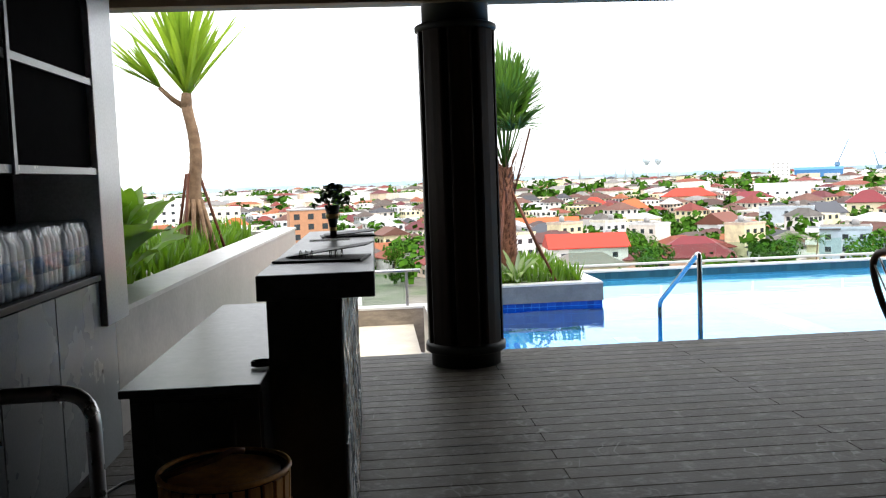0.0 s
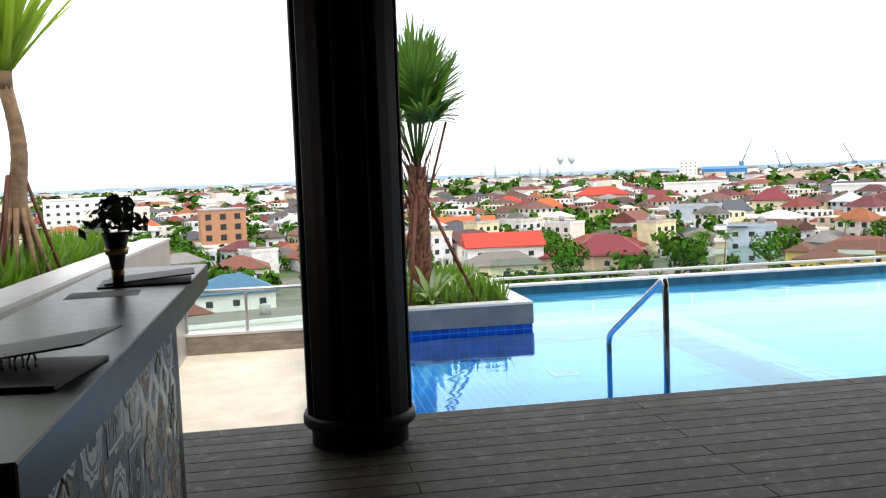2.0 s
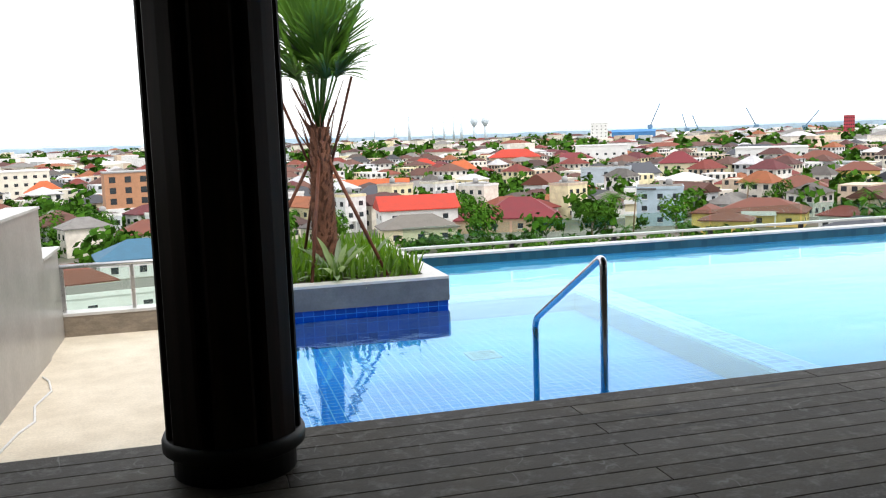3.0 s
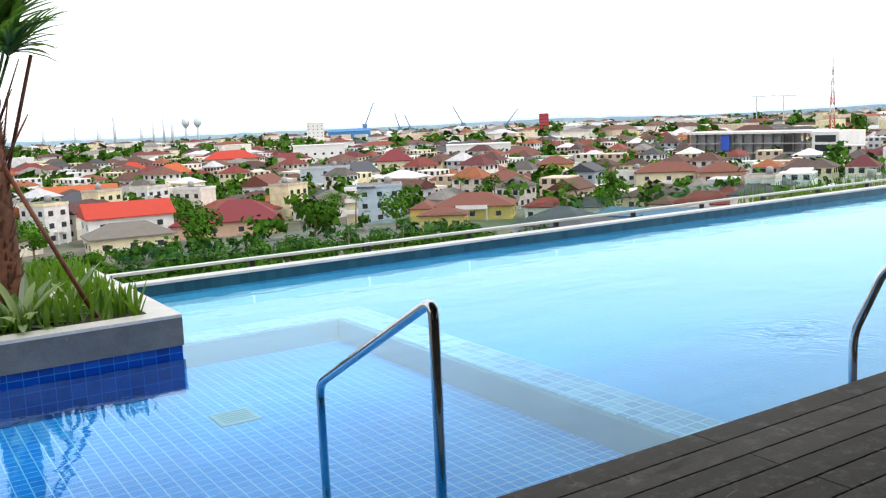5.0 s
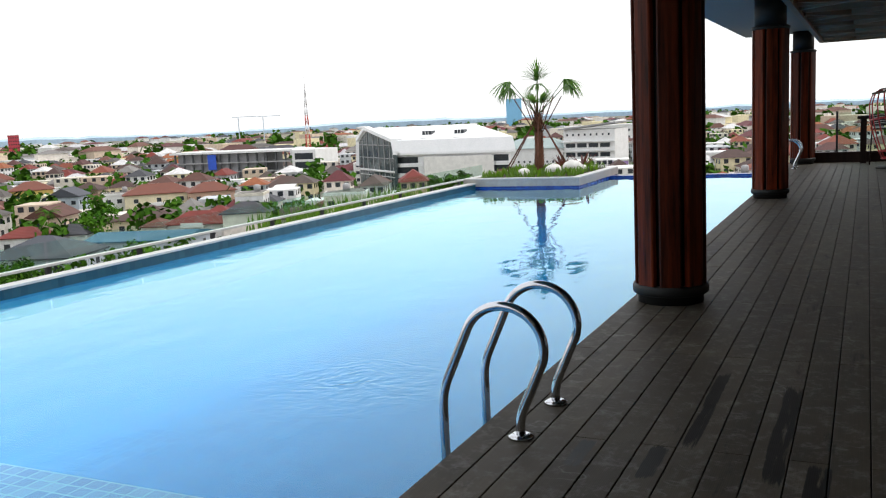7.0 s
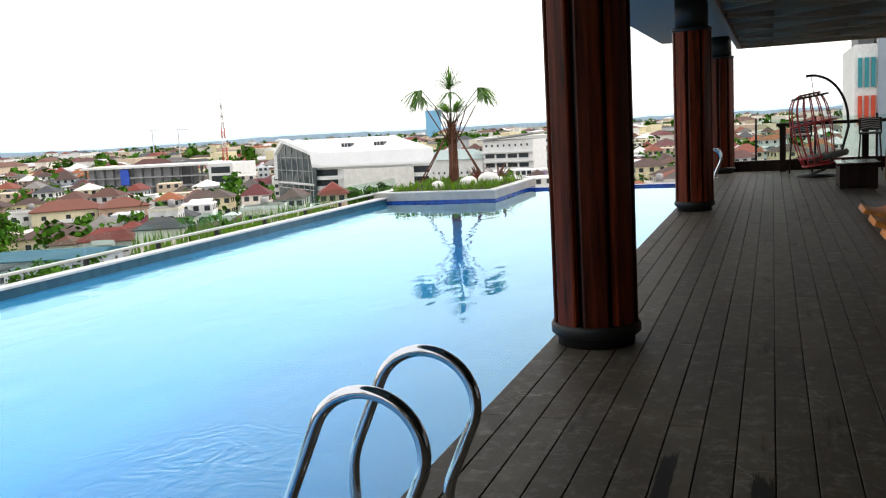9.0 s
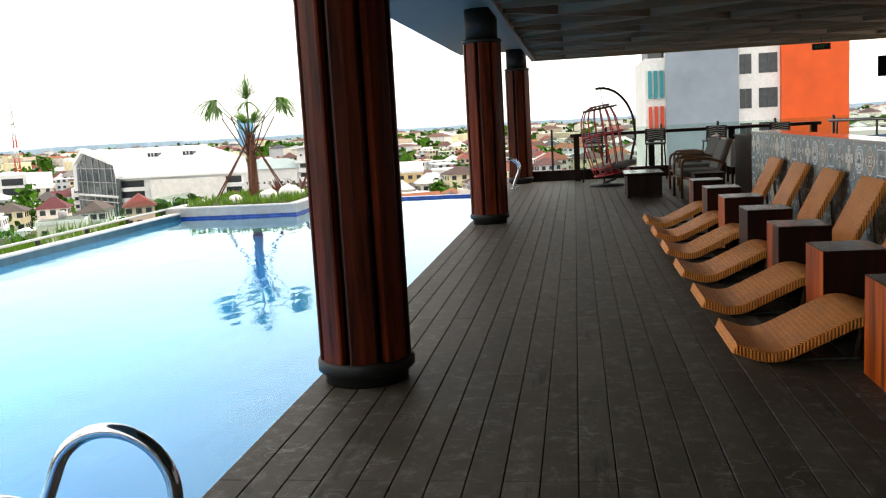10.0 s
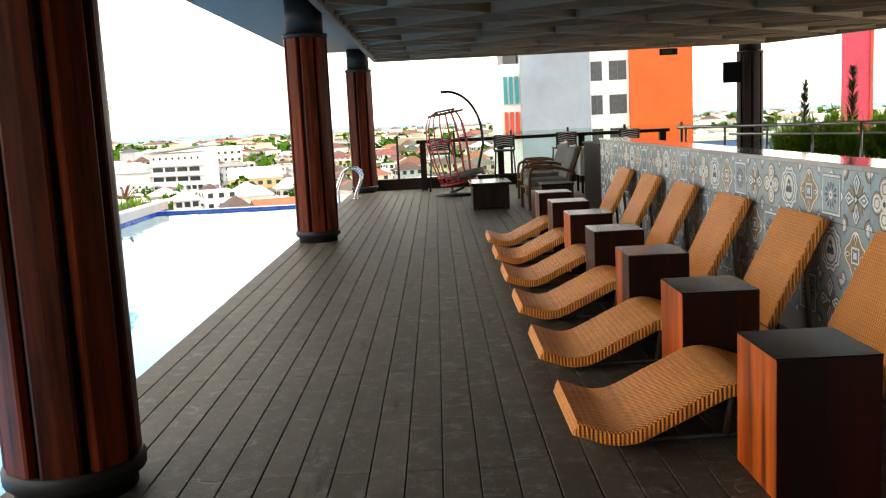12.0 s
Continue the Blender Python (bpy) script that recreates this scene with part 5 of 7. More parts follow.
rosette("agave", 1.78, 11.36, -0.04, 24, 0.52, 0.05, AGAVE, 1, "grey-green agave with arching leaves at the palm's foot")
rosette("agave", 2.2, 11.9, -0.04, 16, 0.42, 0.04, AGAVE, 2, "grey-green agave with arching leaves at the palm's foot")
rosette("cordyline", 23.6, 11.75, -0.1, 24, 0.55, 0.045, PURPLE, 3, "dark red cordyline in the far planter", (0.4, 1.3))
rosette("cordyline", 23.3, 12.2, -0.1, 20, 0.45, 0.04, PURPLE, 4, "dark red cordyline in the far planter", (0.4, 1.3))


def pebble(x, y, z, r, seed):
    rnd = random.Random(seed)
    bm = bmesh.new()
    bmesh.ops.create_icosphere(bm, subdivisions=3, radius=r)
    for v in bm.verts:
        v.co *= 1 + 0.12 * noise.noise(v.co * 6 / r * 0.3 + Vector((seed, 0, 0)))
        v.co.z *= 0.75
    for f in bm.faces:
        f.smooth = True
    t = tagged(part("pebble", bm, PEBBLE), "large smooth white pebble among the plants", "stone", "white pebbles in the planters")
    t.matrix_basis = pose(x, y, z + r * 0.55)


for k, (x, y, z, r) in enumerate(((22.0, 12.0, -0.1, 0.20), (22.4, 11.65, -0.1, 0.24), (23.0, 11.6, -0.1, 0.13), (21.6, 12.6, -0.1, 0.15), (-2.0, 6.9, 0.56, 0.13), (-1.86, 7.2, 0.56, 0.11), (-2.1, 6.4, 0.56, 0.10), (1.22, 11.38, -0.04, 0.14), (2.06, 11.78, -0.04, 0.13))):
    pebble(x, y, z, r, k)

# strap-leaved tree in the raised planter
rnd = random.Random(21)
tree = thing("screw_pine", -1.93, 9.75, 0.55, 0, "slender screw pine with strap leaves and stilt roots", "tree")
tree.scale = (1.06, 1.06, 1.06)
trunk_pts = [(0.02, 0, 0.42), (0.02, 0, 0.75), (0.06, 0, 1.0), (0.05, 0, 1.25), (-0.01, 0, 1.56)]
bm = tube(rounded(trunk_pts, 0.12, 6), 0.074, 14, r_end=0.056, ridged=0.05)
part("trunk", bm, BARK, tree, "tan ringed trunk")
for k in range(8):
    a = 2 * math.pi * k / 8
    part("stilt_root", tube([(0.02 + 0.06 * math.cos(a), 0.06 * math.sin(a), 0.62), (0.02 + 0.14 * math.cos(a), 0.14 * math.sin(a), 0.3), (0.02 + 0.22 * math.cos(a), 0.22 * math.sin(a), 0.0)], 0.022, 7), BARK, tree)
part("limb", tube([(-0.01, 0, 1.53), (-0.14, 0, 1.62), (-0.26, 0, 1.74)], 0.03, 8, r_end=0.022), BARK, tree)
part("limb", tube([(-0.01, 0, 1.54), (0.0, 0, 1.68)], 0.06, 8, r_end=0.05), BARK, tree)
bm = bmesh.new()
for k in range(88):
    a, e = 2.4 * k, radians(rnd.uniform(44, 88))
    blade(bm, (0.0, 0, 1.62 + 0.002 * k), (math.cos(a) * math.cos(e), math.sin(a) * math.cos(e), math.sin(e)), rnd.uniform(0.75, 1.1), 0.048, rnd.uniform(0.02, 0.2), 6, 0.35)
part("crown", bm, YUCCA, tree, "tuft of yellow-green strap leaves")
bm = bmesh.new()
for k in range(34):
    a, e = 2.4 * k, radians(rnd.uniform(20, 75))
    d = Vector((math.cos(a) * math.cos(e) * 0.6 - 0.85, math.sin(a) * math.cos(e) * 0.6, math.sin(e) * 0.6 + 0.45))
    blade(bm, (-0.25, 0, 1.73), d, rnd.uniform(0.5, 0.8), 0.034, rnd.uniform(0.02, 0.2), 6, 0.35)
part("side_tuft", bm, YUCCA, tree, "side tuft of strap leaves")
for a in (20, 140, 260):
    t = thing("support_pole", -1.93 + 0.34 * math.cos(radians(a)), 9.75 + 0.34 * math.sin(radians(a)), 0.56, 0, "thin brown wooden pole propping the tree", "pole", "poles propping the palms")
    part("pole", tube([(0, 0, 0), (-0.26 * math.cos(radians(a)), -0.26 * math.sin(radians(a)), 0.92)], 0.016, 8), STAKE, t)


def broad_plant(x, y, z, n, size, seed):
    """Large paddle leaves on upright stalks."""
    rnd = random.Random(seed)
    t = thing("broad_leaf_plant", x, y, z, 0, "leafy plant with large paddle-shaped green leaves", "plant", "broad-leaved plants in the raised planter")
    for k in range(n):
        a, e = rnd.uniform(0, 6.28), rnd.uniform(0.8, 1.45)
        d = Vector((math.cos(a) * math.cos(e), math.sin(a) * math.cos(e), math.sin(e)))
        bm = bmesh.new()
        top = d * size * rnd.uniform(0.3, 0.75)
        tube([(0, 0, 0), top], 0.010, 5, bm)
        side = d.cross(Vector((0, 0, 1))).normalized()
        p, length, rows = top.copy(), size * rnd.uniform(0.55, 0.8), []
        dd = d.copy()
        for i in range(8):
            f = i / 7
            w = length * 0.33 * math.sin(math.pi * min(1, f * 0.92 + 0.06)) ** 0.8
            up = side.cross(dd)
            wav = 0.02 * math.sin(9 * f + k)
            rows.append([bm.verts.new(p - side * w + up * (w * 0.3 + wav)), bm.verts.new(p), bm.verts.new(p + side * w + up * (w * 0.3 - wav))])
            dd = (dd + Vector((0, 0, -0.10))).normalized()
            p = p + dd * length / 7
        for a_, b_ in zip(rows, rows[1:]):
            for f in (bm.faces.new((a_[0], a_[1], b_[1], b_[0])), bm.faces.new((a_[1], a_[2], b_[2], b_[1]))):
                f.smooth = True
        part("leaf", bm, PADDLE, t)
    return t


for k, (x, y, n, s) in enumerate(((-1.95, 6.3, 12, 0.62), (-2.3, 7.0, 12, 0.7), (-1.75, 5.6, 10, 0.45), (-2.6, 6.2, 12, 0.66), (-2.05, 7.6, 8, 0.55), (-1.95, 6.9, 12, 0.7), (-2.2, 5.9, 11, 0.65))):
    broad_plant(x, y, 0.56, n, s, 40 + k)


def shrub(x, y, z, h, w, n, seed):
    rnd = random.Random(seed)
    t = thing("shrub", x, y, z, 0, "feathery dark green shrub in the planter box", "shrub", "shrubs behind the tile wall")
    bm = bmesh.new()
    for k in range(n):
        a, e = rnd.uniform(0, 6.28), rnd.uniform(0.5, 1.5)
        blade(bm, (rnd.uniform(-w, w) * 0.4, rnd.uniform(-w, w) * 0.4, rnd.uniform(0, h * 0.4)), (math.cos(a) * math.cos(e), math.sin(a) * math.cos(e), math.sin(e)), rnd.uniform(0.25, 0.6) * h, 0.022, rnd.uniform(0.5, 1.6), 4)
    part("foliage", bm, BROAD, t)
    part("stem", tube([(0, 0, 0), (0, 0, h * 0.5)], 0.015, 6), BARK, t)


for k in range(12):
    shrub(19.0 - 0.36 * k, -0.6 - 0.2 * k + 0.12 * (k % 2), 0.45, 0.80 + 0.12 * (k % 3), 0.6, 320, 60 + k)


def cypress(x, y, z, h, seed):
    rnd = random.Random(seed)
    t = thing("cypress", x, y, z, 0, "slim dark green cypress behind the shrubs", "tree", "slim cypresses")
    bm = bmesh.new()
    for k in range(420):
        f = rnd.random()
        r = 0.16 * (1 - f) ** 0.7 * rnd.uniform(0.6, 1.1)
        a = rnd.uniform(0, 6.28)
        blade(bm, (r * 0.5 * math.cos(a), r * 0.5 * math.sin(a), f * h), (math.cos(a), math.sin(a), 1.4), rnd.uniform(0.08, 0.17), 0.012, 0.2, 2)
    part("foliage", bm, LEAF_DARK, t)
    part("trunk", tube([(0, 0, 0), (0, 0, h * 0.9)], 0.02, 6, r_end=0.006), BARK, t)


cypress(18.7, -0.72, 0.45, 1.18, 1)
cypress(18.3, -1.28, 0.45, 1.36, 2)


# ---- hoop-backed cane chairs ----
CANE = surf("wrapped_golden_cane", (0.46, 0.18, 0.035), (0.68, 0.31, 0.07), 0.4, scale=30, fine=120, bump=0.3)


def hoop_chair(x, y, rz, material, label):
    t = thing("hoop_chair", x, y, 0, rz, label, "chair")
    hoop = rounded([(-0.20, -0.15, 0.42), (-0.29, -0.25, 0.66), (-0.34, -0.27, 0.90), (-0.36, 0.0, 0.96), (-0.34, 0.27, 0.90), (-0.29, 0.25, 0.66), (-0.20, 0.15, 0.42)], 0.13, 10)
    fine = []
    for a, b in zip(hoop, hoop[1:]):
        n = max(1, int((b - a).length / 0.006))
        fine += [a.lerp(b, i / n) for i in range(n)]
    part("back_hoop", tube(fine + [hoop[-1]], 0.0175, 8, ridged=0.13), material, t, "thick cane-wrapped back hoop")
    for k in range(9):
        s = -0.24 + 0.06 * k
        part("rod", tube([(-0.19, s * 0.55, 0.43), (-0.345, s, 0.93 - 0.7 * s * s)], 0.0045, 6), BRUSHED, t, "thin steel rod")
    part("seat", lathe([(0.02, 0.405), (0.20, 0.40), (0.225, 0.42), (0.20, 0.44), (0.02, 0.44)], 28), WICKER, t, "round woven seat")
    part("seat_ring", tube([(0.225 * math.cos(a), 0.225 * math.sin(a), 0.42) for a in np.linspace(0, 2 * math.pi, 90, endpoint=False)], 0.02, 6, closed=True, ridged=0.10), material, t, "cane-wrapped seat ring")
    for a in (45, 135, 225, 315):
        c, s = math.cos(radians(a)), math.sin(radians(a))
        part("leg", tube([(0.19 * c, 0.19 * s, 0.41), (0.24 * c, 0.24 * s, 0.0)], 0.016, 8), material, t)
    return t


hoop_chair(5.54, 4.19, -35, CANE, "golden cane chair with a hoop back and steel rods")
# the second chair's backlit darkness is put into its cane colour
hoop_chair(2.67, 3.80, 0, WICKER_DARK, "cane chair with a hoop back, coloured dark for its backlit side")


# ---- the city below ----
GROUND_Z = -25.0


def by_object(name, stops, rough=0.7, scale=0.6, fine=6.0, island=False, courses=0.0):
    """A building surface whose hue differs from house to house, with stains and grain."""
    m, n, l, b = base(name)
    if island:
        src = n.new("ShaderNodeNewGeometry").outputs["Random Per Island"]
    else:
        src = n.new("ShaderNodeObjectInfo").outputs["Random"]
    r = n.new("ShaderNodeValToRGB")
    r.color_ramp.interpolation = "CONSTANT"
    r.color_ramp.elements[0].color = (*stops[0], 1)
    r.color_ramp.elements[1].position, r.color_ramp.elements[1].color = 1 / len(stops), (*stops[1], 1)
    for k, c in enumerate(stops[2:], 2):
        r.color_ramp.elements.new(k / len(stops)).color = (*c, 1)
    l.new(src, r.inputs["Fac"])
    pos = n.new("ShaderNodeNewGeometry").outputs["Position"]
    stain, grain = noisy(n, l, pos, scale, 5.0), noisy(n, l, pos, fine, 3.0)
    col = mixed(n, l, r.outputs["Color"], ramp(n, l, stain, [(0.3, (0.72, 0.70, 0.68)), (0.6, (1.05, 1.05, 1.05))]), 0.8, "MULTIPLY")
    col = mixed(n, l, col, ramp(n, l, grain, [(0.3, (0.85, 0.85, 0.85)), (0.7, (1.1, 1.1, 1.1))]), 0.7, "MULTIPLY")
    l.new(col, b.inputs["Base Color"])
    b.inputs["Roughness"].default_value = rough
    if courses:
        w = n.new("ShaderNodeTexWave")
        w.bands_direction = "Z"
        w.inputs["Scale"].default_value = courses
        l.new(pos, w.inputs["Vector"])
        bumped(n, l, b, w.outputs["Fac"], 0.5, 0.06)
    return m


WALLS = [(0.78, 0.77, 0.74), (0.70, 0.66, 0.56), (0.80, 0.80, 0.79), (0.62, 0.50, 0.38), (0.72, 0.72, 0.72), (0.78, 0.70, 0.45), (0.55, 0.58, 0.60), (0.80, 0.74, 0.66)]
ROOFS = [(0.17, 0.026, 0.018), (0.10, 0.040, 0.028), (0.20, 0.050, 0.026), (0.065, 0.034, 0.028), (0.11, 0.020, 0.024), (0.27, 0.085, 0.03), (0.05, 0.052, 0.06), (0.14, 0.06, 0.042), (0.095, 0.085, 0.078), (0.085, 0.03, 0.026), (0.20, 0.19, 0.18), (0.08, 0.06, 0.05)]
HOUSE_WALL = by_object("painted_house_wall", WALLS)
HOUSE_ROOF = by_object("clay_roof_tiles", ROOFS, 0.75, 0.5, 5.0, courses=1.1)
FAR_WALL = by_object("far_house_walls", WALLS, island=True)
FAR_ROOF = by_object("far_roofs", ROOFS + [(0.62, 0.62, 0.62), (0.5, 0.5, 0.52)], 0.75, island=True)
PANE = surf("dark_window_glass", (0.02, 0.025, 0.03), (0.05, 0.06, 0.07), 0.15, fine=1, bump=0)
WHITE = surf("white_render", (0.70, 0.70, 0.68), (0.82, 0.82, 0.81), 0.7, scale=0.4, fine=4)
GREY = surf("grey_concrete", (0.28, 0.28, 0.28), (0.40, 0.40, 0.40), 0.8, scale=0.5, fine=4)
DARKGREY = surf("dark_cladding", (0.05, 0.055, 0.06), (0.09, 0.095, 0.10), 0.5, scale=0.5, fine=4)
TOWN_GREEN = surf("town_foliage", (0.014, 0.065, 0.004), (0.075, 0.185, 0.012), 0.9, scale=0.3, fine=2, bump=0.3, vary=0.3, spec=0.1)
m_ground, gn, gl_, gb = base("town_ground")
gp = gn.new("ShaderNodeNewGeometry").outputs["Position"]
g1, g2 = noisy(gn, gl_, gp, 0.02, 6.0), noisy(gn, gl_, gp, 0.35, 4.0)
gcol = ramp(gn, gl_, g1, [(0.35, (0.05, 0.095, 0.025)), (0.5, (0.16, 0.15, 0.12)), (0.62, (0.24, 0.225, 0.20)), (0.75, (0.06, 0.10, 0.03))])
gl_.new(mixed(gn, gl_, gcol, ramp(gn, gl_, g2, [(0.3, (0.7, 0.7, 0.7)), (0.7, (1.2, 1.2, 1.2))]), 0.9, "MULTIPLY"), gb.inputs["Base Color"])
gb.inputs["Roughness"].default_value = 0.9
structure("ground", box(-4800, 4800, -4800, 4800, GROUND_Z - 1, GROUND_Z), m_ground, "flat town ground of gardens, lanes and yards reaching the horizon", "ground")


def plain(name, c, rough=0.7):
    return surf(name, tuple(v * 0.88 for v in c), tuple(min(1, v * 1.1) for v in c), rough, scale=0.5, fine=4)


def hip(w, d, z, h, eave=0.6, gable=False, bm=None):
    """A hipped or gabled roof with a visible eave edge, its ridge along the longer side."""
    bm = bm or bmesh.new()
    a, b = w / 2 + eave, d / 2 + eave
    if w >= d:
        r = a if gable else max(0.3, a - b)
        ridge = [(-r, 0), (r, 0)]
    else:
        r = b if gable else max(0.3, b - a)
        ridge = [(0, -r), (0, r)]
    lo = [bm.verts.new((x, y, z)) for x, y in ((-a, -b), (a, -b), (a, b), (-a, b))]
    mid = [bm.verts.new((x, y, z + 0.25)) for x, y in ((-a, -b), (a, -b), (a, b), (-a, b))]
    top = [bm.verts.new((x, y, z + h)) for x, y in ridge]
    bm.faces.new(lo[::-1])
    for k in range(4):
        bm.faces.new((lo[k], lo[(k + 1) % 4], mid[(k + 1) % 4], mid[k]))
    if w >= d:
        bm.faces.new((mid[0], mid[1], top[1], top[0]))
        bm.faces.new((mid[2], mid[3], top[0], top[1]))
        bm.faces.new((mid[1], mid[2], top[1]))
        bm.faces.new((mid[3], mid[0], top[0]))
    else:
        bm.faces.new((mid[1], mid[2], top[1], top[0]))
        bm.faces.new((mid[3], mid[0], top[0], top[1]))
        bm.faces.new((mid[0], mid[1], top[0]))
        bm.faces.new((mid[2], mid[3], top[1]))
    return bm


def windows_on(owner, w, d, z, rows, cols, size=(1.4, 1.3), step=3.1, sides="SWEN", frame=True):
    """Window panes in shallow frames on the faces of a block."""
    for r in range(rows):
        zz = z + 1.0 + r * step
        for s in sides:
            length = w if s in "SN" else d
            n = max(1, int(cols * length / max(w, d) + 0.5))
            for k in range(n):
                u = (k + 0.5) / n * length - length / 2
                hw = size[0] / 2
                if s == "S":
                    bm, q = box(u - hw, u + hw, -d / 2 - 0.06, -d / 2 + 0.02, zz, zz + size[1]), box(u - hw - 0.12, u + hw + 0.12, -d / 2 - 0.16, -d / 2 - 0.01, zz - 0.16, zz - 0.02)
                elif s == "N":
                    bm, q = box(u - hw, u + hw, d / 2 - 0.02, d / 2 + 0.06, zz, zz + size[1]), None
                elif s == "W":
                    bm, q = box(-w / 2 - 0.06, -w / 2 + 0.02, u - hw, u + hw, zz, zz + size[1]), box(-w / 2 - 0.16, -w / 2 - 0.01, u - hw - 0.12, u + hw + 0.12, zz - 0.16, zz - 0.02)
                else:
                    bm, q = box(w / 2 - 0.02, w / 2 + 0.06, u - hw, u + hw, zz, zz + size[1]), None
                win = part("window", bm, PANE, owner)
                if q and frame:
                    part("sill", q, WHITE, win)


GREY_R = plain("grey_brown_roof", (0.16, 0.145, 0.125))


def house(x, y, rz, w, d, floors, roof_h, label, wall=None, roof=None, gable=False, wing=0.0, porch=False, cols=3, flat_top=False, name="house", z=GROUND_Z, sides="SWE", group=""):
    t = thing(name, x, y, z, rz, label, "house" if name == "house" else "building", group)
    h = floors * 3.1 + 0.4
    wall, roof = wall or HOUSE_WALL, roof or HOUSE_ROOF
    part("wall", box(-w / 2, w / 2, -d / 2, d / 2, 0, h), wall, t)
    if flat_top:
        part("parapet", box(-w / 2 - 0.15, w / 2 + 0.15, -d / 2 - 0.15, d / 2 + 0.15, h, h + 0.7), wall, t)
        part("roof_deck", box(-w / 2 + 0.15, w / 2 - 0.15, -d / 2 + 0.15, d / 2 - 0.15, h + 0.701, h + 0.73), GREY_R, t, "grey weathered roof deck")
        part("water_tank", lathe([(0.9, h + 0.7), (0.9, h + 2.2), (0.5, h + 2.5)], 12, w / 5, 0), GREY, t)
    else:
        part("roof", hip(w, d, h, roof_h, 0.7, gable), roof, t)
    if wing:
        part("wing", box(-w / 2 - wing, -w / 2, -d / 2 - 1.5, d / 5, 0, 3.3), wall, t)
        bm = hip(wing, d * 0.7 + 1.5, 3.3, 2.0, 0.5)
        bmesh.ops.translate(bm, verts=bm.verts, vec=(-w / 2 - wing / 2, -d * 0.15 - 0.75, 0))
        part("wing_roof", bm, roof, t)
    if porch:
        p = part("balcony", box(-w / 5, w / 5, -d / 2 - 1.6, -d / 2, 3.0, 3.25), WHITE, t)
        part("parapet", box(-w / 5, w / 5, -d / 2 - 1.6, -d / 2 - 1.5, 3.25, 4.1), WHITE, p)
        for s in (-w / 5 + 0.2, w / 5 - 0.2):
            part("pillar", box(s - 0.15, s + 0.15, -d / 2 - 1.55, -d / 2 - 1.25, 0, 3.0), WHITE, t)
    windows_on(t, w, d, 0, floors, cols, sides=sides, frame=not group)
    return t


taken = []


def claim(x, y, r):
    taken.append((x, y, r))


def free(x, y, r):
    return all((x - a) ** 2 + (y - b) ** 2 > (r + c) ** 2 for a, b, c in taken)


# houses that stand out
RED_TILE = plain("bright_red_roof", (0.44, 0.035, 0.014))
MAROON = plain("maroon_roof", (0.17, 0.018, 0.025))
BROWN_R = plain("brown_roof", (0.16, 0.05, 0.03))
BLUE_R = plain("slate_blue_roof", (0.04, 0.13, 0.21))
ORANGE_R = plain("orange_roof", (0.44, 0.10, 0.025))
YELLOW_W = plain("yellow_wall", (0.75, 0.55, 0.16))
BLUE_W = plain("pale_blue_wall", (0.40, 0.50, 0.58))
PINK_W = plain("peach_wall", (0.62, 0.42, 0.30))
BRICK_W = plain("bare_brick_wall", (0.48, 0.24, 0.13))
CREAM_W = plain("cream_house_wall", (0.74, 0.66, 0.46))
GREY_W = plain("blue_grey_house_wall", (0.46, 0.52, 0.58))
SLATE = plain("dark_slate_roof", (0.06, 0.065, 0.08))
DARK_BROWN = plain("dark_brown_roof", (0.075, 0.042, 0.034))


def landmark(x, y, w, d, floors, roof_h, label, wall, roof, gable=False, wing=0.0, porch=False, turn=0.0, flat_top=False):
    """A house named by the middle of its front on the ground; it faces the pool."""
    az = math.degrees(math.atan2(x, y))
    k = 1 + d * 0.5 / math.hypot(x, y)
    house(x * k, y * k, -az + turn, w, d, floors, roof_h, label, wall, roof, gable, wing, porch, flat_top=flat_top)
    claim(x * k, y * k, max(w, d) * 0.62 + wing * 0.4)


# nearest row, below the pool
landmark(80, 221, 20, 14, 1, 5.2, "wide low house with maroon hipped roofs", PINK_W, MAROON, wing=7)
landmark(137, 199, 21, 14, 1, 3.4, "broad yellow house under a brown hipped roof", YELLOW_W, BROWN_R, wing=6, porch=True, turn=-8)
landmark(119, 187, 11, 8, 1, 1.8, "low yellow annexe with a worn orange roof", YELLOW_W, BROWN_R, turn=-8)
landmark(-12, 187, 16, 12, 1, 3.6, "white house with a slate blue hipped roof", WHITE, BLUE_R, turn=6)
landmark(54, 228, 20, 12, 2, 3.6, "white hall with a bright red gabled roof", WHITE, RED_TILE, True, turn=10)
landmark(50, 211, 18, 10, 1, 3.2, "low house with a grey-brown hipped roof", CREAM_W, GREY_R, turn=10)
landmark(122, 146, 17, 14, 1, 3.8, "pale house with a dark slate hipped roof", GREY_W, SLATE, turn=-30)
landmark(146, 143, 22, 16, 1, 1.4, "wide shed under a flat blue sheet roof", GREY_W, BLUE_R, True, turn=-25)
landmark(181, 176, 17, 14, 1, 3.4, "house with a broad dark brown hipped roof", CREAM_W, DARK_BROWN, wing=6, turn=-12)
landmark(-13, 236, 14, 12, 1, 3.4, "house with a brown-red hipped roof", WHITE, BROWN_R)
landmark(-9, 146, 24, 9, 1, 0.8, "low white flat-roofed shed", WHITE, None, flat_top=True, turn=8)
landmark(-22, 158, 14, 10, 1, 3.0, "low house with a brown-red hipped roof", CREAM_W, BROWN_R, turn=12)
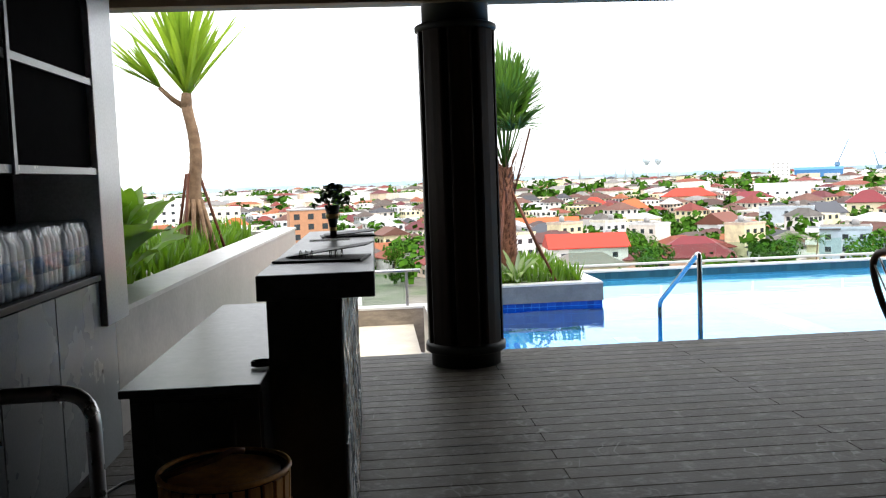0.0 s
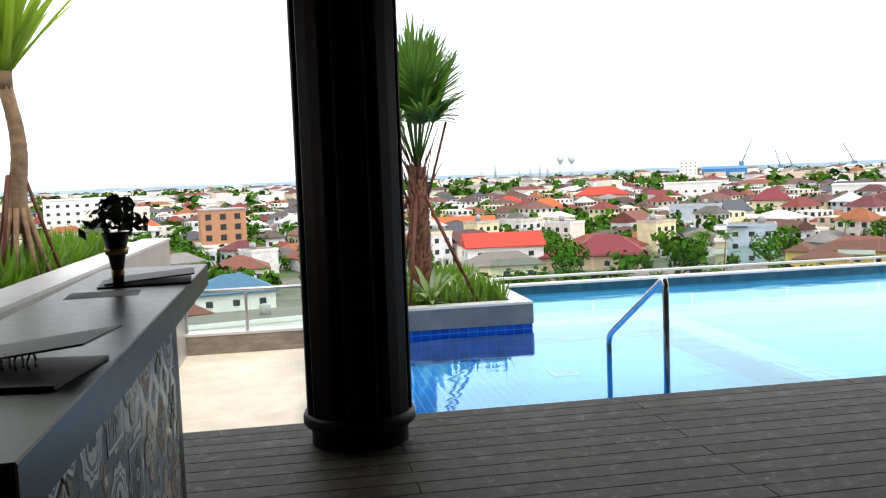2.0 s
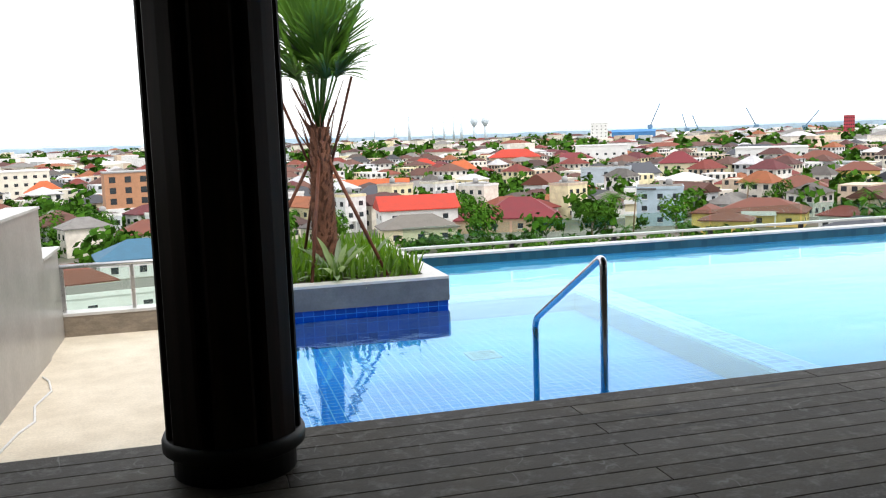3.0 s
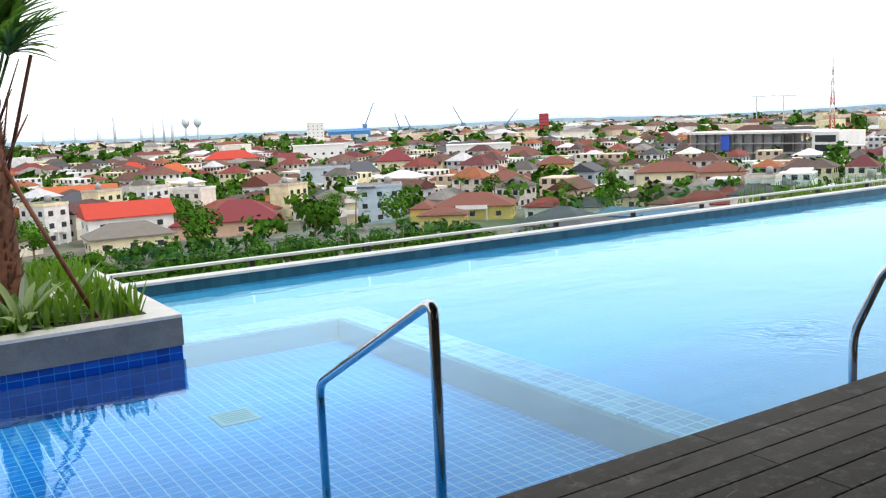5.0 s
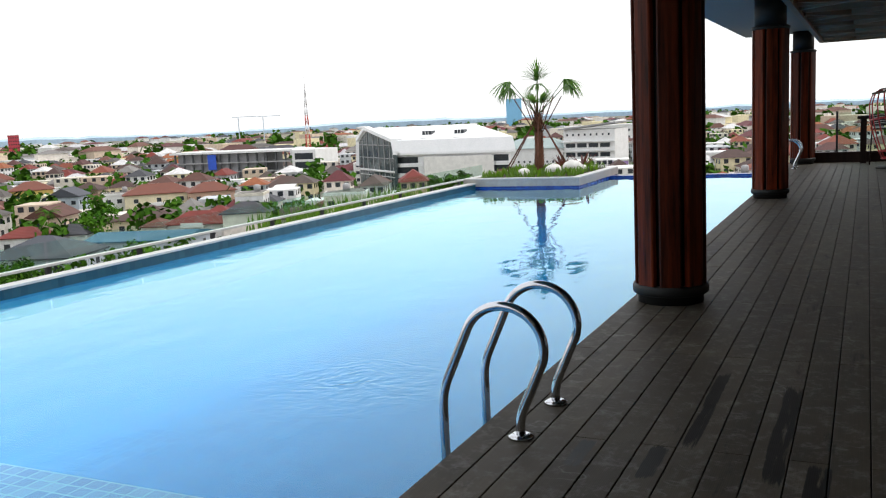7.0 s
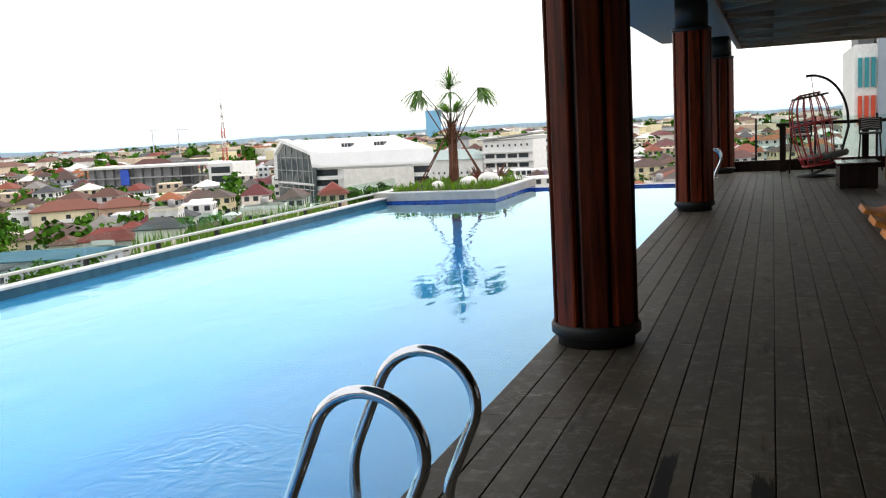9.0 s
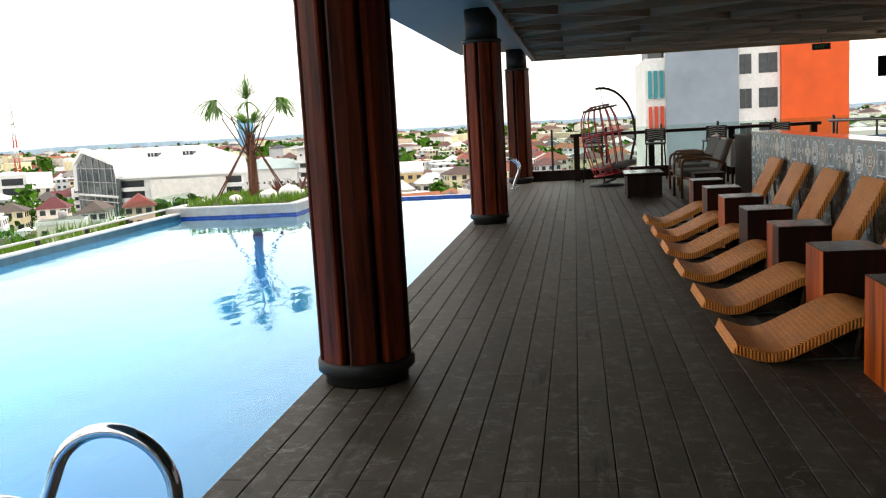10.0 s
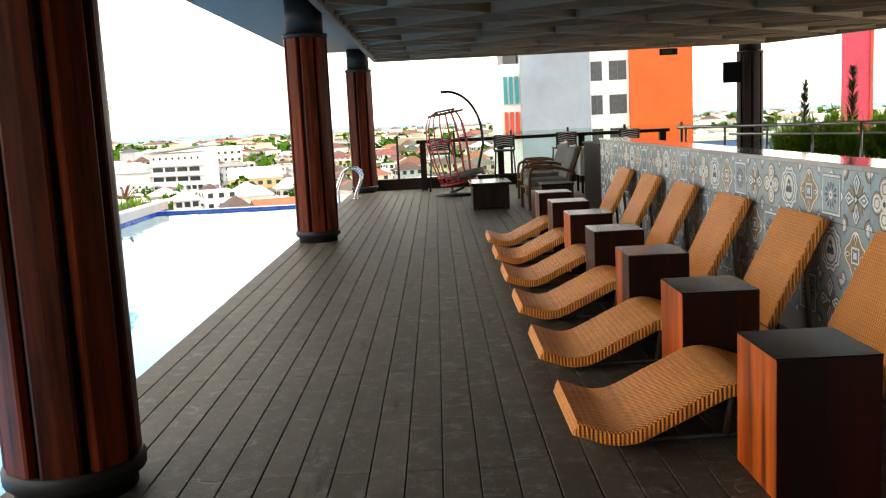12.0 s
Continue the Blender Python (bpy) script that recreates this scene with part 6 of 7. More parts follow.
# middle rows
landmark(121, 253, 12.5, 11, 1, 3.2, "house with a grey-brown hipped roof", WHITE, GREY_R)
landmark(172, 232, 15, 12, 2, 3.4, "house with a brown-red hipped roof and balcony", CREAM_W, BROWN_R, porch=True)
landmark(185, 224, 15, 11, 1, 3.2, "white house with a brown-red hipped roof", WHITE, BROWN_R, turn=-15)
landmark(215, 242, 11, 10, 2, 3.0, "blue-grey gabled house with a slate roof", GREY_W, SLATE, True, turn=70)
landmark(219, 224, 10, 9, 2, 1.0, "small white flat-roofed house", WHITE, None, flat_top=True)
landmark(223, 211, 21, 11, 2, 3.2, "row of cream houses with brown-red roofs", CREAM_W, BROWN_R, porch=True)
landmark(229, 195, 14, 10, 2, 3.0, "white and peach house with brown-red roofs", PINK_W, BROWN_R, porch=True, turn=10)
landmark(239, 189, 11, 9, 2, 1.0, "flat-roofed white house with dark windows", WHITE, None, flat_top=True)
landmark(243, 175, 14, 11, 2, 3.4, "house with a dark brown hipped roof", CREAM_W, DARK_BROWN, porch=True)
landmark(119, 301, 13, 11, 2, 4.0, "white gabled house with a red roof", WHITE, BROWN_R, True, turn=62)
landmark(133, 306, 12, 11, 1, 3.6, "house with a bright orange hipped roof", CREAM_W, ORANGE_R)
landmark(98, 315, 12, 11, 1, 3.4, "white house with a maroon roof", WHITE, MAROON, wing=5)
landmark(174, 337, 16, 10, 2, 4.6, "white gabled house with a black roof", WHITE, SLATE, True, turn=55)
landmark(158, 334, 20, 10, 3, 1.0, "pale grey row of three-storey houses", GREY_W, None, flat_top=True, porch=True)
landmark(201, 352, 16, 12, 3, 5.0, "tall cream house with a maroon hipped roof and balcony", CREAM_W, MAROON, porch=True)
# further rows
landmark(243, 292, 15, 11, 2, 3.4, "yellow house with a brown-red roof", YELLOW_W, BROWN_R)
landmark(70, 368, 28, 14, 1, 4.4, "long building with a worn orange roof", PINK_W, ORANGE_R, True)
landmark(62, 312, 22, 13, 1, 5.0, "house with a dark slate hipped roof", WHITE, SLATE)
landmark(132, 454, 18, 12, 2, 4.6, "house with a bright orange hipped roof", WHITE, ORANGE_R)
landmark(186, 520, 31, 16, 3, 5.0, "peach school block with a bright red hipped roof", PINK_W, RED_TILE)
landmark(225, 521, 26, 16, 2, 4.5, "long white house with a maroon roof", WHITE, MAROON)
landmark(125, 505, 18, 14, 2, 5.0, "white house with a bright red roof", WHITE, RED_TILE)
landmark(332, 489, 35, 18, 2, 6.0, "long white hall with dark slate roofs", WHITE, SLATE)
landmark(302, 390, 21, 14, 2, 4.4, "cream house with a brown-red roof", CREAM_W, BROWN_R)
landmark(-87, 398, 26, 14, 2, 1.0, "long white flat-roofed block", WHITE, None, flat_top=True)
landmark(-62, 405, 15, 12, 2, 5.0, "house with a tall orange-red roof", PINK_W, ORANGE_R)
landmark(-70, 330, 24, 14, 1, 4.0, "house with brown roofs among trees", WHITE, BROWN_R)

t = house(119, 219, -28, 12, 10, 3, 0, "three-storey pale blue house with an open roof terrace", BLUE_W, None, flat_top=True, name="town_house")
part("terrace_roof", box(-9, -1, -5.5, 4.5, 9.6, 10.0), DARKGREY, t, "dark flat terrace roof")
part("yellow_wing", box(-9, -6.05, -5.0, 4.0, 0, 7.0), plain("cream_wall", (0.68, 0.62, 0.42)), t, "cream side wing")
for k in range(3):
    part("balcony", box(-9.3, -6.0, -6.2, -5.0, 2.9 + 3.1 * k, 3.9 + 3.1 * k), WHITE, t)
claim(119, 219, 11)

t = thing("brick_block", -21, 291, GROUND_Z, 10, "unfinished bare brick block above a white ground storey", "building")
part("lower_wall", box(-7.5, 7.5, -6, 6, 0, 7), WHITE, t, "white rendered lower storeys")
part("upper_wall", box(-6.8, 6.8, -5.6, 5.6, 7, 17.5), BRICK_W, t, "bare brick upper storeys")
part("roof_slab", box(-7.0, 7.0, -5.8, 5.8, 17.5, 17.9), GREY, t)
for r in range(3):
    for k in range(3):
        part("opening", box(-5.5 + 4.4 * k, -3.7 + 4.4 * k, -5.66, -5.5, 8.2 + 3.2 * r, 10.0 + 3.2 * r), PANE, t)
        part("opening", box(6.75, 6.86, -4.4 + 3.2 * k, -2.9 + 3.2 * k, 8.2 + 3.2 * r, 10.0 + 3.2 * r), PANE, t)
windows_on(t, 15, 12, 0, 2, 4, sides="SE")
claim(-21, 291, 12)


def block(name, x, y, rz, w, d, h, wall, label, rows=3, cols=8, roof=None, size=(1.6, 1.4), sides="SWE"):
    t = thing(name, x, y, GROUND_Z, rz, label, "building")
    part("wall", box(-w / 2, w / 2, -d / 2, d / 2, 0, h), wall, t)
    part("roof_edge", box(-w / 2 - 0.3, w / 2 + 0.3, -d / 2 - 0.3, d / 2 + 0.3, h, h + 0.6), roof or WHITE, t)
    windows_on(t, w, d, 0.4, rows, cols, size, (h - 1) / max(1, rows), sides, False)
    claim(x, y, max(w, d) * 0.55)
    return t


school = thing("school_building", 406, 119, GROUND_Z, -98, "long white school with ribbon windows and grey sheet roofs", "building")
part("tall_block", box(-11, 14, -8, 8, 0, 18), WHITE, school)
bm = prism([(-12.5, -10), (15, -10), (15, 10), (-12.5, 10)], 18.0, 18.7)
for v in bm.verts:
    v.co.z += (v.co.x + 12.5) * 0.09
part("sloped_roof", bm, GREY, school, "grey sheet roof rising to one end")
part("low_wing", box(-45, -11.1, -9, 7, 0, 10), WHITE, school, "long low wing")
bm = hip(34, 16, 10, 4.6, 1.0)
bmesh.ops.translate(bm, verts=bm.verts, vec=(-28.5, -1, 0))
part("wing_roof", bm, plain("pale_green_sheet_roof", (0.34, 0.42, 0.41)), school, "pale green sheet roof")
for z in (4.0, 8.2, 12.4):
    part("ledge", box(-11.5, 14.3, -9.6, -8.0, z, z + 0.5), WHITE, school, "white balcony ledge")
    for k in range(4):
        x = -9.8 + 5.6 * k
        part("window_band", box(x, x + 4.6, -8.12, -7.9, z - 2.4, z - 0.5), PANE, school)
for k in range(8):
    part("port_window", box(-9.5 + 2.9 * k, -8.7 + 2.9 * k, -8.1, -7.9, 15.2, 16.2), PANE, school)
for k in range(11):
    part("port_window", box(-43.5 + 3.0 * k, -42.6 + 3.0 * k, -9.1, -8.9, 3.4, 4.4), PANE, school)
claim(395, 125, 40)
block("white_block", 531, 145, -62, 48, 20, 17, WHITE, "plain white office block in town", 4, 12, sides="SW")
t = block("pediment_house", 334, 72, -78, 19, 12, 9, plain("ochre_wall", (0.72, 0.52, 0.25)), "ochre house front with a white pediment", 3, 6, sides="S")
part("pediment", hip(19, 12, 9.6, 3.4, 0.3, True), WHITE, t)
block("shop_house", 342, 92, -76, 9, 12, 7, plain("lilac_wall", (0.45, 0.30, 0.62)), "small lilac painted shop house", 2, 3, sides="S")
block("shop_house", 340, 103, -76, 9, 12, 7, plain("sky_wall", (0.25, 0.52, 0.75)), "small sky blue shop house", 2, 3, sides="S")
block("shop_house", 338, 54, -80, 10, 12, 9, WHITE, "narrow white painted shop house", 3, 3, sides="S")
block("white_block", -104, 462, 14, 26, 16, 20, WHITE, "tall white apartment block in town", 5, 6)
block("white_block", -80, 446, 10, 28, 14, 15, plain("cream_block", (0.74, 0.70, 0.60)), "cream apartment block with a red sign", 4, 7)
block("white_block", 262, 560, -24, 34, 18, 14, WHITE, "white warehouse with a blue band", 2, 6)
block("white_block", 330, 470, -34, 40, 20, 11, WHITE, "long white two-storey hall", 2, 8)
block("red_tower", 807, 984, -39, 13, 14, 31, plain("red_cladding", (0.42, 0.04, 0.06)), "tall red clad tower block far off", 7, 5)

HALL_WHITE = surf("fresh_white_cladding", (0.86, 0.87, 0.87), (0.93, 0.93, 0.93), 0.5, scale=0.2, fine=3, bump=0.02)
# white hall with a folded roof and a glazed end
hall = thing("exhibition_hall", 299, 165, GROUND_Z, 0, "large white hall with a folded roof and a glazed end", "building")
along, deep = Vector((0.02, -1, 0)) * 47, Vector((0.66, 0.75, 0)) * 42
prof = [(-0.04, 13.4), (0.0, 18.0), (0.74, 22.8), (1.0, 18.0), (1.03, 8.0)]


def hall_strip(shift, thick, f0, f1):
    bm = bmesh.new()
    rows = []
    for f, z in prof:
        rows.append([bm.verts.new(deep * f + along * g + Vector((0, 0, z + q + shift))) for g, q in ((f0, 0), (f1, 0), (f1, thick), (f0, thick))])
    for a, b in zip(rows, rows[1:]):
        for k in range(4):
            bm.faces.new((a[k], a[(k + 1) % 4], b[(k + 1) % 4], b[k]))
    bm.faces.new(rows[0])
    bm.faces.new(rows[-1][::-1])
    bmesh.ops.recalc_face_normals(bm, faces=bm.faces)
    return bm


part("roof", hall_strip(0, 0.8, 0.0, 1.0), HALL_WHITE, hall, "folded white roof")
part("end_frame", hall_strip(0.2, 1.4, -0.03, 0.03), HALL_WHITE, hall, "white portal frame")
inner = deep * 0.05


def hall_wall(name, g0, g1, z0, z1, material, out=0.0, label=""):
    """A stretch of the long front, set back under the roof's edge."""
    a, b = inner + along * g0 - deep.normalized() * out, inner + along * g1 - deep.normalized() * out
    q = deep.normalized() * 0.5
    bm = prism([(a.x, a.y), (b.x, b.y), (b.x + q.x, b.y + q.y), (a.x + q.x, a.y + q.y)], z0, z1)
    bmesh.ops.recalc_face_normals(bm, faces=bm.faces)
    return part(name, bm, material, hall, label)


hall_wall("front_wall", 0.0, 1.0, 0, 14, HALL_WHITE)
hall_wall("blank_wall", 0.24, 0.82, 0, 12.5, plain("off_white_panel", (0.80, 0.78, 0.73)), 4.0, "plain off-white panel wall")
for g0, g1 in ((0.03, 0.22), (0.84, 0.98)):
    for z in (2.5, 6.5, 10.2):
        hall_wall("window_band", g0, g1, z, z + 2.3, PANE, 0.1)
        hall_wall("ledge", g0, g1, z - 1.3, z - 0.3, WHITE, 3.6, "white projecting ledge")
HALL_GLASS = surf("green_grey_glazing", (0.03, 0.045, 0.05), (0.09, 0.12, 0.125), 0.2, scale=0.2, fine=1, bump=0)
bm = bmesh.new()
vs = [bm.verts.new(deep * f + Vector((0, 0, z))) for f, z in [(0, 0)] + prof + [(1, 0)]]
vs2 = [bm.verts.new(v.co + along.normalized() * 0.5) for v in vs]
bm.faces.new(vs)
bm.faces.new(vs2[::-1])
for k in range(len(vs)):
    bm.faces.new((vs[k], vs[(k + 1) % len(vs)], vs2[(k + 1) % len(vs)], vs2[k]))
bmesh.ops.recalc_face_normals(bm, faces=bm.faces)
part("glazed_end", bm, HALL_GLASS, hall, "glazed gable end")
for f in (0.12, 0.27, 0.42, 0.57, 0.74, 0.88):
    p = deep * f - along.normalized() * 0.15
    top = 18.0 + 4.8 * f / 0.74 if f < 0.74 else 22.8 - 4.8 * (f - 0.74) / 0.26
    part("mullion", box(p.x - 0.16, p.x + 0.16, p.y - 0.16, p.y + 0.16, 0, top), GREY, hall)
for z in (5, 7, 12, 17):
    part("transom", tube([deep * 0.02 - along.normalized() * 0.1 + Vector((0, 0, z)), deep * 0.98 - along.normalized() * 0.1 + Vector((0, 0, z))], 0.2 if z != 7 else 0.6, 4), WHITE if z < 8 else GREY, hall)
for g in (0.42, 0.70):
    p = deep * 0.30 + along * g + Vector((0, 0, 19.9))
    sky_light = part("skylight", box(p.x - 1.6, p.x + 1.6, p.y - 1.9, p.y + 1.9, p.z, p.z + 1.9), PANE, hall, "dark roof window")
    for k in (-0.6, 0.6):
        part("glazing_bar", box(p.x - 1.7, p.x - 1.601, p.y + k - 0.1, p.y + k + 0.1, p.z, p.z + 1.9), WHITE, sky_light)
for g in (0.05, 0.26, 0.58):
    p = deep * 0.06 + along * g + Vector((0, 0, 18.3))
    part("roof_slot", box(p.x - 0.6, p.x + 0.5, p.y - 2.2, p.y + 2.2, p.z, p.z + 0.9), GREY, hall)
claim(315, 155, 38)

# long building under construction
site = thing("unfinished_building", 374, 287, GROUND_Z, -87, "long grey unfinished building with a white roof", "building")
for z in (4.5, 9.0):
    part("floor_slab", box(-42, 42, -10, 10, z, z + 0.6), GREY, site)
part("roof", box(-43, 30, -11, 11, 14.0, 15.0), WHITE, site, "white flat roof")
part("infill_wall", box(-40, 12, -8, 9, 0, 13.9), plain("grey_panel", (0.30, 0.30, 0.31)), site, "grey panel walls")
part("blue_sheet", box(-20, -15, -10.3, -10.0, 6, 13.5), plain("blue_tarpaulin", (0.03, 0.10, 0.55)), site, "blue sheeting")
for k in range(15):
    part("pillar", box(-41 + 5.5 * k, -40.2 + 5.5 * k, -9.9, -9.1, 0, 14.0), DARKGREY, site)
part("end_block", box(30, 43, -11, 11, 0, 14.5), WHITE, site, "white end block")
for k in range(3):
    part("glass_band", box(31.5, 41.5, -11.1, -10.9, 1.5 + 4.2 * k, 4.5 + 4.2 * k), PANE, site)
claim(374, 287, 45)

# mast, cranes, works on the horizon
MAST_RED, MAST_WHITE = plain("red_mast_paint", (0.5, 0.06, 0.04)), plain("white_mast_paint", (0.75, 0.75, 0.75))
mast = thing("radio_mast", 538, 362, GROUND_Z, 0, "red and white lattice radio mast", "mast")
for k in range(8):
    z0, z1 = 6.5 * k, 6.5 * (k + 1)
    r0, r1 = 2.6 - 0.27 * k, 2.6 - 0.27 * (k + 1)
    paint = MAST_RED if k in (0, 1, 2, 4) else MAST_WHITE
    for a in range(4):
        c0, c1 = (math.cos(a * math.pi / 2), math.sin(a * math.pi / 2)), (math.cos((a + 1) * math.pi / 2), math.sin((a + 1) * math.pi / 2))
        part("leg", tube([(r0 * c0[0], r0 * c0[1], z0), (r1 * c0[0], r1 * c0[1], z1)], 0.20, 4), paint, mast)
        part("diagonal", tube([(r0 * c0[0], r0 * c0[1], z0), (r1 * c1[0], r1 * c1[1], z1)], 0.14, 4), paint, mast)
        part("cross_bar", tube([(r1 * c0[0], r1 * c0[1], z1), (r1 * c1[0], r1 * c1[1], z1)], 0.14, 4), paint, mast)
part("spire", tube([(0, 0, 52), (0, 0, 60)], 0.25, 5), MAST_WHITE, mast)


def far_at(az, r):
    return r * math.sin(radians(az)), r * math.cos(radians(az))


# distance haze is mixed into this pale blue-grey
HAZY = plain("haze_paled_works", (0.55, 0.63, 0.69))
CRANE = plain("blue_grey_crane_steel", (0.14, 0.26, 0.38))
for az, r, h, lean in ((28.1, 1500, 62, 16), (30.3, 1550, 44, -8), (31.0, 1500, 40, -10), (34.3, 1550, 50, -16), (37.0, 1500, 42, 20)):
    x, y = far_at(az, r)
    t = thing("harbour_crane", x, y, GROUND_Z, -az, "tall blue-grey harbour crane on the horizon", "crane", "cranes on the horizon")
    part("tower", box(-3, 3, -3, 3, 0, h * 0.45), CRANE, t)
    part("jib", tube([(0, 0, h * 0.4), (lean, 0, h)], 1.1, 4), CRANE, t)
    part("cab", box(-4, 4, -4, 4, h * 0.36, h * 0.45), CRANE, t)
for az, r in ((52.0, 900), (53.5, 930)):
    x, y = far_at(az, r)
    t = thing("tower_crane", x, y, GROUND_Z, -az, "slim tower crane above the roofs", "crane", "cranes on the horizon")
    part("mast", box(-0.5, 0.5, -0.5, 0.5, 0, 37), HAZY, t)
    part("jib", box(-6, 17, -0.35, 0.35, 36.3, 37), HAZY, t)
x, y = far_at(27.1, 1480)
t = thing("blue_works", x, y, GROUND_Z, -27, "blue factory sheds beside the harbour", "factory")
WORKS = plain("blue_sheet_metal", (0.06, 0.22, 0.48))
part("shed", box(-34, 34, -12, 12, 0, 17), WORKS, t)
part("shed_roof", hip(68, 24, 17, 4, 0.5, True), WORKS, t)
for k in range(3):
    part("silo", lathe([(6, 0), (6, 12), (2, 15)], 16, 46 + 19 * k, 0), WHITE, t)
x, y = far_at(25.0, 1400)
block("harbour_office", x, y, -25, 26, 16, 32, WHITE, "white harbour tower block", 6, 4)
for az, h, w in ((10.9, 46, 2.5), (13.1, 62, 5), (14.6, 38, 5), (15.3, 46, 4), (15.9, 58, 4), (16.4, 40, 6), (12.2, 34, 8), (9.2, 40, 5)):
    x, y = far_at(az, 2300)
    t = thing("chimney", x, y, GROUND_Z, 0, "tall works chimney on the horizon, paled for haze", "chimney", "chimneys on the horizon")
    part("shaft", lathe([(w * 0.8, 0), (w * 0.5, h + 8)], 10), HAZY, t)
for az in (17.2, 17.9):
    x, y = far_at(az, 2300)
    t = thing("water_tower", x, y, GROUND_Z, 0, "round-headed water tower on the horizon, paled for haze", "tower", "water towers on the horizon")
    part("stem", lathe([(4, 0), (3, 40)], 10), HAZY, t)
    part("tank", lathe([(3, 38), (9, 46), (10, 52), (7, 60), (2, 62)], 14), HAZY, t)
x, y = far_at(69.3, 1900)
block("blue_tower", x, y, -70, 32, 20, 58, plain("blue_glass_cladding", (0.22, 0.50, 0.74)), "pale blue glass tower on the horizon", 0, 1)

# neighbouring hotel with grey, white and orange faces, and a red pylon
tower = thing("hotel_tower", 85, 0, GROUND_Z, 0, "tall hotel tower with grey, white and orange faces", "building")
ORANGE_C, GREY_C = surf("orange_cladding", (0.74, 0.085, 0.003), (0.80, 0.10, 0.004), 0.5, scale=0.3, fine=0.5, bump=0), surf("blue_grey_cladding", (0.25, 0.30, 0.36), (0.28, 0.33, 0.39), 0.6, scale=0.3, fine=0.5, bump=0)
part("white_block", box(0, 14, -12.2, -2.6, 0, 60), WHITE, tower)
part("grey_face", box(-0.4, 0.0, -8.7, -2.6, 0, 32.0), GREY_C, tower, "grey clad face")
part("orange_face", box(-0.6, 14, -17.7, -12.21, 0, 60), ORANGE_C, tower, "orange clad face")
part("white_side", box(0.5, 14, -2.59, -0.9, 0, 31), WHITE, tower, "white side bay")
for r in range(10):
    z = 26.2 + 2.95 * (r - 5)
    for y0, y1 in ((-9.85, -8.85), (-12.0, -10.45)):
        win = part("window", box(-0.03, 0.02, y0, y1, z, z + 1.68), PANE, tower)
        part("frame", box(-0.06, -0.031, (y0 + y1) / 2 - 0.04, (y0 + y1) / 2 + 0.04, z, z + 1.68), DARKGREY, win)
TEAL_C, RED_C = plain("teal_fin", (0.03, 0.26, 0.30)), plain("red_fin", (0.60, 0.07, 0.03))
for k in range(3):
    y = -2.45 + 0.5 * k
    part("teal_fin", box(0.2, 0.49, y, y + 0.3, 27.5, 29.9), TEAL_C, tower, "teal sun fin")
    part("red_fin", box(0.2, 0.49, y, y + 0.3, 24.4, 26.8), RED_C, tower, "orange-red sun fin")
part("plant_room", box(1, 8, -2.4, -1.2, 31, 33), DARKGREY, tower)
pylon = thing("red_pylon", 60, -20.8, GROUND_Z, 0, "tall red clad sign pylon", "pylon")
part("shaft", box(0, 0.5, -0.75, 0.75, 0, 46), plain("red_pylon_cladding", (0.55, 0.05, 0.09)), pylon)
part("edge", box(-0.1, 0.6, -0.95, -0.751, 0, 46), MAST_RED, pylon)
block("white_block", 330, -38, -96, 30, 18, 24, WHITE, "white apartment block beyond the hotel", 6, 7, sides="S")
block("white_block", 130, -28, -96, 26, 14, 22, plain("blue_shed_wall", (0.10, 0.22, 0.50)), "blue sheet-metal hall beyond the hotel", 1, 4, sides="S")
claim(92, -9, 18)

# ordinary houses: near ones are things, far ones one joined mass
rnd = random.Random(77)
protos = []
kinds = [
    (11, 8, 1, 2.8, False, 0, False, False, "single-storey house with a hipped tile roof"),
    (12, 9, 2, 3.0, False, 0, True, False, "two-storey house with a hipped roof and a balcony"),
    (10, 13, 1, 3.0, True, 0, False, False, "gabled house with a tile roof"),
    (14, 9, 1, 3.2, False, 5, False, False, "house with a side wing under hipped roofs"),
    (9, 9, 2, 2.6, False, 0, False, True, "flat-roofed two-storey town house with a water tank"),
    (13, 10, 2, 3.4, True, 0, False, False, "two-storey gabled town house"),
    (8, 12, 3, 2.4, False, 0, True, True, "narrow three-storey flat-roofed town house"),
    (16, 11, 1, 3.6, False, 6, True, False, "large house with a hipped roof, wing and balcony"),
]
cell, count = 13.0, 0
far_houses, far_trees, near_trees = [], [], []
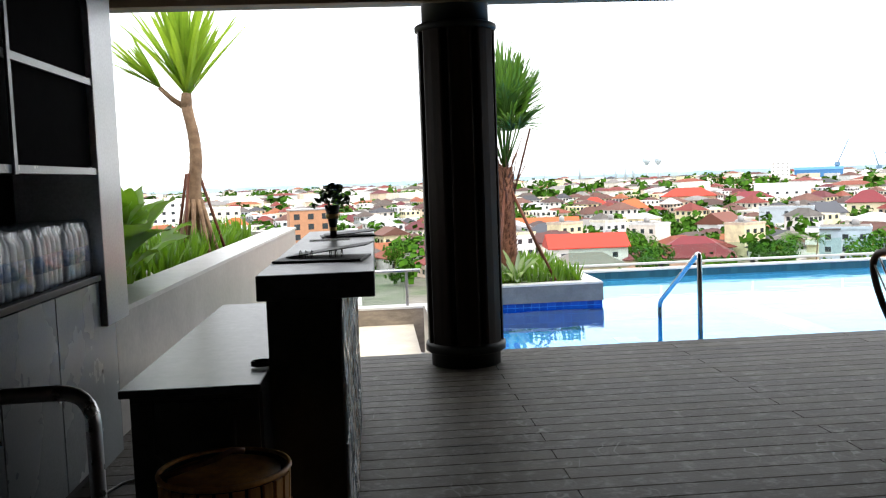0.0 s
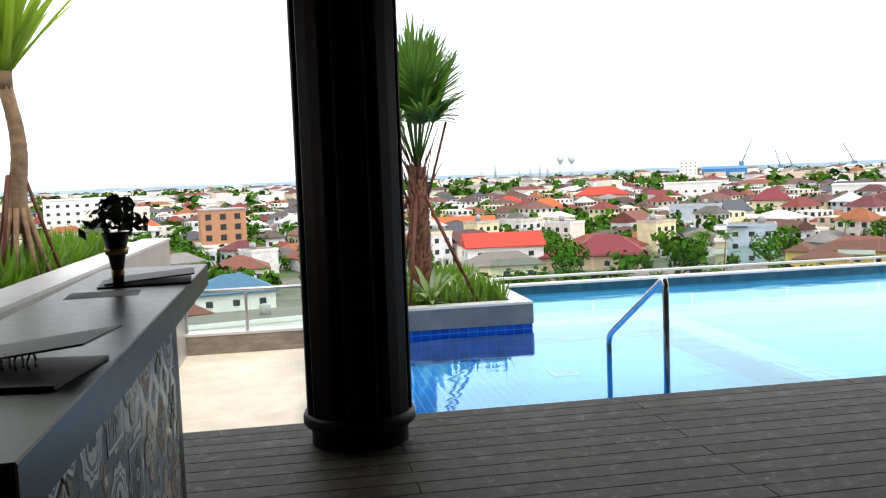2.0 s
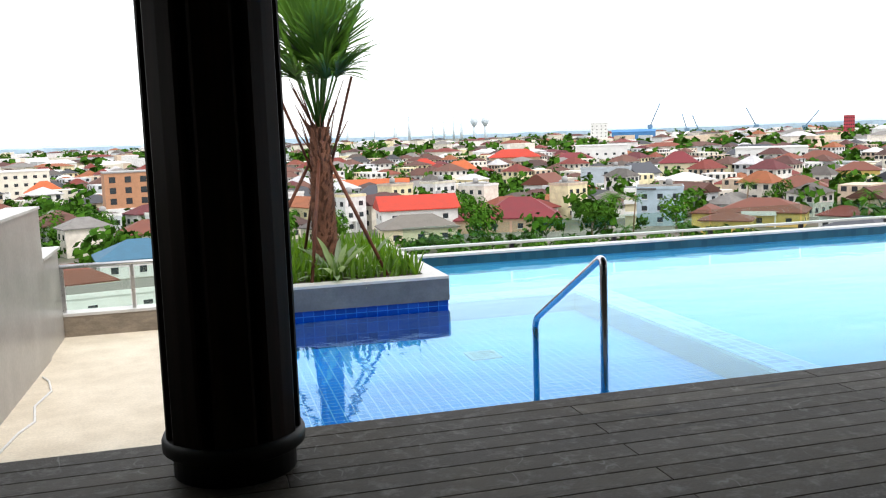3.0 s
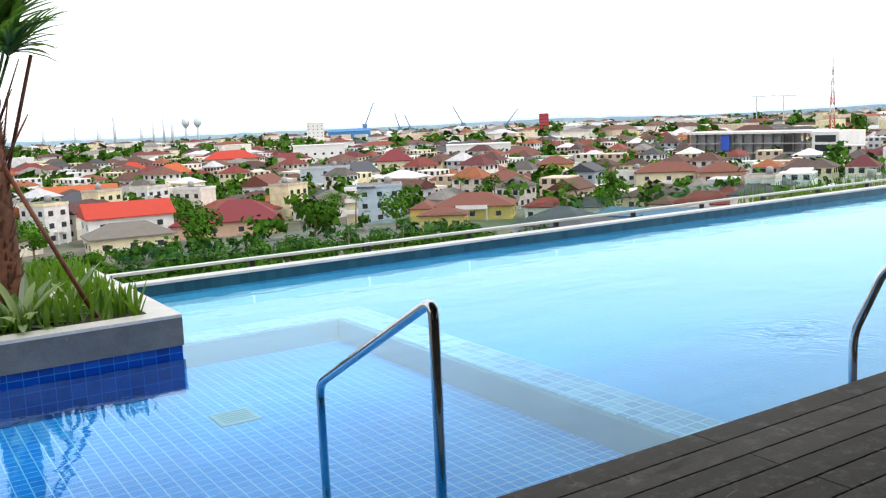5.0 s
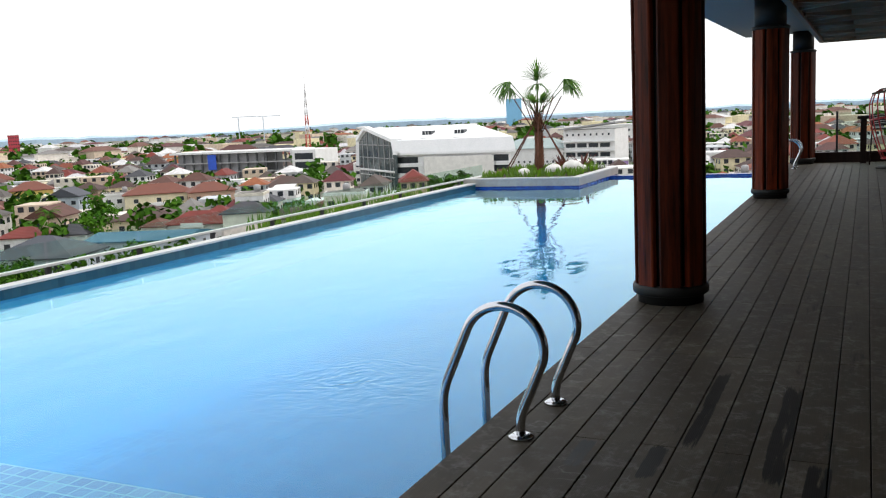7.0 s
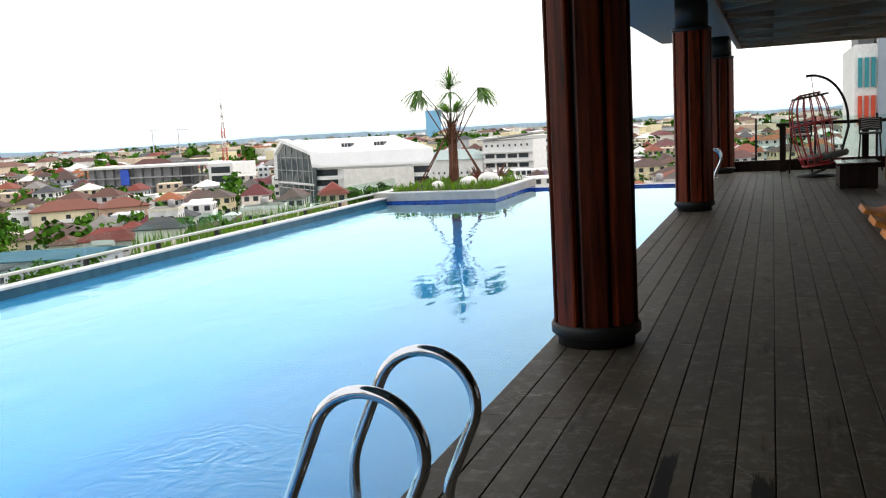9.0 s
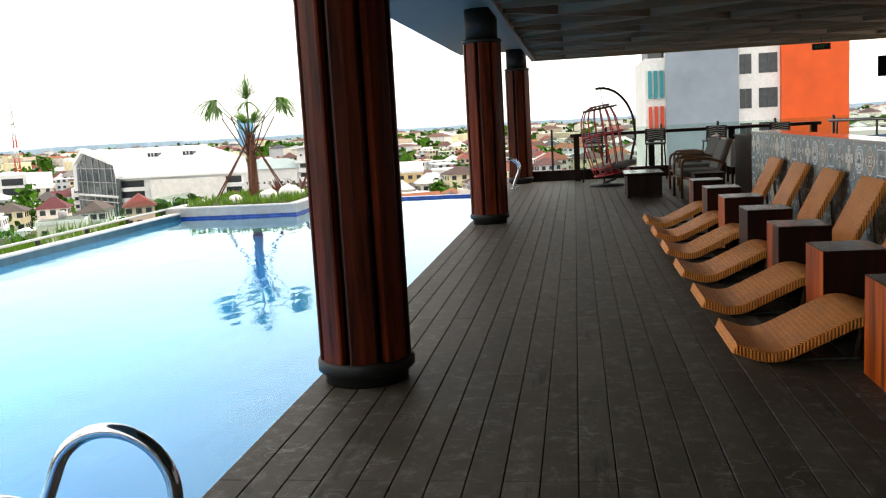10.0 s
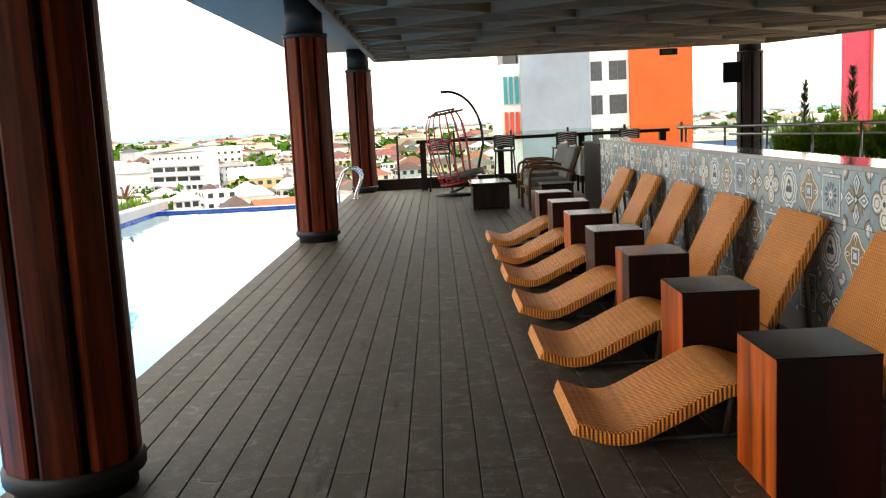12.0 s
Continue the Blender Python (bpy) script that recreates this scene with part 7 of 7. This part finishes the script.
for i in range(-48, 74):
    for j in range(-48, 74):
        u, v = (i + rnd.uniform(-0.22, 0.22)) * cell, (j + rnd.uniform(-0.22, 0.22)) * cell
        c, s = math.cos(0.42), math.sin(0.42)
        x, y = 3 + u * c - v * s, 5 + u * s + v * c
        r = math.hypot(x - 3, y - 5)
        az = math.degrees(math.atan2(x - 3, y - 5))
        if not (-36 < az < 128) or r < (225 if az < 50 else 200 if az < 62 else 150) or r > 720 or not free(x, y, 6.5):
            continue
        pick = rnd.random()
        turn = 24 + rnd.choice((0, 90, 180, 270)) + rnd.uniform(-7, 7)
        limit = 330 if az < 62 else 240
        if pick < 0.20:
            (near_trees if r < 260 else far_trees).append((x, y, rnd.uniform(3.2, 5.5)))
            far_trees.append((x + 5, y + 4, rnd.uniform(2.5, 4.0)))
        elif r < limit and count < 215:
            k = rnd.randrange(len(kinds))
            if len(protos) < 24:
                w, d, fl, rh, gb_, wing, porch, ft, lab = kinds[len(protos) % 8]
                protos.append(house(x, y, turn, w * rnd.uniform(0.75, 0.95), d * rnd.uniform(0.75, 0.95), fl, rh * 0.85, lab, None, None, gb_, wing, porch, 3, ft, group="houses of the town"))
            else:
                copy_thing(protos[(k + 8 * rnd.randrange(3)) % len(protos)], pose(x, y, GROUND_Z, 0, 0, turn))
            count += 1
            if rnd.random() < 0.7:
                (near_trees if rnd.random() < 0.3 else far_trees).append((x + rnd.uniform(6, 9) * rnd.choice((-1, 1)), y + rnd.uniform(6, 8), rnd.uniform(2.4, 4.2)))
        else:
            far_houses.append((x, y, turn, rnd.uniform(6, 14), rnd.uniform(6, 11), rnd.choice((3.2, 3.4, 5.8, 6.4, 9.0)), rnd.uniform(2.2, 3.6), rnd.random() < 0.42, True))
            if rnd.random() < 0.7:
                far_trees.append((x + 8, y + rnd.uniform(-6, 6), rnd.uniform(2.0, 4.0)))
for k in range(420):
    az, r = rnd.uniform(-34, 60), rnd.uniform(215, 460)
    x, y = far_at(az, r)
    if free(x, y, 3):
        far_trees.append((x, y, rnd.uniform(2.2, 4.6)))
for k in range(260):
    az, r = rnd.uniform(8, 50), rnd.uniform(120, 205)
    x, y = far_at(az, r)
    if free(x, y, 1.5):
        far_trees.append((x, y, rnd.uniform(1.5, 2.6)))
for k in range(70):
    az, r = rnd.uniform(-11, -0.5), rnd.uniform(200, 310)
    x, y = far_at(az, r)
    if free(x, y, 2):
        far_trees.append((x, y, rnd.uniform(2.0, 3.8)))
for k in range(115):
    az, r = rnd.uniform(9, 50), rnd.uniform(112, 182)
    x, y = far_at(az, r)
    if free(x, y, 3):
        near_trees.append((x, y, 4.0))
for k in range(3900):
    r = 700 + 1500 * rnd.random() ** 1.2
    az = rnd.uniform(-36, 128)
    x, y = far_at(az, r)
    if rnd.random() < 0.30 + 0.3 * noise.noise(Vector((x * 0.004, y * 0.004, 0))):
        far_trees.append((x, y, rnd.uniform(5, 9)))
    else:
        far_houses.append((x, y, rnd.uniform(0, 360), rnd.uniform(12, 34), rnd.uniform(10, 20), rnd.choice((4, 5, 7, 8, 10, 14)), rnd.uniform(2, 4), rnd.random() < 0.5, False))


def far_town():
    verts, faces, slots = [], [], []
    for x, y, turn, w, d, h, rh, flat_top, win in far_houses:
        c, s = math.cos(radians(turn)), math.sin(radians(turn))

        def at(u, v, z):
            verts.append((x + u * c - v * s, y + u * s + v * c, GROUND_Z + z))
            return len(verts) - 1

        a, b = w / 2, d / 2
        lo = [at(*q, 0) for q in ((-a, -b), (a, -b), (a, b), (-a, b))]
        hi = [at(*q, h) for q in ((-a, -b), (a, -b), (a, b), (-a, b))]
        for k in range(4):
            faces.append((lo[k], lo[(k + 1) % 4], hi[(k + 1) % 4], hi[k]))
            slots.append(0)
        if flat_top:
            faces.append(tuple(hi))
            slots.append(0)
        else:
            e = 0.7
            ev = [at(*q, h) for q in ((-a - e, -b - e), (a + e, -b - e), (a + e, b + e), (-a - e, b + e))]
            if w >= d:
                q = max(0.5, a - b)
                p0, p1 = at(-q, 0, h + rh), at(q, 0, h + rh)
                new_faces = [(ev[0], ev[1], p1, p0), (ev[2], ev[3], p0, p1), (ev[1], ev[2], p1), (ev[3], ev[0], p0)]
            else:
                q = max(0.5, b - a)
                p0, p1 = at(0, -q, h + rh), at(0, q, h + rh)
                new_faces = [(ev[1], ev[2], p1, p0), (ev[3], ev[0], p0, p1), (ev[0], ev[1], p0), (ev[2], ev[3], p1)]
            faces.extend(new_faces)
            slots.extend([1] * 4)
        if win:
            for fl in range(int(h / 3)):
                for k in range(3):
                    u0 = -a + w * (k + 0.3) / 3
                    v0 = -b + d * (k + 0.3) / 3
                    z0 = 1.0 + fl * 3.1
                    for sgn in (-1, 1):
                        faces.append(tuple(at(*q) for q in ((u0, sgn * (b + 0.05), z0), (u0 + 1.5, sgn * (b + 0.05), z0), (u0 + 1.5, sgn * (b + 0.05), z0 + 1.4), (u0, sgn * (b + 0.05), z0 + 1.4))))
                        faces.append(tuple(at(*q) for q in ((sgn * (a + 0.05), v0, z0), (sgn * (a + 0.05), v0 + 1.5, z0), (sgn * (a + 0.05), v0 + 1.5, z0 + 1.4), (sgn * (a + 0.05), v0, z0 + 1.4))))
                        slots.extend([2, 2])
    me = bpy.data.meshes.new("far_houses")
    me.from_pydata(verts, [], faces)
    for m in (FAR_WALL, FAR_ROOF, PANE):
        me.materials.append(m)
    me.polygons.foreach_set("material_index", slots)
    tagged(new("far_houses", me), "sprawl of small far houses with red and grey roofs", "houses", "", "stuff")


far_town()


def crown_cards(verts, faces, x, y, z, r, n, rnd, size):
    """Leaf clumps of three small tilted cards each, scattered over lobes of a crown."""
    lobes = [(rnd.uniform(-0.5, 0.5) * r, rnd.uniform(-0.5, 0.5) * r, rnd.uniform(-0.2, 0.5) * r, rnd.uniform(0.45, 0.75) * r) for _ in range(6)]
    for k in range(n):
        lx, ly, lz, lr = lobes[k % 6]
        d = Vector((rnd.gauss(0, 1), rnd.gauss(0, 1), rnd.gauss(0, 1))).normalized()
        c = Vector((x + lx, y + ly, z + lz)) + d * lr * rnd.uniform(0.75, 1.0)
        n1 = (d + Vector((rnd.uniform(-0.6, 0.6), rnd.uniform(-0.6, 0.6), rnd.uniform(-0.2, 0.8)))).normalized()
        u = n1.orthogonal().normalized() * size * rnd.uniform(0.6, 1.3)
        v = n1.cross(u) * rnd.uniform(0.5, 0.9)
        i = len(verts)
        verts += [tuple(c - u), tuple(c + v), tuple(c + u), tuple(c - v)]
        faces.append((i, i + 1, i + 2, i + 3))


verts, faces = [], []
for x, y, r in far_trees:
    dist = math.hypot(x, y)
    crown_cards(verts, faces, x, y, GROUND_Z + r * 0.95, r * 1.1, 60 if dist < 420 else 22, rnd, r * (0.30 if dist < 420 else 0.5))
me = bpy.data.meshes.new("far_trees")
me.from_pydata(verts, [], faces)
me.materials.append(TOWN_GREEN)
tagged(new("far_trees", me), "dark green trees scattered through the far town", "trees", "", "stuff")


def town_tree(r, seed):
    rn = random.Random(seed)
    t = thing("tree", 0, 0, GROUND_Z, 0, "leafy broad-crowned green tree between the houses", "tree", "trees of the town")
    part("trunk", tube([(0, 0, 0), (0.1, 0, r * 0.6), (0, 0.1, r * 1.1)], 0.28, 7, r_end=0.14), BARK, t)
    for a in (0.3, 3.3):
        part("limb", tube([(0, 0, r * 0.6), (r * 0.45 * math.cos(a), r * 0.45 * math.sin(a), r * 1.2)], 0.13, 6, r_end=0.05), BARK, t)
    vs, fs = [], []
    crown_cards(vs, fs, 0, 0, r * 1.3, r, 700, rn, 0.42)
    me_ = bpy.data.meshes.new("crown")
    me_.from_pydata(vs, [], fs)
    me_.materials.append(TOWN_GREEN)
    o = new("crown", me_)
    o.parent = t
    return t


def coconut_palm(h, seed):
    rn = random.Random(seed)
    t = thing("coconut_palm", 0, 0, GROUND_Z, 0, "tall coconut palm with arching fronds", "palm", "palms of the town")
    part("trunk", tube([(0, 0, 0), (0.3, 0, h * 0.5), (0.8, 0.2, h)], 0.22, 8, r_end=0.14), BARK, t)
    for k in range(14):
        a, e = 2.4 * k, rn.uniform(-0.1, 0.9)
        bm = bmesh.new()
        d, p = Vector((math.cos(a) * math.cos(e), math.sin(a) * math.cos(e), math.sin(e))), Vector((0.8, 0.2, h))
        for i in range(12):
            side = d.cross(Vector((0, 0, 1))).normalized()
            for sg in (-1, 1):
                q = p + (side * sg * 0.75 + d * 0.35 + Vector((0, 0, -0.25))) * (1.1 - 0.06 * i)
                bm.faces.new([bm.verts.new(v_) for v_ in (p, p + d * 0.22, q)])
            p = p + d * 0.28
            d = (d + Vector((0, 0, -0.10))).normalized()
        part("frond", bm, TOWN_GREEN, t)
    return t


models = [town_tree(s, 5 + k) for k, s in enumerate((3.0, 3.8, 4.6))] + [coconut_palm(9, 2)]
for k, (x, y, r) in enumerate(near_trees[4:40] + near_trees[-85:]):
    src = models[3] if k % 5 == 4 else models[k % 3]
    copy_thing(src, pose(x, y, GROUND_Z, 0, 0, rnd.uniform(0, 360)) @ Matrix.Scale(rnd.uniform(0.55, 0.85), 4))
for o, (x, y, r) in zip(models, near_trees[:4]):
    o.matrix_basis = pose(x, y, GROUND_Z)
for x, y in ((97, 205), (100, 209), (103, 203), (94, 200), (150, 226), (154, 231), (158, 224), (259, 175), (262, 179), (112, 198), (86, 190), (60, 190), (30, 210), (18, 214), (-24, 245), (-28, 250), (-36, 240), (66, 214), (70, 238), (150, 178), (158, 170)):
    copy_thing(models[3] if x in (97, 100, 103, 150, 154) else models[2], pose(x, y, GROUND_Z, 0, 0, x * 7))

# low wooded hills along the horizon, with haze painted into their pale blue
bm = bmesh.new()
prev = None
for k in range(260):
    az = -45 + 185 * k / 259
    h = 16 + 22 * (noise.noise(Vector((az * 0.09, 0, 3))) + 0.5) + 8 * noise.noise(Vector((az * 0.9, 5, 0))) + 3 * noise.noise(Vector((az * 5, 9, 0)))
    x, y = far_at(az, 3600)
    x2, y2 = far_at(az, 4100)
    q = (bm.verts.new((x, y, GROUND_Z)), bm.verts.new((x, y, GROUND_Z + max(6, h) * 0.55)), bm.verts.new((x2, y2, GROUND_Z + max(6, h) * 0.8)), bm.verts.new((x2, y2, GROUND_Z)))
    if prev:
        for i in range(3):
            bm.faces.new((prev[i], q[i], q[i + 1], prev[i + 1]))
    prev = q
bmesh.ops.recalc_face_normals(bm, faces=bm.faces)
structure("backdrop", bm, surf("haze_tinted_woods", (0.36, 0.50, 0.64), (0.48, 0.62, 0.74), 0.9, scale=0.01, fine=0.08), "low wooded hills on the horizon, tinted pale blue for haze", "hills")


# ---- deck boards ----
def deck_boards():
    w, gap, length, joint0 = 0.1370, 0.0055, 2.84, 0.81
    pitch = w + gap
    root = structure("deck", box(-1.6, -1.5, -4.0, -3.9, -0.029, -0.0285), JOIST, "dark grey-brown composite decking of long boards", "floor")
    shapes, rest = {}, []
    near = 0
    row = 0
    y1 = EDGE
    while y1 > -3.9:
        y0 = y1 - w
        start = joint0 - 2 * length + (length / 2 if row % 2 else 0)
        x = start - 0
        while x < 22.69:
            a, b = max(x + 0.002, -6.0 if y1 < 4.9 else -1.6), min(x + length - 0.002, 22.69)
            x += length
            if b - a < 0.02:
                continue
            # the boards that the walk passes nearest become parts
            if y0 > 2.9 and b > -0.8 and a < 13.5 and near < 300:
                key = round(b - a, 4)
                if key not in shapes:
                    bm = box(-key / 2, key / 2, -w / 2, w / 2, -0.024, 0.0, 0.0018)
                    me = bpy.data.meshes.new("board")
                    bm.to_mesh(me)
                    bm.free()
                    me.materials.append(DECK)
                    shapes[key] = me
                ob = new("board", shapes[key])
                ob.parent = root
                ob.matrix_basis = pose((a + b) / 2, (y0 + y1) / 2, 0)
                near += 1
            else:
                rest.append((a, b, y0, y1))
        y1 -= pitch
        row += 1
    verts, faces = [], []
    c = 0.002
    for a, b, y0, y1 in rest:
        i = len(verts)
        verts += [(a, y0, -0.024), (b, y0, -0.024), (b, y1, -0.024), (a, y1, -0.024), (a, y0, -c), (b, y0, -c), (b, y1, -c), (a, y1, -c),
                  (a + c, y0 + c, 0), (b - c, y0 + c, 0), (b - c, y1 - c, 0), (a + c, y1 - c, 0)]
        for p, q in ((0, 4), (4, 8)):
            for k in range(4):
                faces.append((i + p + k, i + p + (k + 1) % 4, i + q + (k + 1) % 4, i + q + k))
        faces.append((i + 8, i + 9, i + 10, i + 11))
    me = bpy.data.meshes.new("boards")
    me.from_pydata(verts, [], faces)
    me.materials.append(DECK)
    ob = new("boards", me)
    ob.parent = root
    tagged(ob, "further deck boards", "", "", "stuff")


deck_boards()


# ---- encaustic tiles on the low wall and the bar ----
TILE_GREY = surf("blue_grey_tile_glaze", (0.33, 0.41, 0.45), (0.46, 0.54, 0.57), 0.15, scale=8, fine=90, bump=0.05, vary=0.10)
INK_WHITE = surf("white_tile_ink", (0.82, 0.81, 0.77), (0.90, 0.89, 0.85), 0.4, scale=20)
INK_DARK = surf("dark_tile_ink", (0.035, 0.045, 0.055), (0.07, 0.08, 0.09), 0.4, scale=20)
INK_TAN = surf("tan_tile_ink", (0.30, 0.20, 0.11), (0.40, 0.28, 0.16), 0.4, scale=20)
INK_BLUE = surf("slate_blue_tile_ink", (0.12, 0.19, 0.26), (0.18, 0.26, 0.34), 0.4, scale=20)
INKS = (INK_WHITE, INK_DARK, INK_TAN, INK_BLUE)


def flat(bm, pts, lift, slot):
    """A thin raised inlay in the tile's plane, which faces +y; pts run clockwise seen from the front."""
    n = len(pts)
    lo, hi = [bm.verts.new((x, 0.0, z)) for x, z in pts], [bm.verts.new((x, lift, z)) for x, z in pts]
    bm.faces.new(hi).material_index = slot
    for k in range(n):
        bm.faces.new((lo[k], lo[(k + 1) % n], hi[(k + 1) % n], hi[k])).material_index = slot


def ring_of(bm, r0, r1, n, lift, slot, cx=0.0, cz=0.0, a0=0.0, shape=None):
    f = shape or (lambda a: 1.0)
    for k in range(n):
        a, b = a0 + 2 * math.pi * k / n, a0 + 2 * math.pi * (k + 1) / n
        q = [(cx + r * f(t) * math.cos(t), cz + r * f(t) * math.sin(t)) for r, t in ((r0, a), (r1, a), (r1, b), (r0, b))]
        vs = [bm.verts.new((x, lift, z)) for x, z in q]
        bm.faces.new(vs).material_index = slot


def disc(r, n=16, cx=0.0, cz=0.0, f=None):
    f = f or (lambda a: 1.0)
    return [(cx + r * f(a) * math.cos(a), cz + r * f(a) * math.sin(a)) for a in (2 * math.pi * k / n for k in range(n))]


def motif(kind, s):
    """One painted tile: glaze body and thin inlays, local x along the wall, z up, face at +y."""
    h = s / 2
    bm = box(-h + 0.001, h - 0.001, -0.009, 0.0, -h + 0.001, h - 0.001, 0.0008)
    e = 0.0006
    sq = lambda r: [(-r * s, -r * s), (r * s, -r * s), (r * s, r * s), (-r * s, r * s)]

    def corners(r, slot, lift):
        for sx in (-1, 1):
            for sz in (-1, 1):
                c = (sx * (h - 0.0015), sz * (h - 0.0015))
                flat(bm, [c] + [(c[0] - sx * r * s * math.cos(a), c[1] - sz * r * s * math.sin(a)) for a in (0, 0.39, 0.785, 1.18, 1.571)], lift, slot)

    def leaf(a, r0, r1, w, slot, lift):
        d, p = Vector((math.cos(a), math.sin(a))), Vector((-math.sin(a), math.cos(a)))
        m = r0 + (r1 - r0) * 0.6
        flat(bm, [(v.x * s, v.y * s) for v in (d * r0, d * m - p * w, d * r1, d * m + p * w)], lift, slot)

    if kind == 0:      # quatrefoil with scrolled petals
        corners(0.15, 4, e)
        corners(0.08, 1, 2 * e)
        for a in (0, 0.5, 1.0, 1.5):
            c = (0.255 * s * math.cos(a * math.pi), 0.255 * s * math.sin(a * math.pi))
            flat(bm, disc(0.205 * s, 18, *c), e, 2)
            flat(bm, disc(0.185 * s, 18, *c), 2 * e, 3)
            flat(bm, disc(0.155 * s, 18, *c), 3 * e, 1)
            ring_of(bm, 0.075 * s, 0.10 * s, 14, 4 * e, 3, *c)
        flat(bm, disc(0.12 * s, 12), 4 * e, 1)
        flat(bm, disc(0.05 * s, 8), 5 * e, 2)
    elif kind == 1:    # scalloped oval medallion
        f = lambda a: 1 + 0.07 * math.cos(10 * a)
        tall = lambda a: 1 + 0.15 * math.sin(a) ** 2
        corners(0.12, 3, e)
        flat(bm, disc(0.455 * s, 40, f=f), e, 4)
        flat(bm, disc(0.42 * s, 40, f=f), 2 * e, 1)
        ring_of(bm, 0.33 * s, 0.36 * s, 32, 3 * e, 4, shape=f)
        flat(bm, disc(0.26 * s, 24, f=tall), 3 * e, 4)
        flat(bm, disc(0.22 * s, 24, f=tall), 4 * e, 1)
        flat(bm, disc(0.135 * s, 12, f=lambda a: 1 + 0.35 * math.cos(3 * a + 1.57)), 5 * e, 2)
        flat(bm, disc(0.04 * s, 8, 0, 0.05 * s), 6 * e, 1)
    elif kind == 2:    # tan ogee with a square heart
        corners(0.17, 4, e)
        corners(0.11, 1, 2 * e)
        star = lambda a: 1 + 0.16 * math.cos(4 * a)
        flat(bm, disc(0.41 * s, 32, f=star), e, 3)
        flat(bm, disc(0.375 * s, 32, f=star), 2 * e, 1)
        flat(bm, disc(0.335 * s, 32, f=star), 3 * e, 3)
        for k in range(4):
            leaf(k * math.pi / 2, 0.19, 0.40, 0.055, 1, 4 * e)
            leaf(k * math.pi / 2, 0.22, 0.35, 0.025, 2, 5 * e)
        flat(bm, sq(0.15), 4 * e, 1)
        flat(bm, sq(0.115), 5 * e, 4)
        flat(bm, sq(0.06), 6 * e, 1)
    elif kind == 3:    # twelve-petalled flower in a pointed square frame
        for k in range(4):
            leaf(k * math.pi / 2, 0.30, 0.49, 0.13, 4, e)
            leaf(k * math.pi / 2, 0.30, 0.47, 0.09, 1, 2 * e)
        flat(bm, sq(0.40), 3 * e, 4)
        flat(bm, sq(0.375), 4 * e, 1)
        flat(bm, sq(0.335), 5 * e, 4)
        flat(bm, sq(0.315), 6 * e, 0)
        for k in range(12):
            leaf(k * math.pi / 6, 0.085, 0.28, 0.036, 2, 7 * e)
        flat(bm, disc(0.075 * s, 12), 8 * e, 1)
        flat(bm, disc(0.035 * s, 8), 9 * e, 3)
    else:              # cross of leaves round a pale diamond
        corners(0.20, 2, e)
        corners(0.165, 3, 2 * e)
        corners(0.11, 1, 3 * e)
        for k in range(4):
            a = k * math.pi / 2
            leaf(a, 0.03, 0.48, 0.16, 2, e)
            leaf(a, 0.06, 0.45, 0.125, 1, 2 * e)
            leaf(a, 0.14, 0.40, 0.075, 4, 3 * e)
            leaf(a, 0.20, 0.35, 0.03, 1, 4 * e)
            leaf(a + math.pi / 4, 0.06, 0.36, 0.06, 3, 5 * e)
        flat(bm, disc(0.085 * s, 4), 6 * e, 2)
        flat(bm, disc(0.055 * s, 4), 7 * e, 1)
    for f in bm.faces:
        f.normal_update()
    me = bpy.data.meshes.new("tile")
    bmesh.ops.recalc_face_normals(bm, faces=[f for f in bm.faces if f.material_index == 0])
    bm.to_mesh(me)
    bm.free()
    for m in (TILE_GREY, *INKS):
        me.materials.append(m)
    return me


SIZE = 0.283
MOTIFS = [motif(k, SIZE) for k in range(5)]
ORDER = (0, 1, 2, 3, 4)
x, i = 15.76, 0
while x > 4.3:
    for j in range(4):
        z = 0.86 - j * SIZE
        if j == 3:
            continue
        o = new("tile", MOTIFS[(ORDER[i % 5] + 3 * j) % 5])
        o.parent = tile_wall
        o.matrix_basis = pose(x, 2.9985, z)
    x -= SIZE
    i += 1
SMALL = [motif(k, 0.24) for k in range(5)]
for i in range(9):
    for j in range(4):
        o = new("tile", SMALL[(2 * i + 3 * j) % 5])
        o.parent = bar
        o.matrix_basis = pose(0.081, -1.10 + 0.24 * i, 0.845 - 0.24 * j, 0, 0, -90)
